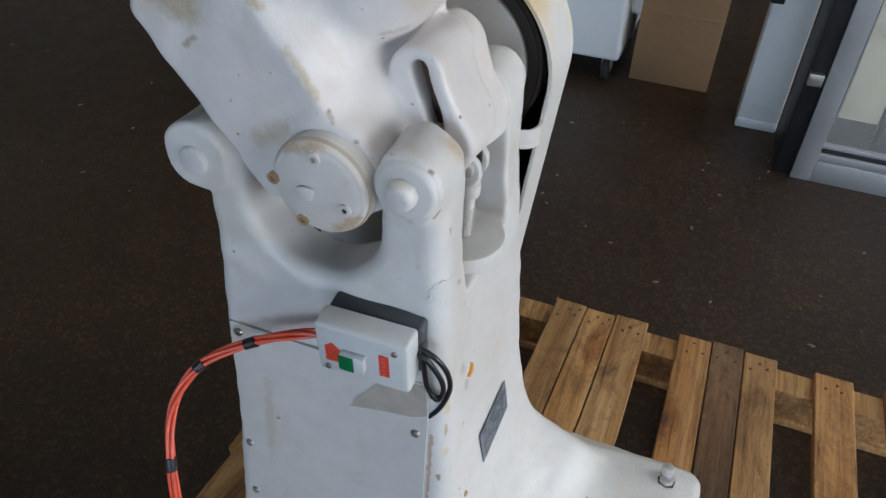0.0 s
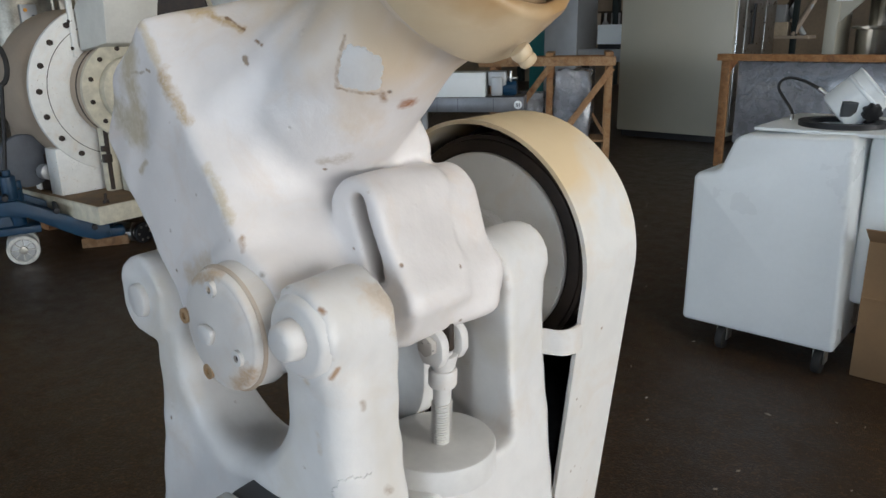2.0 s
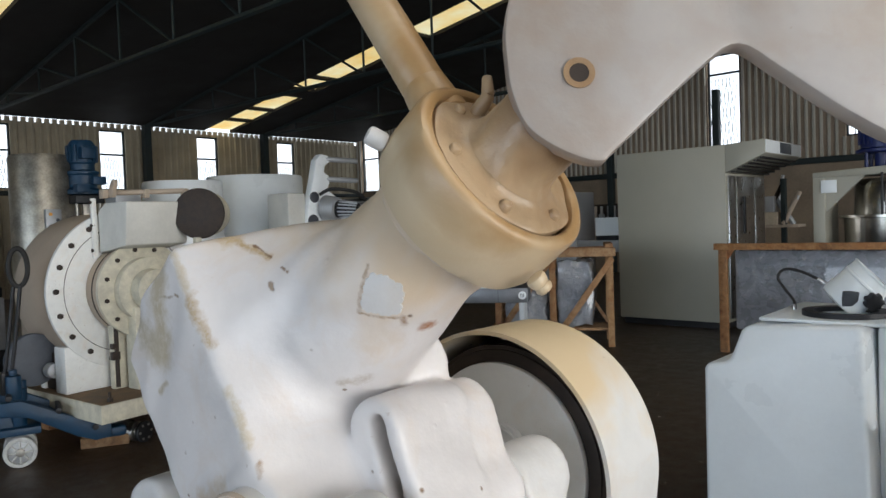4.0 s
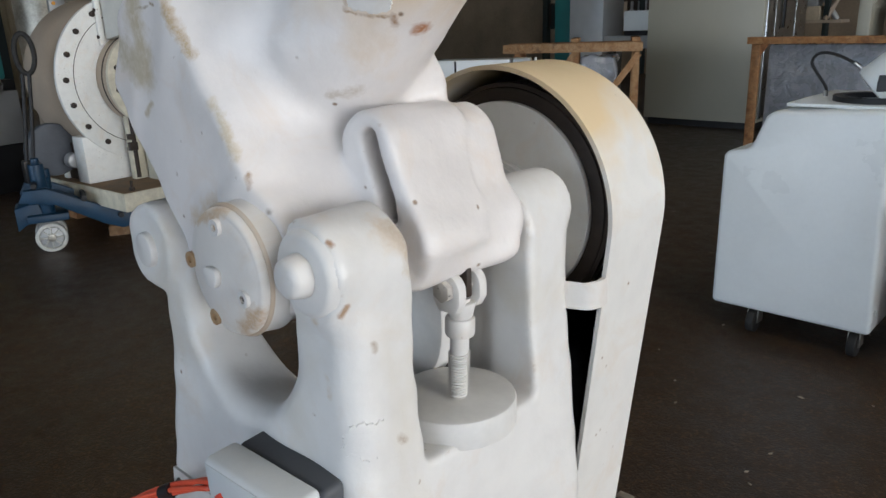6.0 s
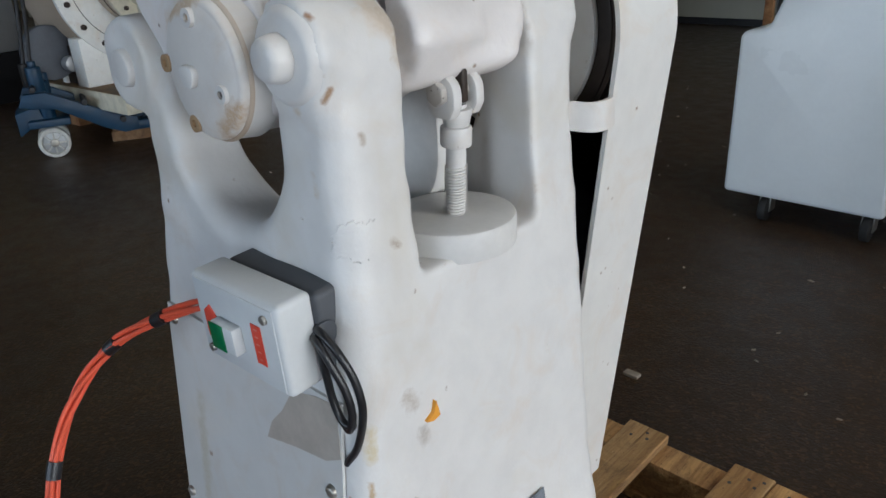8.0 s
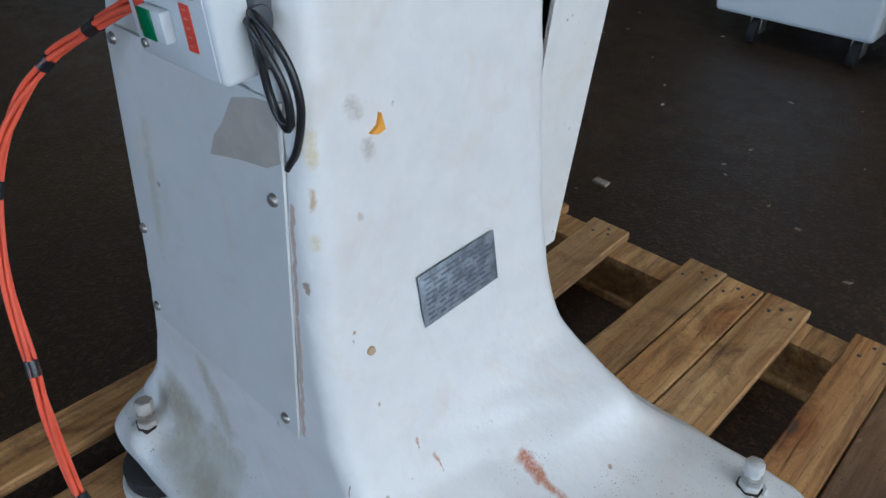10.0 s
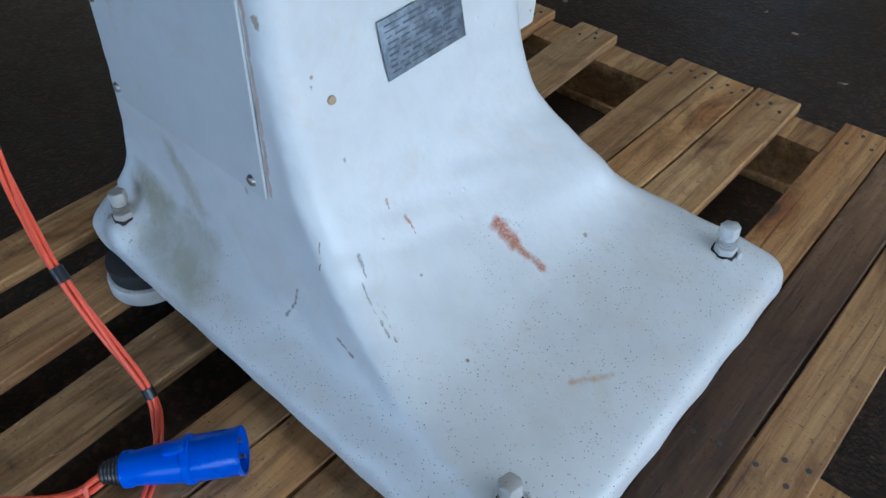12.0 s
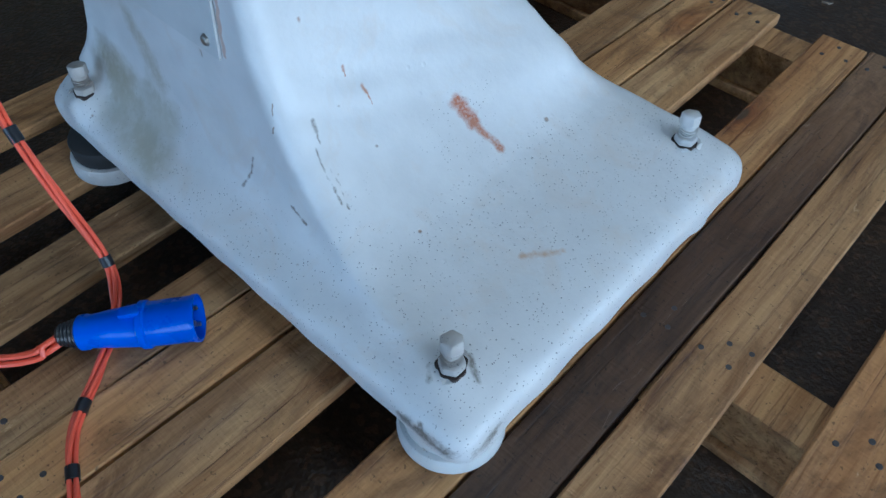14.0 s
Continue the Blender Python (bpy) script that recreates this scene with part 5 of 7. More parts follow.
cyl(bm, (0.018, -0.140, 0.604), (0.0335, -0.142, 0.606), 0.0065, 0.0055, seg=16, bev=0.002)
part("oil_stud", bm, M_CAP, press, "rusty plug screw")
bm = BM()
prism(bm, [(-0.103, 0.857), (-0.093, 0.863), (-0.0885, 0.875), (-0.0840, 0.856), (-0.094, 0.854)], "x", 0.0060, 0.0118)
part("sticker_scrap", bm, M_ORANGE, press, "torn scrap of orange sticker")

# ---- switch box ----
switch = thing("switch_box", (-0.10, -0.17, 0.93), "grey push-button switch box with dark back on the press", "switch")
T_BOX = Matrix.Translation((-0.103, -0.153, 0.978)) @ pose(0, 0, 0, 2.5, 0, 2)
BW, BH = 0.0725, 0.048
bm = BM()
box(bm, (-BW + 0.003, -0.036, -BH + 0.003), (BW - 0.003, 0.012, BH - 0.003), 0.007, T_BOX, 3)
part("back_shell", bm, M_DGREY, switch, "dark grey back shell")
bm = BM()
box(bm, (-BW, -0.074, -BH), (0.0655, -0.034, BH), 0.0065, T_BOX, 3)
lid = part("lid", bm, M_GREY, switch, "light grey lid")
bm = BM()
box(bm, (-BW + 0.005, -0.0750, -BH + 0.005), (0.0590, -0.0735, BH - 0.005), 0.0007, T_BOX)
part("face_plate", bm, M_GREY, lid)
bm = BM()
box(bm, (-0.0325, -0.0860, -0.0185), (0.0045, -0.074, 0.0105), 0.0025, T_BOX)
rocker = part("button_block", bm, M_GREY, switch, "raised pale button block")
bm = BM()
box(bm, (-0.0325, -0.0872, -0.0180), (-0.0105, -0.0855, 0.0100), 0.0006, T_BOX)
part("green_button", bm, M_GREEN, rocker, "green start button")
bm = BM()
prism(bm, [(-0.0575, -0.020), (-0.0345, -0.020), (-0.0345, 0.006), (-0.046, 0.018), (-0.0575, 0.009)], "y", -0.0760, -0.0745, 0.0003, T_BOX)
part("red_label", bm, M_RED, switch, "red stop label")
bm = BM()
box(bm, (0.023, -0.0760, -0.021), (0.0375, -0.0752, 0.021), 0, T_BOX)
part("red_label", bm, M_RED, switch, "red printed strip")
for k in range(5):
    bm = BM()
    box(bm, (0.0275, -0.0763, -0.0165 + k * 0.008), (0.0325, -0.0760, -0.0150 + k * 0.008), 0, T_BOX)
    part("print_bar", bm, M_PALERED, switch)
for u, w in ((-0.056, -0.033), (0.047, 0.032)):
    bm = BM()
    cyl(bm, T_BOX @ Vector((u, -0.074, w)), T_BOX @ Vector((u, -0.0785, w)), 0.0045, seg=14, bev=0.001)
    part("screw", bm, M_ZINC, switch)
bm = BM()
cyl(bm, T_BOX @ Vector((BW - 0.006, -0.030, 0.002)), T_BOX @ Vector((BW - 0.001, -0.030, 0.002)), 0.014, seg=20, bev=0.002)
part("cable_gland", bm, M_DGREY, switch)

# black leads from the gland round the corner and into the base
LEADS = (
    [(-0.040, -0.186, 0.986), (-0.022, -0.190, 0.985), (-0.006, -0.187, 0.970), (0.005, -0.181, 0.942), (0.007, -0.178, 0.908), (-0.005, -0.179, 0.866), (-0.022, -0.182, 0.838)],
    [(-0.040, -0.190, 0.980), (-0.024, -0.195, 0.978), (-0.012, -0.193, 0.960), (-0.002, -0.188, 0.934), (0.000, -0.185, 0.908), (-0.008, -0.184, 0.886), (-0.020, -0.182, 0.888)],
    [(-0.040, -0.186, 0.974), (-0.030, -0.190, 0.966), (-0.027, -0.189, 0.940), (-0.024, -0.187, 0.912), (-0.014, -0.186, 0.893), (-0.002, -0.183, 0.892)],
)
for path in LEADS:
    bm = BM()
    tube(bm, smooth_line([Vector(p) for p in path], 10), 0.0040)
    part("black_lead", bm, M_TAPE, switch, "black insulated lead")

# ---- red mains cable and blue plug ----
cable = thing("mains_cable", (0.02, -0.50, 0.15), "red four-core cable bundled with black tape, hanging from the switch box", "cable")
RUN = [(-0.177, -0.199, 0.969), (-0.211, -0.209, 0.963), (-0.288, -0.221, 0.925), (-0.367, -0.253, 0.875), (-0.398, -0.300, 0.815), (-0.382, -0.350, 0.745), (-0.362, -0.382, 0.64), (-0.326, -0.402, 0.528), (-0.275, -0.420, 0.455), (-0.215, -0.430, 0.389), (-0.155, -0.430, 0.30), (-0.105, -0.428, 0.223), (-0.078, -0.445, 0.178), (-0.045, -0.475, 0.164), (0.0, -0.525, 0.163), (0.055, -0.588, 0.163), (0.13, -0.630, 0.163), (0.22, -0.665, 0.163)]
TAPED = [(-0.288, -0.221, 0.925), (-0.367, -0.253, 0.875), (-0.379, -0.353, 0.75), (-0.326, -0.402, 0.528), (-0.215, -0.43, 0.389), (-0.105, -0.428, 0.223), (0.03, -0.56, 0.163), (0.10, -0.615, 0.163)]


def strand_lines(path, n, r, turns, loose=0.0):
    mid = smooth_line(path, 14)
    out = []
    for s in range(n):
        pts = []
        for i, p in enumerate(mid):
            d = (mid[min(i + 1, len(mid) - 1)] - mid[max(i - 1, 0)]).normalized()
            side = d.cross(Vector((0.3, 0.9, 0.2))).normalized()
            up = d.cross(side)
            a = 2 * math.pi * (s / n + turns * i / len(mid))
            rr = r * (1 + loose * abs(math.sin(i * 0.11 + s)))
            pts.append(p + rr * (math.cos(a) * side + math.sin(a) * up))
        out.append(pts)
    return mid, out


mid, strands = strand_lines(RUN, 4, 0.0038, 2.5, 0.5)
for s in strands:
    bm = BM()
    tube(bm, s, 0.0031, 8)
    part("cord", bm, M_CORD, cable)
for spot_at in TAPED:
    i = min(range(2, len(mid) - 4), key=lambda k: (mid[k] - Vector(spot_at)).length) - 1
    bm = BM()
    tube(bm, mid[i:i + 4], 0.0088, 14)
    part("tape_band", bm, M_TAPE, cable, "black tape band")

plug = thing("mains_plug", (0.0, -0.45, 0.18), "bright blue industrial plug lying on the pallet boards", "plug")
T_PLUG = Matrix.Translation((-0.052, -0.512, 0.188)) @ Vector((0.098, 0.121, 0.004)).to_track_quat("Z", "Y").to_matrix().to_4x4()


def turned(profile, m, seg=40, name="", material=None):
    bm = BM()
    rows = [[bm.verts.new(m @ Vector((r * math.cos(a), r * math.sin(a), z))) for a in (2 * math.pi * k / seg for k in range(seg))] for r, z in profile]
    for a, b in zip(rows, rows[1:]):
        for k in range(seg):
            bm.faces.new((a[k], a[(k + 1) % seg], b[(k + 1) % seg], b[k]))
    bm.faces.new(rows[0][::-1])
    bm.faces.new(rows[-1])
    return bm


part("plug_body", turned([(0.020, 0.0), (0.024, 0.003), (0.0245, 0.012), (0.0225, 0.016), (0.026, 0.045), (0.029, 0.075), (0.0295, 0.082), (0.033, 0.084), (0.033, 0.092), (0.0305, 0.094)], T_PLUG), M_PLUG, plug, "blue plastic body")
part("plug_collar", turned([(0.0305, 0.092), (0.0315, 0.150), (0.0325, 0.152), (0.0325, 0.158), (0.0295, 0.158), (0.0290, 0.128), (0.001, 0.128)], T_PLUG), M_PLUG, plug, "open blue contact collar")
for a in (30, 150, 270):
    bm = BM()
    o = 0.014
    cyl(bm, T_PLUG @ Vector((o * math.cos(radians(a)), o * math.sin(radians(a)), 0.126)), T_PLUG @ Vector((o * math.cos(radians(a)), o * math.sin(radians(a)), 0.156)), 0.0034, seg=12)
    part("contact_pin", bm, M_STEEL, plug, "bright metal pin")
part("cable_grip", turned([(0.010, -0.028)] + [(0.0125 + 0.002 * (k % 2) + 0.0007 * k, -0.026 + 0.0027 * k) for k in range(11)], T_PLUG, 24), M_TAPE, plug, "black ribbed grip")
bm = BM()
box(bm, (-0.008, 0.026, 0.062), (0.008, 0.036, 0.09), 0.003, T_PLUG)
part("latch_nib", bm, M_PLUG, plug)
_, strands = strand_lines([T_PLUG @ Vector((0, 0, -0.02)), (-0.075, -0.57, 0.176), (-0.13, -0.63, 0.168), (-0.20, -0.69, 0.168), (-0.27, -0.73, 0.168)], 3, 0.005, 0.6, 0.4)
for s in strands:
    bm = BM()
    tube(bm, s, 0.0042, 8)
    part("cord", bm, M_CORD, plug)

# ---- floor and hall ----
bm = BM()
bmesh.ops.create_grid(bm, x_segments=2, y_segments=2, size=60)
tagged(piece("ground", bm, M_FLOOR, "dark worn screed floor with oil stains and chips", "floor", "structure"))

HX0, HX1, HY0, HY1, EAVE, RIDGE = -20.0, 14.0, -16.0, 17.8, 4.64, 6.8


def wall(name, along, fixed, lo, hi, z1, holes, material, label, outward):
    """A wall 0.2 m thick with openings (a0, a1, z0, z1) right through it."""
    bm = BM()
    cuts = sorted({lo, hi, *(h[0] for h in holes), *(h[1] for h in holes)})
    t0, t1 = (fixed, fixed + 0.2 * outward) if outward > 0 else (fixed - 0.2, fixed)
    for a, b in zip(cuts, cuts[1:]):
        mid_a = (a + b) / 2
        spans, z = [], 0.0
        for h in sorted((h for h in holes if h[0] <= mid_a <= h[1]), key=lambda q: q[2]):
            spans.append((z, h[2]))
            z = h[3]
        spans.append((z, z1))
        for za, zb in spans:
            if zb - za > 0.01:
                box(bm, (a, t0, za) if along == "x" else (t0, a, za), (b, t1, zb) if along == "x" else (t1, b, zb))
    bmesh.ops.remove_doubles(bm, verts=bm.verts, dist=0.0005)
    return piece(name, bm, material, label, "wall", "structure")


def sky_mat():
    m, nt, b = mat("hazy_sky")
    e = nd(nt, "ShaderNodeEmission")
    e.inputs[0].default_value = (0.93, 0.97, 1.0, 1)
    e.inputs[1].default_value = 1.6
    nt.links.new(e.outputs[0], nt.nodes["Material Output"].inputs[0])
    return m


west_windows = [(8.34 + 2.95 * k, 9.07 + 2.95 * k, 2.78, 4.45) for k in range(-3, 3)]
north_windows = [(-19.75, -18.85, 2.77, 4.8), (-6.78, -5.97, 3.17, 6.3), (-3.66, -2.9, 3.17, 6.3), (-0.6, 0.15, 3.17, 6.0)]
wall("wall_west", "y", HX0, HY0, HY1, EAVE - 0.12, west_windows, M_SHEET, "dark sheet-metal hall wall with windows", -1)
wall("wall_north", "x", HY1, HX0, HX1, EAVE + 2.7, north_windows, M_PLASTER, "stained plaster wall with sheet cladding above", 1)
wall("wall_south", "x", HY0, HX0, HX1, EAVE, [(-9.2, 8.2, 0.0, 4.5)], M_SHEET, "sheet-metal hall wall with a wide doorway", -1)
wall("wall_east", "y", HX1, HY0, HY1, EAVE, [(-9.2, 8.2, 0.0, 4.5)], M_SHEET, "sheet-metal hall wall with an open gate", 1)


def ribs(name, along, fixed, lo, hi, z0, z1, holes, material, label, pitch, side):
    """Trapezoid ribs of wall cladding, cut where the windows are."""
    bm = BM()
    a = lo
    while a < hi - pitch:
        inside = [h for h in holes if h[0] - pitch * 0.5 < a < h[1] + 0.01]
        spans = [(z0, z1)] if not inside else [(z0, inside[0][2]), (inside[0][3], z1)]
        for za, zb in spans:
            if zb - za > 0.05:
                w, t = pitch * 0.5, 0.035
                pts = [(a, fixed), (a + w * 0.25, fixed + side * t), (a + w * 0.75, fixed + side * t), (a + w, fixed)]
                prism(bm, pts if along == "x" else [(v, u) for u, v in pts], "z", za, zb)
        a += pitch
    return piece(name, bm, material, label, "wall", "structure")


ribs("trim_west_cladding", "y", HX0 + 0.002, HY0, HY1, 0, EAVE - 0.12, west_windows, M_SHEET, "ribs of dark sheet cladding", 0.20, 1)
bm = BM()
for k in range(178):
    a = HY0 + 0.19 * k
    box(bm, (HX0 - 0.15, a, EAVE - 0.12), (HX0 - 0.05, a + 0.105, EAVE))
piece("trim_eave_closure", bm, M_SHEET, "corrugated eave edge letting spots of daylight through", "eave", "structure")
ribs("trim_north_cladding", "x", HY1 - 0.002, HX0, HX1, 2.75, EAVE + 2.7, north_windows, M_SHEETL, "ribs of grey-green sheet cladding", 0.158, -1)

for n, (a0, a1, z0, z1) in enumerate(west_windows + north_windows, 1):
    west = n <= len(west_windows)
    base_at = (HX0 - 0.1, (a0 + a1) / 2, z0) if west else ((a0 + a1) / 2, HY1 + 0.1, z0)
    win = thing(f"window_{n}", base_at, "tall steel-framed hall window with bars", "window", "hall windows", "structure")

    def bar(name, ua, ub, za, zb, material=M_TRUSS, depth=0.03):
        bm = BM()
        if west:
            box(bm, (HX0 - 0.1 - depth, ua, za), (HX0 - 0.1 + depth, ub, zb))
        else:
            box(bm, (ua, HY1 + 0.1 - depth, za), (ub, HY1 + 0.1 + depth, zb))
        return part(name, bm, material, win)
    bar("frame_bar", a0, a0 + 0.04, z0, z1)
    bar("frame_bar", a1 - 0.04, a1, z0, z1)
    bar("frame_bar", a0 + 0.04, a1 - 0.04, z0, z0 + 0.04)
    bar("frame_bar", a0 + 0.04, a1 - 0.04, z1 - 0.04, z1)
    bar("glazing_bar", a0 + 0.04, a1 - 0.04, z0 + (z1 - z0) * 0.58, z0 + (z1 - z0) * 0.58 + 0.05)
    bm = BM()
    for k in range(9):
        u = a0 + (a1 - a0) * k / 9
        h = (z1 - z0) * 0.55
        for s in (1, -1):
            p, q = (u, z0 + (0.02 if s > 0 else h)), (u + (a1 - a0) * 0.25, z0 + (h if s > 0 else 0.02))
            if q[0] < a1:
                A = (HX0 - 0.06, p[0], p[1]) if west else (p[0], HY1 + 0.06, p[1])
                B = (HX0 - 0.06, q[0], q[1]) if west else (q[0], HY1 + 0.06, q[1])
                cyl(bm, A, B, 0.006, seg=5)
    part("lattice", bm, M_TRUSS, win)

bm = BM()
box(bm, (HX0 - 2.0, HY0, 2.0), (HX0 - 1.95, HY1 + 2.0, 7.0))
box(bm, (HX0 - 2.0, HY1 + 2.0, 2.0), (HX1, HY1 + 2.05, 8.5))
piece("backdrop", bm, sky_mat(), "bright hazy sky beyond the windows", "sky", "structure")
bm = BM()
box(bm, (HX0 + 0.22, HY0, 2.60), (HX0 + 0.30, HY1, 2.72), 0.01)
piece("trim_wall_rail", bm, M_TRUSS, "dark steel rail along the wall", "rail", "structure")

# roof with translucent strips left open to the sky, and trusses
RX = -5.5


def roof_z(x):
    return EAVE + (RIDGE - EAVE) * (1 - abs(x - RX) / ((HX1 if x > RX else 9.0) - RX))


strips = [(-6.0, -5.0), (3.2, 4.2), (11.55, 12.45)]
bm = BM()
ys = sorted({HY0, HY1, -0.1, 1.3, *(a for a, _ in strips), *(b for _, b in strips)})
for xa, xb in ((HX0, RX), (RX, HX1)):
    for a, b in zip(ys, ys[1:]):
        open_strip = any(s[0] <= (a + b) / 2 <= s[1] for s in strips)
        parts_of = [(0.0, 1.0)] if not open_strip or xa == RX else [(0.08, 0.088), (0.16, 0.168), (0.26, 0.30), (0.36, 0.368), (0.55, 0.60), (0.9, 1.0)]
        if xa == RX and a >= -0.1 and b <= 1.3:
            parts_of = [(0.0, 0.20), (0.78, 1.0)]
        for ta, tb in parts_of:
            x0, x1 = xa + (xb - xa) * ta, xa + (xb - xa) * tb
            prism(bm, [(x0, roof_z(x0)), (x1, roof_z(x1)), (x1, roof_z(x1) + 0.08), (x0, roof_z(x0) + 0.08)], "y", a, b)
for a, b in strips:
    bm2 = BM()
    for ta, tb in ((0.0, 0.57), (0.58, 0.92)):
        x0, x1 = HX0 + (RX - HX0) * ta, HX0 + (RX - HX0) * tb
        prism(bm2, [(x0, roof_z(x0) + 0.09), (x1, roof_z(x1) + 0.09), (x1, roof_z(x1) + 0.095), (x0, roof_z(x0) + 0.095)], "y", a - 0.05, b + 0.05)
    piece("trim_skylight", bm2, M_SKYLIGHT, "yellowed translucent roof sheet", "skylight", "structure")
# unseen sheet added over that strip's opening, keeps direct sun out
bm2 = BM()
xa, xb = RX + (HX1 - RX) * 0.19, RX + (HX1 - RX) * 0.79
prism(bm2, [(xa, roof_z(xa) + 0.09), (xb, roof_z(xb) + 0.09), (xb, roof_z(xb) + 0.095), (xa, roof_z(xa) + 0.095)], "y", -0.15, 1.35)
piece("trim_skylight", bm2, M_SKYLIGHT, "yellowed translucent roof sheet", "skylight", "structure")
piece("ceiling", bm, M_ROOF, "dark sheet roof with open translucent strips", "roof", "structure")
for k, ty in enumerate((-9.5, -4.5, 0.5, 5.5, 9.6, 13.6)):
    truss = thing("roof_truss", (RX, ty, EAVE), "dark steel lattice roof truss", "truss", "roof trusses")
    n = 18
    low = [Vector((HX0 + (HX1 - HX0) * i / n, ty, EAVE - 0.05)) for i in range(n + 1)]
    top = [Vector((p.x, ty, roof_z(p.x) - 0.06)) for p in low]
    bm = BM()
    cyl(bm, low[0], low[-1], 0.05, seg=6)
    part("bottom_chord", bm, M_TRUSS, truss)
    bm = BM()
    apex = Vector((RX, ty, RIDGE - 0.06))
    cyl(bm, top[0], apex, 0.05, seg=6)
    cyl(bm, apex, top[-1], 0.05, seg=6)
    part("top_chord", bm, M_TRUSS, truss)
    for i in range(1, n):
        bm = BM()
        cyl(bm, low[i], top[i], 0.025, seg=5)
        cyl(bm, top[i], low[i + 1] if i < n // 2 else low[i - 1], 0.025, seg=5)
        part("web_bar", bm, M_TRUSS, truss)
    for x in (HX0 + 0.2, HX1 - 0.2):
        bm = BM()
        box(bm, (x - 0.1, ty - 0.1, 0), (x + 0.1, ty + 0.1, EAVE))
        part("post", bm, M_TRUSS, truss)

# ---- pallet ----
pallet = thing("pallet", (0.2, 0.1, 0), "rough sawn timber pallet with gaps between its boards", "pallet")
BOARDS = [(-0.665, -0.560, -0.60, -0.505, 0), (-0.475, -0.345, -0.467, -0.373, 0), (-0.262, -0.162, -0.293, -0.189, 0), (-0.082, 0.010, -0.025, 0.066, 0), (0.013, 0.108, 0.069, 0.157, 0), (0.113, 0.236, 0.161, 0.259, 0), (0.335, 0.443, 0.353, 0.445, 0), (0.446, 0.534, 0.448, 0.536, 1), (0.540, 0.631, 0.540, 0.629, 0), (0.731, 0.832, 0.731, 0.832, 0), (0.915, 1.010, 0.915, 1.010, 0)]
rnd = random.Random(4)
PY0, PY1 = -0.73, 0.885


def plank(bm, corners, z0, z1, wob=0.0012):
    """A board between two long edges, slightly uneven, with worn corners."""
    (xa0, xb0, ya), (xa1, xb1, yb) = corners
    n = 10
    rows = []
    for i in range(n + 1):
        t = i / n
        y = ya + (yb - ya) * t
        a, b = xa0 + (xa1 - xa0) * t + rnd.uniform(-wob, wob), xb0 + (xb1 - xb0) * t + rnd.uniform(-wob, wob)
        c = 0.0025
        dz = rnd.uniform(-0.0008, 0.0008)
        rows.append([bm.verts.new(p) for p in ((a, y, z0), (b, y, z0), (b, y, z1 - c + dz), (b - c, y, z1 + dz), (a + c, y, z1 + dz), (a, y, z1 - c + dz))])
    for p, q in zip(rows, rows[1:]):
        for k in range(6):
            bm.faces.new((p[k], p[(k + 1) % 6], q[(k + 1) % 6], q[k]))
    bm.faces.new(rows[0][::-1])
    bm.faces.new(rows[-1])
    bmesh.ops.recalc_face_normals(bm, faces=bm.faces)
    return bm


for xa, xb, xc, xd, dark in BOARDS:
    end = PY1 + rnd.uniform(-0.008, 0.006)
    board = part("board", plank(BM(), ((xa, xb, PY0 + rnd.uniform(-0.01, 0.01)), (xc, xd, end)), 0.128, 0.150), M_WOODD if dark else M_WOOD, pallet, "oil-darkened board" if dark else "sawn pine board")
    for yn in (0.07, 0.835, -0.665):
        for k in range(3 if rnd.random() < 0.7 else 4):
            t = (yn - PY0) / (PY1 - PY0)
            lo, hi = xa + (xc - xa) * t, xb + (xd - xb) * t
            bm = BM()
            px, py = lo + (hi - lo) * (0.25, 0.72, 0.52, 0.8)[k] + rnd.uniform(-0.006, 0.006), yn + (-0.014, -0.006, 0.018, 0.024)[k] + rnd.uniform(-0.006, 0.006)
            cyl(bm, (px, py, 0.1485), (px, py, 0.1515), 0.0046, 0.0040, seg=10)
            part("nail", bm, M_NAIL, board)


def beam(lo, hi, z0, z1, y):
    bm = BM()
    box(bm, (lo, y - 0.042, z0), (hi, y + 0.042, z1), 0.003)
    return bm


for y in (0.075, 0.832, -0.67):
    part("bearer", beam(-0.665, 1.01, 0.025, 0.127, y), M_WOOD, pallet, "timber bearer under the boards")
    bm = BM()
    box(bm, (-0.665, y - 0.05, 0.0), (1.01, y + 0.05, 0.022), 0.002)
    part("runner", bm, M_WOOD, pallet)


# ---- white enamel cabinet on casters ----
cart = thing("mixer_cabinet", (-0.54, 3.05, 0), "white enamel machine cabinet on black casters", "cabinet")
bm = BM()
prism(bm, [(-0.888, 0.118), (-0.205, 0.118), (-0.232, 1.045), (-0.255, 1.055), (-0.690, 1.030), (-0.715, 1.005), (-0.765, 0.875), (-0.79, 0.860), (-0.872, 0.845), (-0.885, 0.82)], "y", 2.725, 3.45, 0.022, None, 4)
part("body", bm, M_ENAMEL, cart)
bm = BM()
box(bm, (-0.66, 2.80, 1.045), (-0.02, 3.45, 1.062), 0.006)
part("top_plate", bm, M_ENAMEL, cart)
bm = BM()
ring(bm, Matrix.Translation((-0.36, 3.02, 1.062)), 0.13, 0.175, 0, 0.022, 48)
bmesh.ops.recalc_face_normals(bm, faces=bm.faces)
part("rim", bm, M_BLACKM, cart, "dark metal rim of the opening")
bm = BM()
box(bm, (-0.22, 2.90, 0.30), (-0.02, 3.45, 1.045), 0.03)
part("side_housing", bm, M_ENAMEL, cart)
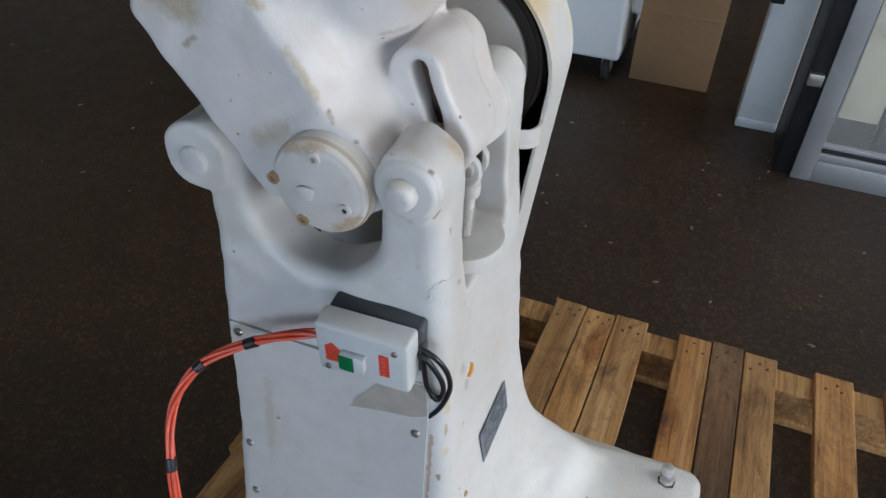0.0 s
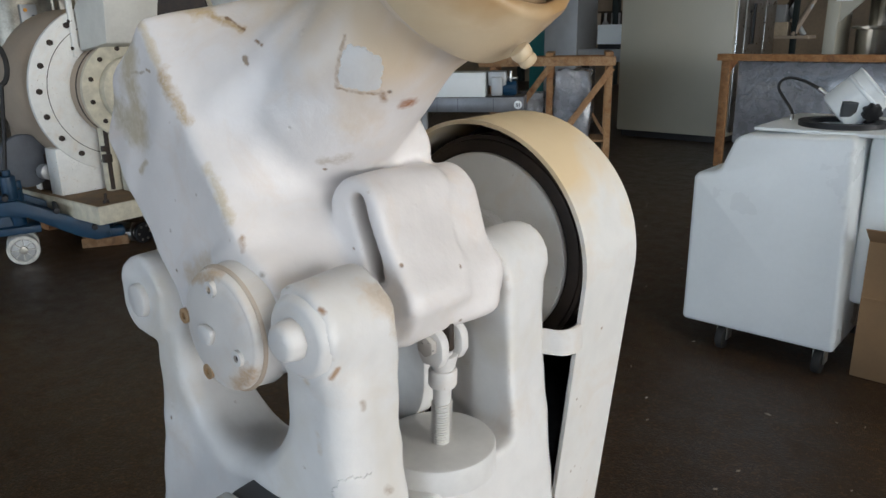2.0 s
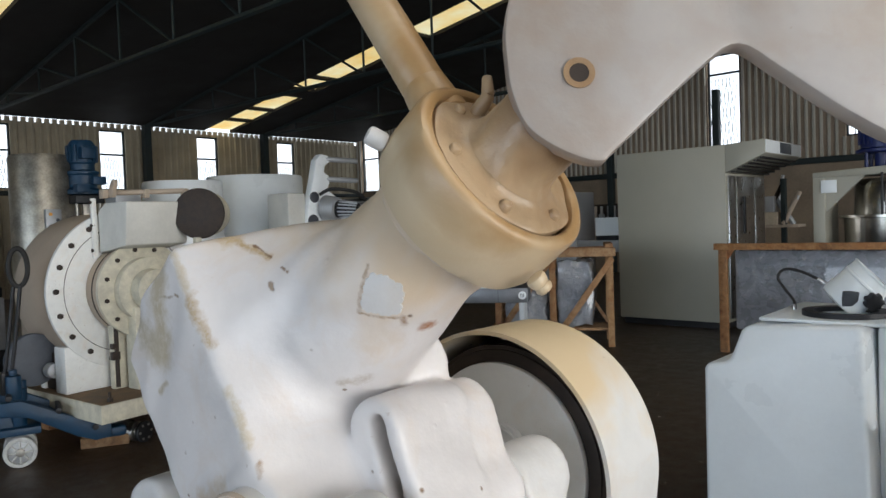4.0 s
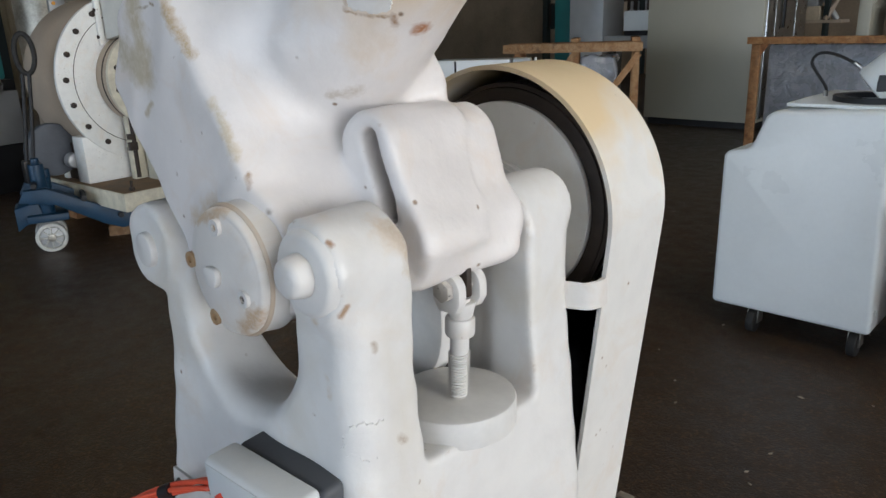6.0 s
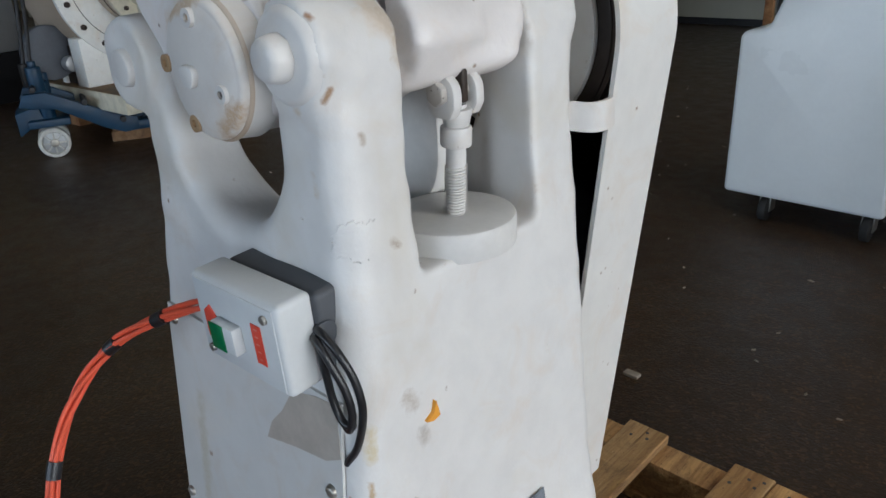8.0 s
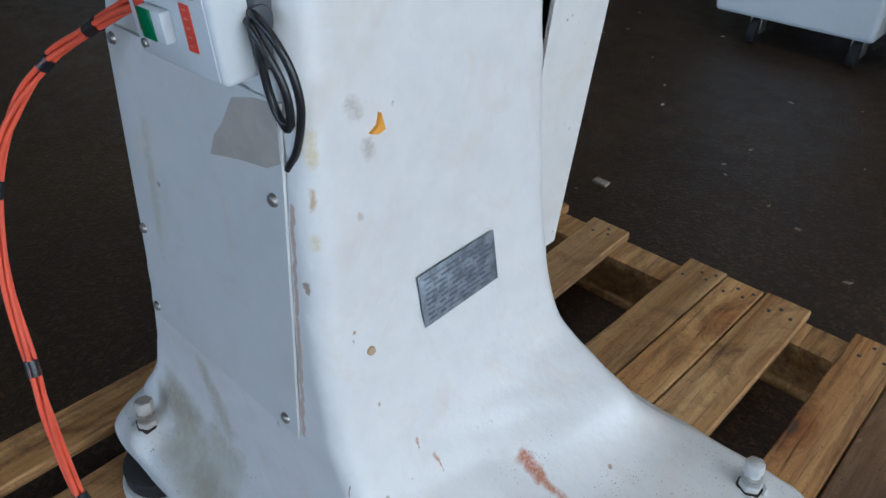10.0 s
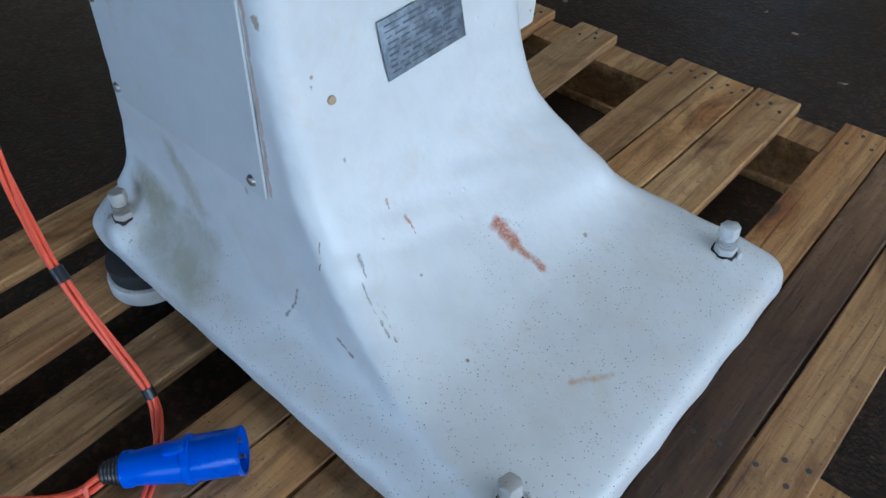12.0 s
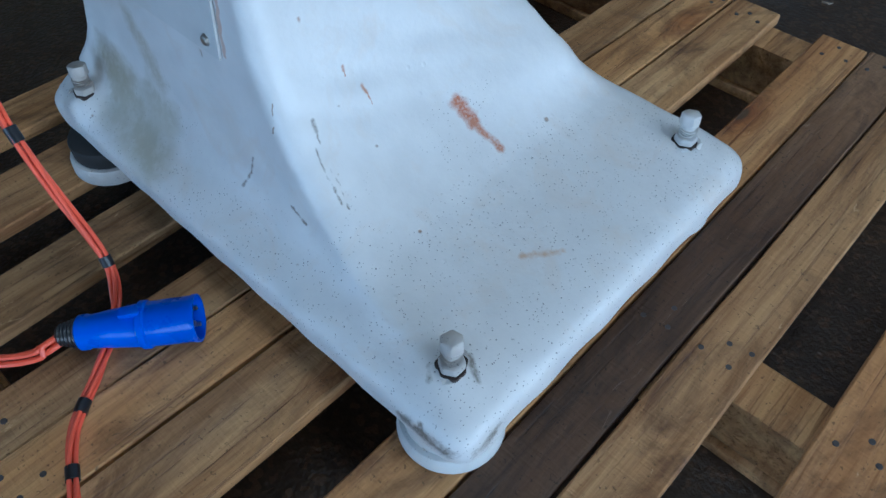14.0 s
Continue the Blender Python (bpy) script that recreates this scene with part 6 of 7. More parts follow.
for cx, cy in ((-0.70, 2.80), (-0.27, 2.80), (-0.72, 3.38), (-0.25, 3.38)):
    bm = BM()
    cyl(bm, (cx - 0.016, cy - 0.03, 0.056), (cx + 0.020, cy - 0.03, 0.056), 0.056, seg=28, bev=0.006)
    wheel = part("caster", bm, M_RUBBER, cart, "black rubber caster")
    bm = BM()
    box(bm, (cx - 0.024, cy - 0.042, 0.045), (cx - 0.017, cy + 0.02, 0.120), 0.002)
    box(bm, (cx + 0.021, cy - 0.042, 0.045), (cx + 0.028, cy + 0.02, 0.120), 0.002)
    box(bm, (cx - 0.03, cy - 0.02, 0.108), (cx + 0.034, cy + 0.04, 0.12), 0.002)
    part("caster_fork", bm, M_ZINC, wheel)

hub = thing("bowl_head", (-0.30, 3.2, 1.06), "pale grey tilted drum head with a black hand knob", "machine head")
T_HUB = Matrix.Translation((-0.345, 3.17, 1.165)) @ Vector((0.72, 0.16, 0.68)).to_track_quat("Z", "Y").to_matrix().to_4x4()
part("drum", turned([(0.066, -0.105), (0.096, -0.098), (0.101, -0.085), (0.101, 0.03), (0.105, 0.034), (0.105, 0.044), (0.101, 0.047), (0.101, 0.082), (0.104, 0.084), (0.104, 0.092), (0.090, 0.092), (0.088, -0.02), (0.001, -0.02)], T_HUB, 48), M_ENAMEL, hub, "pale grey enamel drum")
bm = BM()
cyl(bm, T_HUB @ Vector((0, 0, -0.018)), T_HUB @ Vector((0, 0, 0.012)), 0.086, 0.080, seg=40)
part("inside", bm, M_DGREY, hub, "dark inside of the drum")
side_at = Vector((0.52, -0.78, -0.34)).normalized()
side_at = (side_at - T_HUB.col[2].to_3d() * side_at.dot(T_HUB.col[2].to_3d())).normalized()
T_SIDE = Matrix.Translation(T_HUB.translation + side_at * 0.096 - T_HUB.col[2].to_3d() * 0.012) @ side_at.to_track_quat("Z", "Y").to_matrix().to_4x4()
bm = BM()
prism(bm, [((0.038 + 0.004 * math.cos(7 * a)) * math.cos(a) + 0.035, (0.038 + 0.004 * math.cos(7 * a)) * math.sin(a)) for a in (2 * math.pi * k / 56 for k in range(56))], "z", 0.0, 0.035, 0.004, T_SIDE)
part("hand_knob", bm, M_BLACKM, hub, "black lobed hand knob")
bm = BM()
box(bm, (-0.085, -0.030, -0.02), (-0.022, 0.038, 0.004), 0.003, T_SIDE)
part("window_plate", bm, M_DGREY, hub, "dark square window")
bm = BM()
cyl(bm, (-0.36, 3.20, 1.06), (-0.36, 3.19, 1.12), 0.05, 0.07, seg=24)
part("stand", bm, M_ENAMEL, hub)
bm = BM()
tube(bm, smooth_line([(-0.60, 3.13, 1.058), (-0.612, 3.15, 1.10), (-0.655, 3.15, 1.16), (-0.682, 3.15, 1.205), (-0.668, 3.15, 1.240), (-0.630, 3.15, 1.252), (-0.57, 3.15, 1.238), (-0.50, 3.15, 1.205)], 10), 0.0065, 10)
part("hose", bm, M_RUBBER, hub, "black rubber hose")
bm = BM()
cyl(bm, (-0.505, 3.15, 1.208), (-0.455, 3.15, 1.172), 0.010, 0.008, seg=12, bev=0.002)
part("hose_end", bm, M_STEEL, hub, "bright crimped hose end")
bm = BM()
cyl(bm, (-0.604, 3.13, 1.058), (-0.608, 3.135, 1.085), 0.009, seg=12, bev=0.002)
part("hose_end", bm, M_STEEL, hub, "bright crimped hose end")
bm = BM()
tube(bm, smooth_line([(-0.46, 3.15, 1.176), (-0.42, 3.13, 1.13), (-0.375, 3.11, 1.075)], 6), 0.009, 10)
part("hose", bm, M_RUBBER, hub, "black rubber hose")

# ---- carton, white panel and glazed frame beside it ----
box_thing = thing("carton", (0.05, 3.0, 0), "brown corrugated cardboard box with worn edges", "box")
bm = BM()
box(bm, (-0.152, 2.825, 0.0), (0.245, 3.2, 0.62), 0.006)
part("carton_body", bm, M_CARD, box_thing)
bm = BM()
box(bm, (-0.15, 2.8185, 0.36), (0.243, 2.824, 0.372), 0.001)
part("crease", bm, M_CARD, box_thing)
for z in (0.62,):
    bm = BM()
    box(bm, (-0.15, 2.70, z), (0.243, 2.83, z + 0.005), 0.001, pose(0, 2.82, z, -35) @ pose(0, -2.82, -z))
    part("flap", bm, M_CARD, box_thing)

fridge = thing("white_panel_unit", (0.50, 2.65, 0), "pale blue-white enamel panel standing on the floor", "panel")
bm = BM()
box(bm, (0.405, 2.54, 0.03), (0.590, 2.72, 1.85), 0.015)
part("panel_body", bm, M_ENAMEL, fridge)
bm = BM()
box(bm, (0.405, 2.533, 0.0), (0.590, 2.72, 0.05), 0.012)
part("foot_strip", bm, M_ENAMEL, fridge)
bm = BM()
box(bm, (0.395, 2.50, 0.60), (0.452, 2.54, 0.635), 0.008)
part("latch", bm, M_BLACKM, fridge, "black latch")

glazed = thing("glazed_frame_unit", (1.05, 2.4, 0), "grey aluminium framed cabinet with dusty glass and plywood inside", "cabinet")


def bar_at(name, lo, hi, material=M_ALU, label="", bev=0.003):
    bm = BM()
    box(bm, lo, hi, bev)
    return part(name, bm, material, glazed, label)


bar_at("stile", (0.665, 2.18, 0), (0.745, 2.24, 1.95))
bar_at("stile", (1.50, 2.18, 0), (1.58, 2.24, 1.95))
bar_at("rail", (0.745, 2.18, 0), (1.50, 2.24, 0.10))
bar_at("rail", (0.745, 2.18, 1.87), (1.50, 2.24, 1.95))
bar_at("dark_post", (0.595, 2.20, 0), (0.662, 2.52, 1.95), M_BLACKM, "dark steel side post")
bar_at("track", (0.745, 2.185, 0.10), (1.50, 2.235, 0.135), M_ALU)
bar_at("track_groove", (0.745, 2.195, 0.135), (1.50, 2.205, 0.150), M_BLACKM)
bar_at("track", (0.745, 2.21, 0.135), (1.50, 2.235, 0.165), M_ALU)
bar_at("plywood_sheet", (0.80, 2.45, 0.18), (0.96, 2.47, 1.85), M_PLY, "worn plywood sheet behind the glass")
bar_at("inner_post", (0.965, 2.43, 0.10), (0.995, 2.47, 1.87), M_BLACKM)
bar_at("plywood_sheet", (1.02, 2.50, 0.15), (1.48, 2.52, 1.85), M_FILM, "film-wrapped sheet")
bm = BM()
box(bm, (0.745, 2.215, 0.165), (1.50, 2.220, 1.87))
pane = part("pane", bm, M_GLASS, glazed, "dusty glass pane")
pane.visible_shadow = False
bar_at("hinge", (0.600, 2.17, 0.42), (0.655, 2.20, 0.47), M_ZINC)

# ---- wrapped table behind ----
table = thing("crated_table", (-1.2, 7.8, 0), "orange timber crate round a film-wrapped steel table", "crate")
for lx in (-2.62, -0.2):
    for ly in (7.45, 8.45):
        bm = BM()
        box(bm, (lx, ly, 0), (lx + 0.09, ly + 0.05, 1.14), 0.004)
        part("leg", bm, M_CRATE, table)
bm = BM()
box(bm, (-2.66, 7.42, 1.13), (-0.1, 7.50, 1.20), 0.004)
part("top_rail", bm, M_CRATE, table)
bm = BM()
prism(bm, [(-2.62, 0.88), (-2.45, 1.13), (-2.62, 1.13)], "y", 7.46, 7.49)
part("corner_brace", bm, M_CRATE, table)
bm = BM()
box(bm, (-2.47, 7.53, 0.25), (-0.15, 8.4, 1.125), 0.03)
for v in bm.verts:
    v.co += 0.012 * Vector(noise.noise_vector(v.co * 5))
part("wrapped_body", bm, M_FILM, table, "grey steel under crumpled stretch film")

# ---- tall beige oven cabinet ----
oven = thing("oven_cabinet", (-3.87, 9.75, 0), "tall beige enamel oven cabinet with steel doors and a hood", "oven")
bm = BM()
box(bm, (-4.65, 9.0, 0.09), (-3.10, 10.5, 2.42), 0.01)
part("body", bm, M_BEIGE, oven)
bm = BM()
box(bm, (-4.60, 9.05, 0.0), (-3.15, 10.45, 0.09))
part("plinth", bm, M_BLACKM, oven)
for ya, yb in ((9.06, 9.30), (9.34, 10.0), (10.05, 10.44)):
    bm = BM()
    box(bm, (-3.10, ya, 0.14), (-3.075, yb, 2.02), 0.006)
    part("steel_door", bm, M_STEEL, oven, "brushed steel door")
bm = BM()
box(bm, (-3.06, 9.50, 1.25), (-3.03, 9.56, 1.75), 0.008)
part("door_handle", bm, M_BLACKM, oven)
bm = BM()
prism(bm, [(-3.10, 2.05), (-3.10, 2.42), (-2.60, 2.45), (-2.60, 2.27)], "y", 9.0, 10.5, 0.006)
hood = part("hood", bm, M_BEIGE, oven)
bm = BM()
box(bm, (-2.599, 9.02, 2.28), (-2.585, 10.48, 2.44), 0.002)
part("hood_front", bm, M_ENAMEL, hood, "pale hood front")
bm = BM()
box(bm, (-2.585, 9.55, 2.29), (-2.575, 10.0, 2.43), 0.002)
part("badge", bm, M_DGREY, hood, "dark badge")
for k in range(6):
    bm = BM()
    x = -3.04 + 0.072 * k
    z = 2.05 + 0.22 * (x + 3.10) / 0.50
    box(bm, (x, 9.05, z - 0.02), (x + 0.04, 10.45, z - 0.002))
    part("grille_slat", bm, M_BLACKM, hood)

# ---- planetary mixer on the far right ----
mixer = thing("planetary_mixer", (-1.6, 10.0, 0), "cream mixer with a blue motor over a steel bowl", "mixer")
M_DEEP = simple("deep_blue_motor", (0.006, 0.015, 0.10), 0.4, 0, 0.2, 6, 60, 0.1)
M_BOWL = simple("polished_bowl_steel", (0.46, 0.44, 0.40), 0.22, 1.0, 0.2, 3, 60, 0.05)
bm = BM()
box(bm, (-2.20, 9.55, 0), (-2.06, 10.2, 1.94), 0.01)
part("column", bm, M_BEIGE, mixer)
bm = BM()
prism(bm, [(-2.20, 1.94), (-0.6, 1.94), (-0.6, 2.08), (-2.20, 2.00)], "y", 9.55, 10.2, 0.006)
part("arm", bm, M_BEIGE, mixer)
bm = BM()
prism(bm, [(-2.06, 1.50), (-1.62, 1.94), (-2.06, 1.94)], "y", 9.6, 9.65)
part("gusset", bm, M_BEIGE, mixer)
bm = BM()
box(bm, (-2.10, 9.53, 1.74), (-1.92, 9.55, 1.90), 0.002)
part("data_plate", bm, M_ENAMEL, mixer, "white plate")
part("bowl", turned([(0.46, 0.55), (0.50, 0.7), (0.52, 1.41), (0.57, 1.42), (0.57, 1.45), (0.50, 1.45)], Matrix.Translation((-1.42, 10.0, 0)), 48), M_BOWL, mixer, "polished steel bowl")
part("bowl_cover", turned([(0.40, 1.45), (0.40, 1.80), (0.36, 1.88), (0.30, 1.90)], Matrix.Translation((-1.42, 10.0, 0)), 48), M_BOWL, mixer)
bm = BM()
cyl(bm, (-1.42, 9.50, 1.44), (-1.42, 9.50, 1.96), 0.015, seg=10)
part("rod", bm, M_BLACKM, mixer)
bm = BM()
for k in range(4):
    a = radians(45 + 90 * k)
    cyl(bm, (-1.48 + 0.19 * math.cos(a), 9.8 + 0.19 * math.sin(a), 2.03), (-1.48 + 0.19 * math.cos(a), 9.8 + 0.19 * math.sin(a), 2.22), 0.022, seg=10)
cyl(bm, (-1.48, 9.8, 2.03), (-1.48, 9.8, 2.22), 0.07, seg=20)
part("motor_stand", bm, M_DEEP, mixer, "blue posts under the motor")
motor = part("motor", turned([(0.27, 2.21), (0.28, 2.22), (0.28, 2.25), (0.22, 2.27), (0.23, 2.4), (0.23, 2.80), (0.17, 2.9)], Matrix.Translation((-1.48, 9.8, 0)), 32), M_DEEP, mixer, "deep blue gear motor")
for k in range(20):
    a = radians(18 * k)
    bm = BM()
    box(bm, (0.22, -0.006, 2.32), (0.25, 0.006, 2.78), 0, pose(-1.48, 9.8, 0, 0, 0, 18 * k))
    part("fin", bm, M_DEEP, motor)
bm = BM()
box(bm, (-1.95, 9.6, 0), (-0.7, 10.4, 0.5), 0.02)
part("foot", bm, M_BEIGE, mixer)

# ---- crate trestle with film-wrapped bundle ----
T_TRE = pose(-3.74, 7.17, 0, 0, 0, 31)
trestle = thing("timber_trestle", T_TRE, "raw timber trestle with diagonal braces", "trestle")


def at_trestle(name, lo, hi, bev=0.003, m=None):
    bm = BM()
    box(bm, lo, hi, bev, m)
    return part(name, bm, M_RAW, trestle, "", True)


def brace_at(name, p, q, y, half):
    """A flat brace between two places (x, z), 30 mm thick."""
    d = Vector((q[1] - p[1], p[0] - q[0])).normalized() * half
    bm = BM()
    prism(bm, [(p[0] - d.x, p[1] - d.y), (p[0] + d.x, p[1] + d.y), (q[0] + d.x, q[1] + d.y), (q[0] - d.x, q[1] - d.y)], "y", y - 0.03, y, 0.002)
    part(name, bm, M_RAW, trestle, "", True)


for ly in (0.0, 0.55):
    for lx in (-0.085, -0.76, -1.42):
        at_trestle("post", (lx, ly, 0), (lx + 0.075, ly + 0.05, 1.08))
    at_trestle("rail", (-1.55, ly - 0.035, 1.075), (0.02, ly - 0.002, 1.175))
for lx in (-0.10, -0.775):
    at_trestle("cross_piece", (lx, -0.02, 1.18), (lx + 0.09, 0.62, 1.225))
    at_trestle("foot_rail", (lx + 0.02, 0.05, 0.10), (lx + 0.06, 0.55, 0.18))
brace_at("brace", (-0.02, 1.05), (-0.66, 0.16), -0.002, 0.036)
brace_at("brace", (-0.70, 1.10), (-1.36, 0.20), -0.002, 0.036)
brace_at("brace", (-0.55, 1.00), (-0.04, 0.18), 0.58, 0.020)
at_trestle("shelf", (-1.5, 0.06, 0.19), (-0.02, 0.54, 0.22))


def crumpled(name, lo, hi, parent, label, seed, amount=0.05, m=None):
    """A bundle pulled tight in film: dented faces and gathered folds."""
    bm = BM()
    box(bm, lo, hi, 0.02)
    bmesh.ops.subdivide_edges(bm, edges=bm.edges[:], cuts=5, use_grid_fill=True)
    for v in bm.verts:
        n1 = Vector(noise.noise_vector(v.co * 5 + Vector((seed, 0, 0))))
        n2 = Vector(noise.noise_vector(v.co * 16 + Vector((0, seed, 0))))
        v.co += amount * n1 + amount * 0.45 * n2
    return part(name, bm, M_FILM, parent, label, True)


bundle = thing("wrapped_bundle", T_TRE @ pose(-0.45, 0.25, 0.22), "bundle of parts in shiny clear stretch film", "bundle")
crumpled("film_wrap", (-0.22, -0.16, 0.01), (0.20, 0.16, 0.80), bundle, "", 3.0)
low_bundle = thing("wrapped_bundle", T_TRE @ pose(-1.05, 0.25, 0.22), "low bundle of grey parts in clear stretch film", "bundle")
crumpled("film_wrap", (-0.24, -0.18, 0.01), (0.26, 0.18, 0.55), low_bundle, "", 8.0)

T_CON = pose(-4.16, 6.0, 0, 0, 0, 31)
conveyor = thing("steel_conveyor", T_CON, "grey steel conveyor bed with a white cover and blue motor", "conveyor")
M_GSTEEL = simple("grey_sheet_steel", (0.20, 0.205, 0.22), 0.4, 0.6, 0.2, 6, 60, 0.1)


def at_con(name, lo, hi, material, label="", bev=0.008):
    bm = BM()
    box(bm, lo, hi, bev)
    return part(name, bm, material, conveyor, label, True)


bed = at_con("bed", (-1.25, 0, 0.63), (0, 0.45, 0.79), M_GSTEEL, "grey steel bed")
for x in (-1.15, -0.06):
    bm = BM()
    cyl(bm, (x, -0.006, 0.71), (x, 0.01, 0.71), 0.045, seg=28, bev=0.002)
    part("end_disc", bm, M_ENAMEL, bed, "white disc on the bed end", True)
    bm = BM()
    for k in (-1, 0, 1):
        box(bm, (x - 0.006 + 0.016 * k, -0.0085, 0.69), (x + 0.002 + 0.016 * k, -0.006, 0.73), 0)
    part("print_bar", bm, M_INK, bed, "", True)
for x in (-0.95, -0.72, -0.33):
    at_con("bed_seam", (x, -0.004, 0.64), (x + 0.006, 0.0, 0.78), M_DGREY, "", 0)
at_con("white_cover", (-1.22, 0.03, 0.79), (-0.42, 0.40, 1.05), M_ENAMEL, "cream white cover")
at_con("strap", (-1.02, 0.024, 0.66), (-1.0, 0.029, 1.04), M_BLACKM, "", 0)
at_con("gearbox", (-0.36, 0.06, 0.80), (-0.24, 0.30, 1.00), M_ALU, "", 0.012)
at_con("gear_flange", (-0.40, 0.10, 0.90), (-0.20, 0.26, 1.06), M_ALU, "", 0.02)
bm = BM()
cyl(bm, (-0.24, 0.18, 0.875), (-0.09, 0.18, 0.875), 0.075, seg=28, bev=0.01)
for k in range(14):
    a = 2 * math.pi * k / 14
    cyl(bm, (-0.22, 0.18 + 0.076 * math.cos(a), 0.875 + 0.076 * math.sin(a)), (-0.11, 0.18 + 0.076 * math.cos(a), 0.875 + 0.076 * math.sin(a)), 0.006, seg=5)
part("motor", bm, M_BLUE, conveyor, "finned blue electric motor", True)
bm = BM()
cyl(bm, (-0.20, 0.18, 0.98), (-0.08, 0.16, 0.98), 0.020, seg=14, bev=0.003)
cyl(bm, (-0.155, 0.15, 0.93), (-0.155, 0.15, 1.06), 0.016, seg=14, bev=0.003)
part("shaft", bm, M_STEEL, conveyor, "bright steel shaft", True)
for lx in (-1.2, -0.10):
    for ly in (0.02, 0.37):
        at_con("leg", (lx, ly, 0), (lx + 0.06, ly + 0.06, 0.63), M_ALU, "", 0.003)

bench = thing("instrument_stand", (-5.5, 9.7, 0), "grey steel stand carrying a white instrument", "stand")
for lo, hi, m_, nm in (((-6.25, 9.5, 0), (-5.66, 10.1, 1.95), M_ALU, "cabinet_body"), ((-6.6, 9.6, 0), (-6.26, 10.1, 1.9), M_TEAL, "teal_side"), ((-5.64, 9.5, 1.0), (-4.70, 10.1, 1.18), M_ALU, "shelf"), ((-5.34, 9.55, 1.25), (-4.85, 9.95, 1.53), M_ENAMEL, "instrument"), ((-5.6, 9.55, 0), (-5.5, 9.65, 1.0), M_BLACKM, "leg"), ((-4.85, 9.55, 0), (-4.75, 9.65, 1.0), M_BLACKM, "leg"), ((-5.36, 9.6, 1.18), (-4.83, 9.9, 1.25), M_BLACKM, "base")):
    bm = BM()
    box(bm, lo, hi, 0.01)
    part(nm, bm, m_, bench)

# ---- drum machine on its yellow skid ----
TD = pose(-5.04, 1.966, 0, 0, 0, 4.35)
drum = thing("drum_mill", TD, "dusty beige drum machine with bolted white flange on a cream skid", "mill")
M_CHIP = cast_paint("chipped_white_machine_paint", (0.82, 0.82, 0.79), 0.62, (0.55, 0.48, 0.38), (), 0.4, 0.52, pins=0.5)
M_DECK = simple("rusty_brown_deck", (0.20, 0.13, 0.07), 0.8, 0, 0.35, 8, 50, 0.3)


def at_drum(name, bm, material, label=""):
    return part(name, bm, material, drum, label, True)


def drum_box(name, lo, hi, material, label="", bev=0.008):
    bm = BM()
    box(bm, lo, hi, bev)
    return at_drum(name, bm, material, label)


DZ = 1.122
bm = BM()
cyl(bm, (-0.52, 0, DZ), (0.0, 0, DZ), 0.575, seg=72, bev=0.012)
at_drum("drum_shell", bm, M_DRUM)
bm = BM()
cyl(bm, (0.0, 0, DZ), (0.034, 0, DZ), 0.590, seg=72, bev=0.005)
flange = at_drum("white_flange", bm, M_CHIP, "white flange with bolt circle")
for k in range(19):
    a = -0.535 + 2 * math.pi * k / 19
    cy, cz = 0.528 * math.cos(a), DZ + 0.528 * math.sin(a)
    bm = BM()
    hexagon(bm, (0.032, cy, cz), (0.054, cy, cz), 0.021, 0.003)
    cyl(bm, (0.050, cy, cz), (0.064, cy, cz), 0.012, seg=10, bev=0.002)
    part("bolt", bm, M_GREASE, flange, "", True)
bm = BM()
lying_at = Matrix.Translation((0, 0, DZ)) @ pose(0, 0, 0, 0, 90)
ring(bm, lying_at, 0.468, 0.472, 0.033, 0.0365, 72)
bmesh.ops.recalc_face_normals(bm, faces=bm.faces)
part("groove", bm, M_GREASE, flange, "dark joint line", True)
bm = BM()
cyl(bm, (0.034, 0.02, DZ), (0.205, 0.02, DZ), 0.335, seg=64, bev=0.005)
at_drum("bearing_housing", bm, M_DRUM)
bm = BM()
cyl(bm, (0.205, 0.02, DZ), (0.24, 0.02, DZ), 0.352, seg=64, bev=0.005)
cyl(bm, (0.24, 0.02, DZ), (0.31, 0.02, DZ), 0.235, seg=64, bev=0.005)
cyl(bm, (0.31, 0.02, DZ), (0.42, 0.02, DZ), 0.15, seg=48, bev=0.005)
bearing = at_drum("bearing_flange", bm, M_SKID, "chipped cream bearing flange")
for k in range(12):
    a = radians(30 * k + 12)
    bm = BM()
    hexagon(bm, (0.238, 0.02 + 0.298 * math.cos(a), DZ + 0.298 * math.sin(a)), (0.255, 0.02 + 0.298 * math.cos(a), DZ + 0.298 * math.sin(a)), 0.017, 0.002)
    part("bolt", bm, M_GREASE, bearing, "", True)
for x, r in ((0.118, 0.338), (0.196, 0.345)):
    bm = BM()
    ring(bm, lying_at @ pose(0, 0.02, x), r - 0.01, r, 0, 0.012, 64)
    bmesh.ops.recalc_face_normals(bm, faces=bm.faces)
    part("seal_ring", bm, M_GREASE, bearing, "dark greasy seal line", True)
# hopper: sloping box with a hinged lid, and the round blanking cover on its end
bm = BM()
prism(bm, [(0.06, 1.40), (0.06, 1.70), (0.16, 1.76), (0.46, 1.76), (0.42, 1.45)], "y", -0.21, 0.28, 0.012)
at_drum("inlet_box", bm, M_BOX, "pale grey sheet hopper")
drum_box("inlet_flange", (0.035, -0.255, 1.36), (0.062, -0.215, 1.80), M_CHIP, "bolted hopper flange")
for z in (1.42, 1.60, 1.77):
    bm = BM()
    hexagon(bm, (0.05, -0.262, z), (0.05, -0.25, z), 0.014)
    at_drum("flange_bolt", bm, M_GREASE)
bm = BM()
cyl(bm, (0.10, -0.20, 1.835), (0.36, 0.34, 1.845), 0.020, seg=14, bev=0.003)
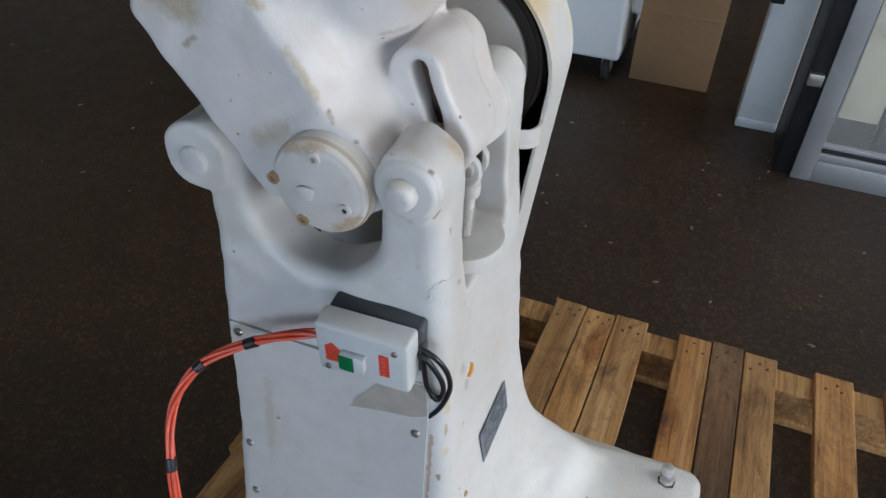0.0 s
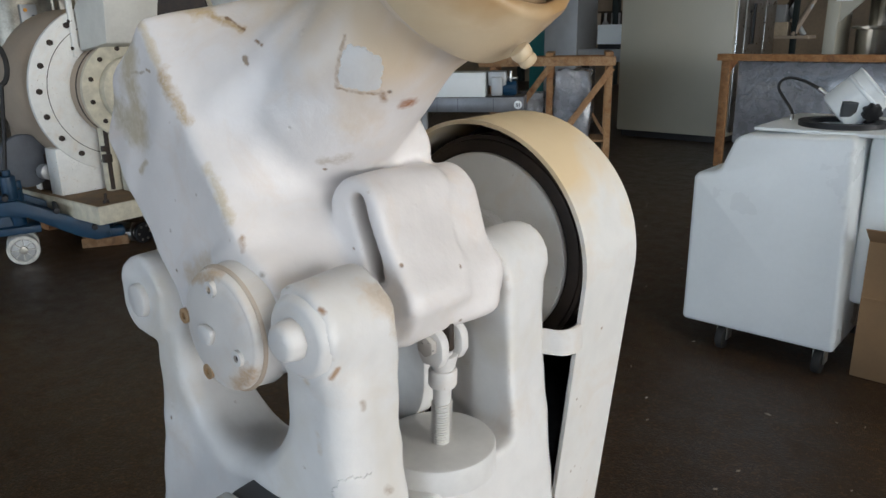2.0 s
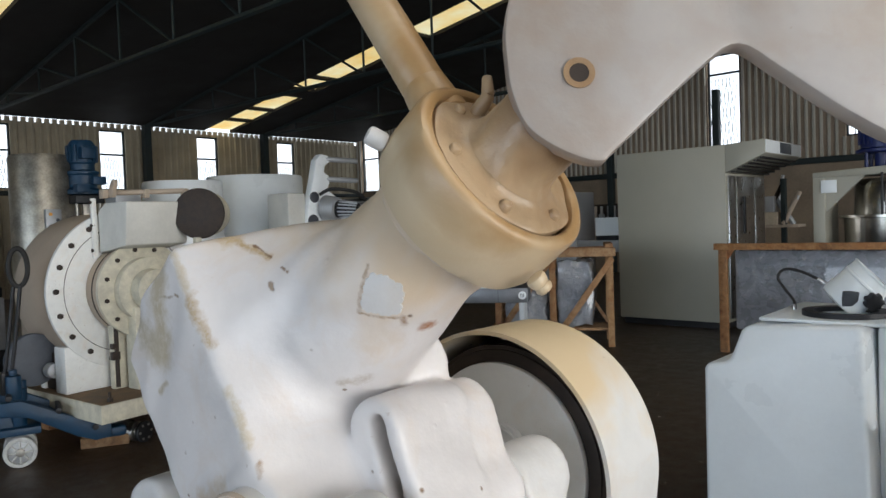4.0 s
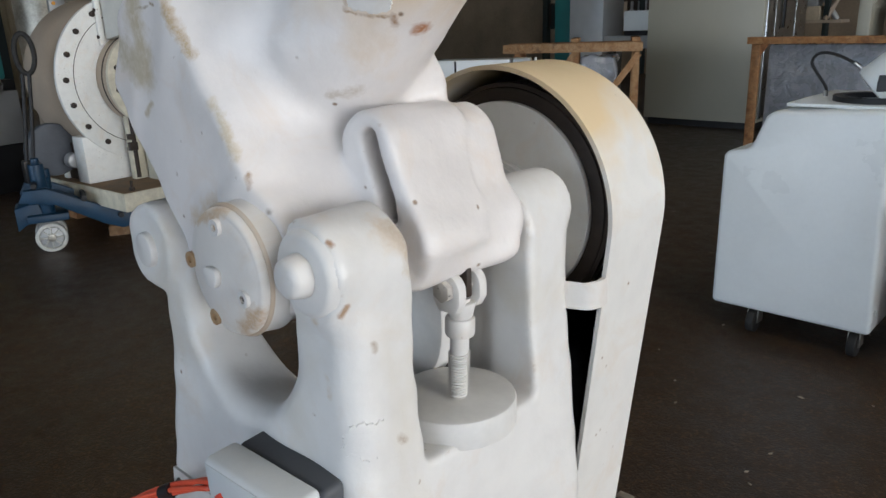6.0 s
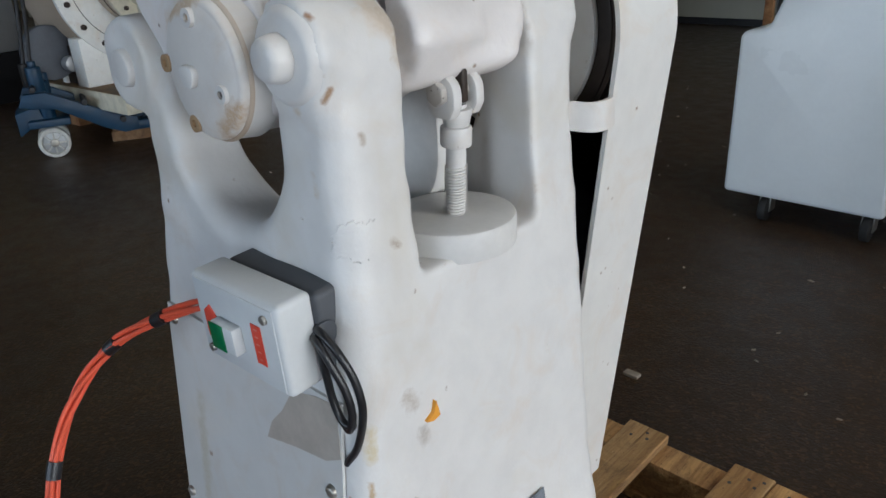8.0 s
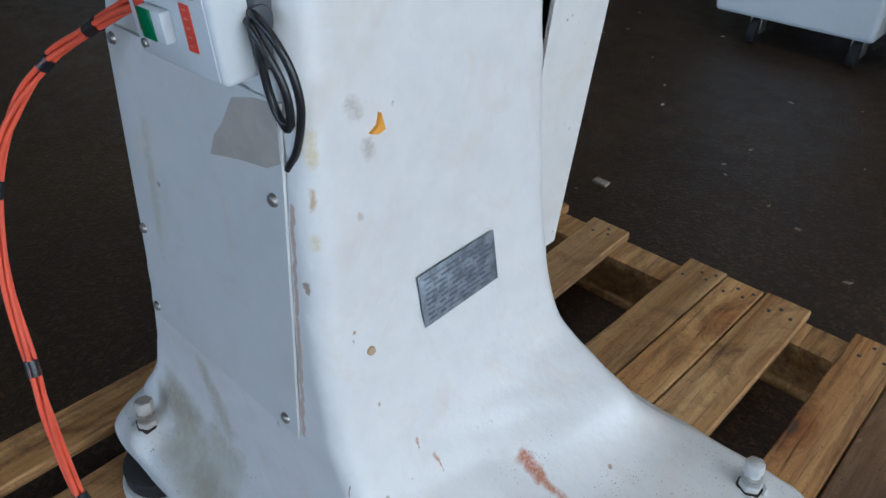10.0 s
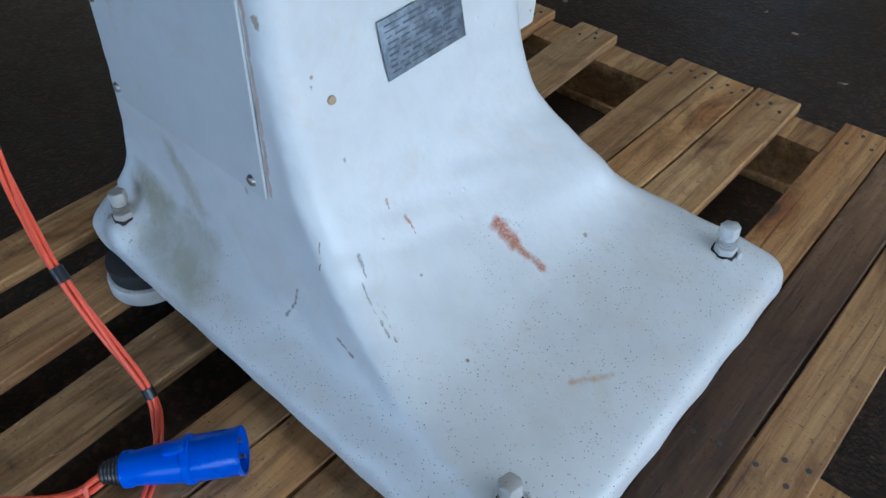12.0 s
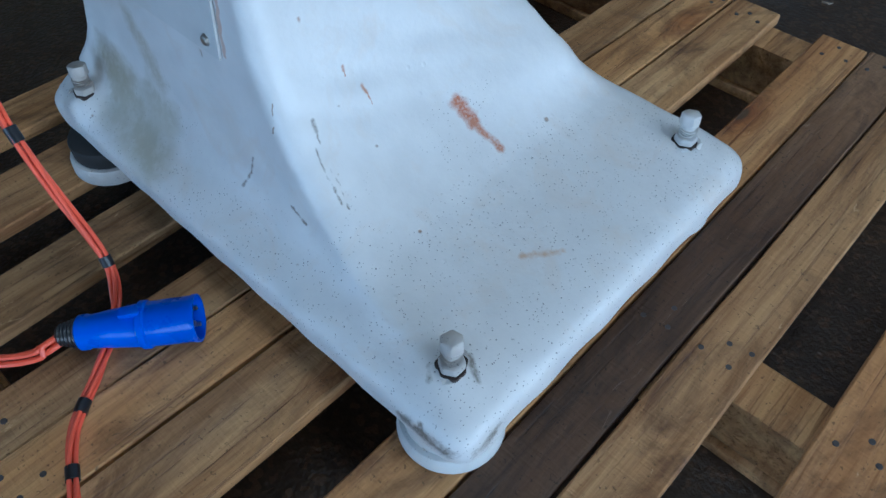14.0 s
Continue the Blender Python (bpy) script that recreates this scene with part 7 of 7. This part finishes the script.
for t in (0.03, 0.5, 0.97):
    p = Vector((0.10, -0.20, 1.835)).lerp(Vector((0.36, 0.34, 1.845)), t)
    box(bm, (p.x - 0.03, p.y - 0.02, 1.795), (p.x + 0.03, p.y + 0.02, 1.86), 0.005)
at_drum("hinge_bar", bm, M_DRUM, "pale hinge bar")
bm = BM()
prism(bm, [(0.08, 1.80), (0.18, 1.80), (0.22, 1.92), (0.19, 1.93)], "y", -0.16, -0.13, 0.003)
at_drum("lid_catch", bm, M_DRUM)
faces_to = Vector((0.60, -0.80, 0.0)).normalized()
bm = BM()
cyl(bm, Vector((0.56, 0.305, 1.665)), Vector((0.56, 0.305, 1.665)) + faces_to * 0.03, 0.188, seg=48, bev=0.004)
cover_plate = at_drum("inlet_cover", bm, M_GREASE, "dark rusty round cover")
bm = BM()
cyl(bm, Vector((0.56, 0.305, 1.665)) - faces_to * 0.20, Vector((0.56, 0.305, 1.665)), 0.165, seg=40)
at_drum("inlet_neck", bm, M_SKID)
bm = BM()
box(bm, (0.58, 0.22, 1.43), (0.62, 0.27, 1.49), 0.006)
part("cover_lug", bm, M_SKID, cover_plate, "", True)
# supports
drum_box("cradle", (-0.14, -0.48, 0.404), (0.02, 0.48, 0.74), M_CHIP, "rusty white cradle")
drum_box("cradle_web", (-0.42, -0.46, 0.404), (-0.36, 0.46, 0.70), M_CHIP)
# thin dark sheet: paints the shade of the open gap behind the cradle
drum_box("cradle_gap_shade", (-0.355, -0.44, 0.41), (-0.145, -0.43, 0.68), M_GREASE, "dark sheet standing for the shaded gap behind the cradle", 0)
drum_box("pedestal", (0.10, -0.20, 0.404), (0.16, 0.26, 0.92), M_SKID)
drum_box("pedestal", (0.20, -0.12, 0.404), (0.34, 0.30, 1.0), M_SKID)
bm = BM()
cyl(bm, (0.165, -0.175, 0.42), (0.165, -0.175, 0.90), 0.016, seg=10)
box(bm, (0.15, -0.22, 0.62), (0.19, -0.16, 0.68), 0.004)
box(bm, (0.15, -0.22, 0.70), (0.19, -0.18, 0.74), 0.004)
at_drum("drain_pipe", bm, M_GREASE, "dark greasy drain pipe and cock")
bm = BM()
cyl(bm, (-0.33, -0.56, 0.645), (-0.26, -0.56, 0.645), 0.190, seg=48, bev=0.008)
at_drum("drive_pulley", bm, simple("dull_slate_paint", (0.10, 0.11, 0.13), 0.6, 0, 0.2, 8, 60, 0.15), "slate grey drive pulley")
bm = BM()
cyl(bm, (-0.24, -0.47, 0.56), (-0.15, -0.47, 0.56), 0.055, seg=24, bev=0.01)
at_drum("motor_nose", bm, M_ALU)
drum_box("skid_deck", (-0.95, -0.52, 0.275), (0.57, 0.80, 0.400), M_SKID, "cream-painted skid with chipped edges", 0.006)
drum_box("deck_dust", (-0.94, -0.51, 0.4005), (0.56, 0.79, 0.404), M_DECK, "rusty brown deck surface", 0)
for px, py in ((0.50, -0.42), (0.50, 0.10), (-0.6, -0.45)):
    bm = BM()
    hexagon(bm, (px, py, 0.403), (px, py, 0.425), 0.022)
    cyl(bm, (px, py, 0.42), (px, py, 0.47), 0.010, seg=10)
    at_drum("skid_bolt", bm, M_GREASE)
for lo, hi in (((0.18, 0.4, 0.0), (0.33, 0.7, 0.275)), ((-0.9, 0.4, 0.0), (-0.7, 0.7, 0.275)), ((-0.9, -0.3, 0.0), (-0.7, 0.0, 0.275))):
    drum_box("skid_block", lo, hi, M_RAW, "grey timber packing block", 0.005)

block = thing("timber_block", pose(-4.93, 1.72, 0, 0, 0, 62), "weathered grey timber block lying on the floor", "timber")
bm = BM()
box(bm, (-0.16, -0.05, 0), (0.16, 0.05, 0.075), 0.006)
box(bm, (-0.15, -0.045, 0.076), (0.02, 0.045, 0.13), 0.006)
part("billet", bm, M_RAW, block, "", True)
valve = thing("steel_valve", pose(-4.84, 1.90, 0, 0, 0, 20), "steel pipe fitting with a black round end flange on the floor", "pipe fitting")
bm = BM()
cyl(bm, (-0.16, 0, 0.075), (0.03, 0, 0.075), 0.070, seg=32, bev=0.01)
cyl(bm, (0.03, 0, 0.075), (0.07, 0, 0.075), 0.045, seg=24, bev=0.004)
part("barrel", bm, M_STEEL, valve, "", True)
bm = BM()
cyl(bm, (0.07, -0.0, 0.078), (0.10, -0.0, 0.078), 0.078, seg=32, bev=0.004)
part("end_flange", bm, M_BLACKM, valve, "black end flange", True)
for k in range(6):
    a = radians(60 * k)
    bm = BM()
    cyl(bm, (0.098, 0.055 * math.cos(a), 0.078 + 0.055 * math.sin(a)), (0.104, 0.055 * math.cos(a), 0.078 + 0.055 * math.sin(a)), 0.010, seg=10)
    part("bolt", bm, M_ZINC, valve, "", True)

jack = thing("pallet_jack", (-5.1, 1.2, 0), "blue hand pallet jack with pale spoked wheels under the skid", "pallet jack")
JX = pose(-5.06, 1.20, 0, 0, 0, -19)


def at_jack(name, bm, material, label=""):
    return part(name, bm, material, jack, label)


M_NYLON = simple("pale_nylon_wheel", (0.55, 0.55, 0.52), 0.5, 0, 0.2, 20, 80, 0.1)
for s in (0.0, -0.20):
    w = at_jack("wheel", turned([(0.070, s - 0.035), (0.096, s - 0.035), (0.102, s - 0.028), (0.102, s + 0.028), (0.096, s + 0.035), (0.078, s + 0.035), (0.074, s + 0.018), (0.070, s + 0.018)], JX @ pose(0.16, 0, 0.102, 0, 90), 44), M_NYLON, "pale nylon wheel")
    bm = BM()
    cyl(bm, (0.13 + s, 0, 0.102), (0.185 + s, 0, 0.102), 0.072, seg=32, bev=0.003, m=JX)
    disc = part("wheel_disc", bm, M_ALU, w, "grey wheel disc")
    bm = BM()
    cyl(bm, (0.18 + s, 0, 0.102), (0.20 + s, 0, 0.102), 0.028, seg=20, bev=0.004, m=JX)
    part("wheel_hub", bm, M_ZINC, w)
    for k in range(8):
        a = radians(45 * k)
        bm = BM()
        cyl(bm, (0.188 + s, 0.026 * math.cos(a), 0.102 + 0.026 * math.sin(a)), (0.188 + s, 0.074 * math.cos(a), 0.102 + 0.074 * math.sin(a)), 0.006, seg=6, m=JX)
        part("spoke", bm, M_NYLON, w)
# steering fork over the wheels, sloping lift frame, pump and cross bars
bm = BM()
prism(bm, [(-0.13, 0.20), (-0.13, 0.25), (0.13, 0.25), (0.13, 0.20)], "x", -0.10, 0.13, 0.008, JX)
cyl(bm, (0.02, 0, 0.24), (0.02, 0, 0.50), 0.05, seg=20, bev=0.006, m=JX)
at_jack("steering_fork", bm, M_BLUE)
for s in (-0.22, 0.12):
    bm = BM()
    prism(bm, [(-0.16, 0.36), (-0.12, 0.44), (0.02, 0.44), (0.42, 0.24), (0.56, 0.20), (0.56, 0.11), (0.46, 0.10), (0.34, 0.15), (0.06, 0.32)], "x", s, s + 0.05, 0.006, JX)
    at_jack("lift_link", bm, M_BLUE)
bm = BM()
prism(bm, [(-0.10, 0.38), (0.04, 0.38), (0.48, 0.185), (0.46, 0.15), (0.02, 0.33), (-0.10, 0.33)], "x", -0.168, 0.118, 0.004, JX)
at_jack("lift_plate", bm, M_BLUE)
for y, z in ((-0.05, 0.47), (0.24, 0.35), (0.46, 0.20)):
    bm = BM()
    cyl(bm, (-0.26, y, z), (0.21, y, z), 0.020, seg=12, bev=0.003, m=JX)
    at_jack("cross_bar", bm, M_BLACKM)
for s in (-0.26, 0.04):
    bm = BM()
    box(bm, (s, 0.46, 0.10), (s + 0.12, 0.66, 0.17), 0.02, JX)
    at_jack("fork_arm", bm, M_BLUE)
bm = BM()
cyl(bm, (0.06, -0.02, 0.44), (0.06, -0.02, 0.60), 0.048, seg=20, bev=0.006, m=JX)
cyl(bm, (-0.08, 0.02, 0.40), (-0.08, 0.02, 0.54), 0.035, seg=16, bev=0.006, m=JX)
cyl(bm, (0.06, -0.02, 0.60), (0.06, -0.02, 0.64), 0.026, seg=16, bev=0.004, m=JX)
at_jack("pump", bm, M_BLUE)
bm = BM()
prism(bm, [(-0.20, 0.14), (-0.20, 0.30), (-0.05, 0.34), (-0.02, 0.20), (-0.11, 0.20)], "x", -0.16, 0.06, 0.01, JX)
at_jack("tow_lug", bm, M_BLUE)
bm = BM()
box(bm, (-0.045, -0.03, 0), (0.02, 0.03, 0.16), 0.01, Matrix.Translation((-5.09, 1.14, 0.46)))
line = [Vector((-5.09, 1.14, 0.50)), Vector((-5.06, 1.185, 0.85)), Vector((-5.03, 1.22, 1.20))]
for o in (-0.022, 0.022):
    tube(bm, smooth_line([p + Vector((0.010, 0.018, 0)) * (o / 0.022) for p in line], 6), 0.013, 10)
at_jack("handle", bm, M_BLACKM, "dark steering handle")
bm = BM()
grip = [Vector((-5.03 + 0.02 * math.cos(a) * 0.7, 1.235 + 0.055 * math.cos(a), 1.33 + 0.13 * math.sin(a))) for a in (2 * math.pi * k / 28 for k in range(29))]
tube(bm, grip, 0.017, 10)
at_jack("hand_loop", bm, M_RUBBER, "black hand loop")

# ---- lathe beyond the jack ----
lathe_at = pose(-7.6, 1.55, 0, 0, 0, 12)
turning = thing("lathe", lathe_at, "teal and grey workshop lathe with dark bed", "lathe")


def at_lathe(name, lo, hi, material, label="", bev=0.012):
    bm = BM()
    box(bm, lo, hi, bev)
    return part(name, bm, material, turning, label, True)


at_lathe("base", (-0.25, -1.6, 0.0), (0.25, 0.30, 0.46), M_BLACKM, "dark base")
at_lathe("apron", (-0.22, -0.5, 0.46), (0.26, 0.28, 0.96), M_ALU, "grey sheet apron")
at_lathe("bed", (-0.20, -1.6, 0.96), (0.20, 0.30, 1.06), M_BLACKM, "dark slideways")
head_box = at_lathe("headstock", (-0.20, -0.55, 1.06), (0.22, 0.22, 1.40), simple("pale_teal_paint", (0.05, 0.26, 0.27), 0.5, 0, 0.15, 6, 60, 0.1), "teal headstock", 0.03)
for y, z in ((0.12, 1.30), (-0.05, 1.30), (0.02, 1.16)):
    bm = BM()
    cyl(bm, (0.215, y, z), (0.25, y, z), 0.035, seg=16, bev=0.005)
    part("knob", bm, M_BLACKM, head_box, "black control knob", True)
bm = BM()
ring(bm, Matrix.Translation((0.30, 0.02, 1.02)) @ pose(0, 0, 0, 0, 90), 0.085, 0.105, -0.01, 0.01, 32)
bmesh.ops.recalc_face_normals(bm, faces=bm.faces)
cyl(bm, (0.20, 0.02, 1.02), (0.31, 0.02, 1.02), 0.015, seg=10)
box(bm, (0.292, 0.012, 0.935), (0.308, 0.028, 1.105), 0)
part("hand_wheel", bm, M_STEEL, turning, "bright hand wheel", True)
bm = BM()
cyl(bm, (0.0, 0.18, 1.40), (0.0, 0.18, 1.58), 0.03, seg=12)
cyl(bm, (0.0, 0.18, 1.58), (0.18, 0.22, 1.62), 0.02, seg=12)
part("work_lamp", bm, M_STEEL, turning, "bright lamp arm", True)

# ---- tanks and machine head in the distance ----
tank = thing("steel_tank", (-9.3, 3.05, 0), "tall stained steel tank", "tank")
part("shell", turned([(0.34, 0.6), (0.36, 1.0), (0.36, 2.5), (0.34, 2.54)], Matrix.Translation((-9.3, 2.95, 0)), 40), M_TANK, tank)
part("stand", turned([(0.30, 0.0), (0.30, 0.6)], Matrix.Translation((-9.3, 2.95, 0)), 24), M_DRUM, tank)
gear = thing("gear_motor", (-9.0, 3.35, 0), "finned blue gear motor on a pedestal", "motor")
GM = Matrix.Translation((-9.0, 3.33, 0))
motor = part("motor", turned([(0.13, 2.04), (0.20, 2.05), (0.20, 2.10), (0.16, 2.13), (0.17, 2.28), (0.19, 2.30), (0.19, 2.33), (0.14, 2.35), (0.14, 2.42), (0.16, 2.44), (0.16, 2.66), (0.12, 2.72)], GM, 28), M_BLUE, gear)
for k in range(16):
    bm = BM()
    box(bm, (0.15, -0.007, 2.45), (0.185, 0.007, 2.65), 0, GM @ pose(0, 0, 0, 0, 0, 22.5 * k))
    part("fin", bm, M_BLUE, motor)
for z0, z1, a in ((2.48, 2.62, -0.10), (2.16, 2.26, 0.02), (2.06, 2.16, -0.18)):
    bm = BM()
    box(bm, (0.13, a, z0), (0.26, a + 0.16, z1), 0.01, GM)
    part("terminal_box", bm, M_BLUE, motor)
bm = BM()
box(bm, (-9.15, 3.15, 1.93), (-8.80, 3.50, 2.03), 0.01)
part("mount", bm, M_BLACKM, gear, "dark motor mount")
bm = BM()
for px, py in ((-8.85, 3.18), (-8.85, 3.46)):
    cyl(bm, (px, py, 1.55), (px, py, 1.93), 0.02, seg=8)
box(bm, (-8.9, 3.25, 1.6), (-8.84, 3.38, 1.92), 0.006)
part("mount_post", bm, M_ZINC, gear)
bm = BM()
box(bm, (-9.2, 3.1, 0), (-8.8, 3.55, 1.60), 0.02)
part("pedestal", bm, M_TANK, gear)
bm = BM()
box(bm, (-8.75, 3.48, 1.60), (-8.45, 3.80, 2.06), 0.01)
part("switch_cabinet", bm, M_ALU, gear)
bm = BM()
box(bm, (-8.86, 2.80, 1.45), (-8.80, 2.98, 1.86), 0.01)
panel_box = part("button_panel", bm, M_ALU, gear, "grey panel with buttons")
for k in range(5):
    bm = BM()
    cyl(bm, (-8.80, 2.85 + 0.08 * (k % 2), 1.80 - 0.07 * k), (-8.785, 2.85 + 0.08 * (k % 2), 1.80 - 0.07 * k), 0.02, seg=10)
    part("button", bm, (M_ORANGE, M_DGREY, M_DGREY, M_ZINC, M_DGREY)[k], panel_box)
for cy, r, top in ((4.85, 0.55, 2.25), (6.15, 0.74, 2.36)):
    vat = thing("white_vat", (-9.0, cy, 0), "large white enamelled vat", "vat", "white vats")
    part("shell", turned([(r * 0.96, 0.2), (r, 0.3), (r, top - 0.03), (r * 0.98, top), (r * 0.9, top - 0.02)], Matrix.Translation((-9.0 - r * 0.6, cy, 0)), 48), M_ENAMEL, vat)
    part("foot", turned([(r * 0.7, 0.0), (r * 0.7, 0.2)], Matrix.Translation((-9.0 - r * 0.6, cy, 0)), 32), M_DRUM, vat)

kneader = thing("white_machine_head", (-7.0, 5.9, 0), "white machine with a fork bracket and dark spindle", "machine")
bm = BM()
prism(bm, [(5.24, 1.40), (5.26, 1.80), (5.36, 2.15), (5.42, 2.40), (5.50, 2.48), (5.62, 2.46), (5.64, 2.38), (5.56, 2.33), (5.54, 2.24), (5.62, 2.20), (5.62, 2.10), (5.58, 2.02), (5.74, 1.92), (5.80, 1.75), (5.72, 1.40)], "x", -7.1, -6.98, 0.012)
part("bracket", bm, M_ENAMEL, kneader)
for z in (2.42, 2.16):
    bm = BM()
    cyl(bm, (-7.02, 5.55, z), (-6.92, 6.05, z - 0.02), 0.035, seg=16, bev=0.006)
    part("prong", bm, M_ALU, kneader, "grey steel prong")
# dark discs on the uncut face, painting the shade inside lightening holes
for y, z, r in ((5.36, 1.92, 0.07), (5.33, 1.62, 0.08), (5.62, 1.55, 0.07)):
    bm = BM()
    cyl(bm, (-6.985, y, z), (-6.970, y, z), r, seg=28, bev=0.003)
    part("hole_shade_disc", bm, M_DGREY, kneader, "dark disc standing for a shaded lightening hole")
bm = BM()
cyl(bm, (-6.99, 5.54, 1.78), (-6.80, 5.60, 1.76), 0.17, 0.15, seg=32, bev=0.012)
spin = part("spindle_collar", bm, M_ALU, kneader)
bm = BM()
d0, d1 = Vector((-6.81, 5.60, 1.76)), Vector((-6.55, 5.72, 1.74))
cyl(bm, d0, d1, 0.115, 0.085, seg=24, bev=0.008)
cyl(bm, d1, d1 + (d1 - d0) * 0.4, 0.055, 0.05, seg=20, bev=0.006)
part("spindle", bm, M_BLACKM, kneader, "dark spindle nose")
axis = (d1 - d0).normalized()
side = axis.orthogonal().normalized()
for k in range(14):
    a = 2 * math.pi * k / 14
    off = (side * math.cos(a) + axis.cross(side) * math.sin(a)) * 0.104
    bm = BM()
    cyl(bm, d0 + off + axis * 0.04, d1 + off * 0.86, 0.012, seg=6)
    part("spline", bm, M_ALU, spin)
bm = BM()
tube(bm, smooth_line([(-6.95, 5.42, 1.95), (-6.85, 5.55, 2.02), (-6.75, 5.85, 1.98), (-6.8, 6.1, 1.88), (-6.9, 6.35, 1.86)], 8), 0.022, 8)
part("cable_loop", bm, M_RUBBER, kneader, "black cable loop")
bm = BM()
cyl(bm, (-6.9, 5.8, 1.84), (-6.9, 6.45, 1.88), 0.055, seg=18, bev=0.006)
cyl(bm, (-6.9, 6.0, 1.68), (-6.9, 6.4, 1.70), 0.04, seg=18, bev=0.006)
part("cross_shaft", bm, M_STEEL, kneader, "bright steel cross shaft")
bm = BM()
box(bm, (-7.6, 5.75, 0), (-7.1, 6.6, 1.74), 0.04)
part("housing", bm, M_ENAMEL, kneader)
bm = BM()
box(bm, (-7.5, 5.0, 0), (-7.05, 5.28, 1.98), 0.03)
part("guard_box", bm, M_BOX, kneader)

# ---- clutter along the back wall ----
rack = thing("pipe_rack", (-4.2, 12.9, 0), "rusty steel rack with offcuts of pipe and a grey box", "rack")
rr = random.Random(21)
for x in (-4.9, -3.6):
    bm = BM()
    box(bm, (x, 12.9, 0), (x + 0.08, 13.0, 2.1), 0.004)
    part("upright", bm, M_TRUSS, rack)
for z in (0.7, 1.25):
    bm = BM()
    box(bm, (-5.0, 12.85, z), (-3.3, 13.3, z + 0.05), 0.004)
    part("shelf", bm, M_DRUM, rack)
for k in range(16):
    x = -4.95 + 0.1 * k + rr.uniform(-0.03, 0.03)
    bm = BM()
    cyl(bm, (x, 12.9 + rr.uniform(0, 0.25), 1.30), (x + rr.uniform(-0.35, 0.35), 13.0 + rr.uniform(0, 0.2), 1.45 + rr.uniform(0.1, 0.75)), rr.uniform(0.02, 0.05), seg=10, bev=0.004)
    part("pipe", bm, rr.choice((M_DRUM, M_ALU, M_GREASE, M_PLY)), rack, "offcut of pipe")
bm = BM()
box(bm, (-4.15, 12.86, 1.52), (-3.70, 13.15, 1.80), 0.01)
part("grey_box", bm, M_ALU, rack, "grey steel box")
bm = BM()
box(bm, (-4.2, 12.88, 1.30), (-3.65, 13.2, 1.52), 0.01)
part("stack", bm, M_PLY, rack)
hung = thing("tool_board", (-9.5, 17.7, 1.2), "dark board with tools hung along the plaster wall", "tool board")
bm = BM()
box(bm, (-12.5, 17.68, 1.2), (-7.5, 17.74, 1.9), 0.005)
part("board", bm, M_GREASE, hung)
for k in range(22):
    x, h = -12.3 + 0.21 * k, rr.uniform(0.2, 0.6)
    bm = BM()
    box(bm, (x, 17.60, 1.85 - h), (x + rr.uniform(0.03, 0.09), 17.67, 1.85), 0.006)
    cyl(bm, (x + 0.03, 17.58, 1.85 - h), (x + 0.03, 17.67, 1.85 - h), rr.uniform(0.04, 0.09), seg=10)
    part("tool", bm, rr.choice((M_ALU, M_DRUM, M_TRUSS, M_PLY)), hung, "hung tool")
bm = BM()
box(bm, (HX0 + 1, HY1 - 0.14, 2.60), (HX1, HY1 - 0.02, 2.74), 0.01)
piece("trim_north_rail", bm, M_TRUSS, "dark steel rail under the cladding", "rail", "structure")
for x in (-12.6, -9.55, -6.6, 0.4):
    bm = BM()
    box(bm, (x, HY1 - 0.20, 0), (x + 0.16, HY1 - 0.02, 4.6), 0.01)
    piece("trim_north_post", bm, M_TRUSS, "dark steel wall post", "post", "structure")

# ---- chips and scraps on the floor ----
bm = BM()
rnd = random.Random(11)
for _ in range(300):
    px, py = rnd.uniform(-3.5, 2.2), rnd.uniform(0.9, 6.0)
    s, a = rnd.uniform(0.002, 0.008), rnd.uniform(0, 3.1)
    c = [(s * 1.8, s * 0.4), (-s * 0.6, s * 0.7), (-s * 1.6, -s * 0.3), (s * 0.5, -s * 0.7)]
    v = [bm.verts.new((px + u * math.cos(a) - w * math.sin(a), py + u * math.sin(a) + w * math.cos(a), 0.002 + rnd.uniform(0, 0.004))) for u, w in c]
    bm.faces.new(v)
    low = [bm.verts.new((q.co.x, q.co.y, 0.0005)) for q in v]
    for i in range(4):
        bm.faces.new((v[i], low[i], low[(i + 1) % 4], v[(i + 1) % 4]))
piece("floor_chips", bm, M_LITTER, "pale wood chips and scraps scattered on the floor", "litter", "stuff")
scrap = thing("paper_scrap", (-0.5, 1.254, 0), "small crumpled paper scrap on the floor", "litter")
bm = BM()
box(bm, (-0.525, 1.24, 0.001), (-0.475, 1.268, 0.012), 0.003)
part("scrap", bm, M_LITTER, scrap)
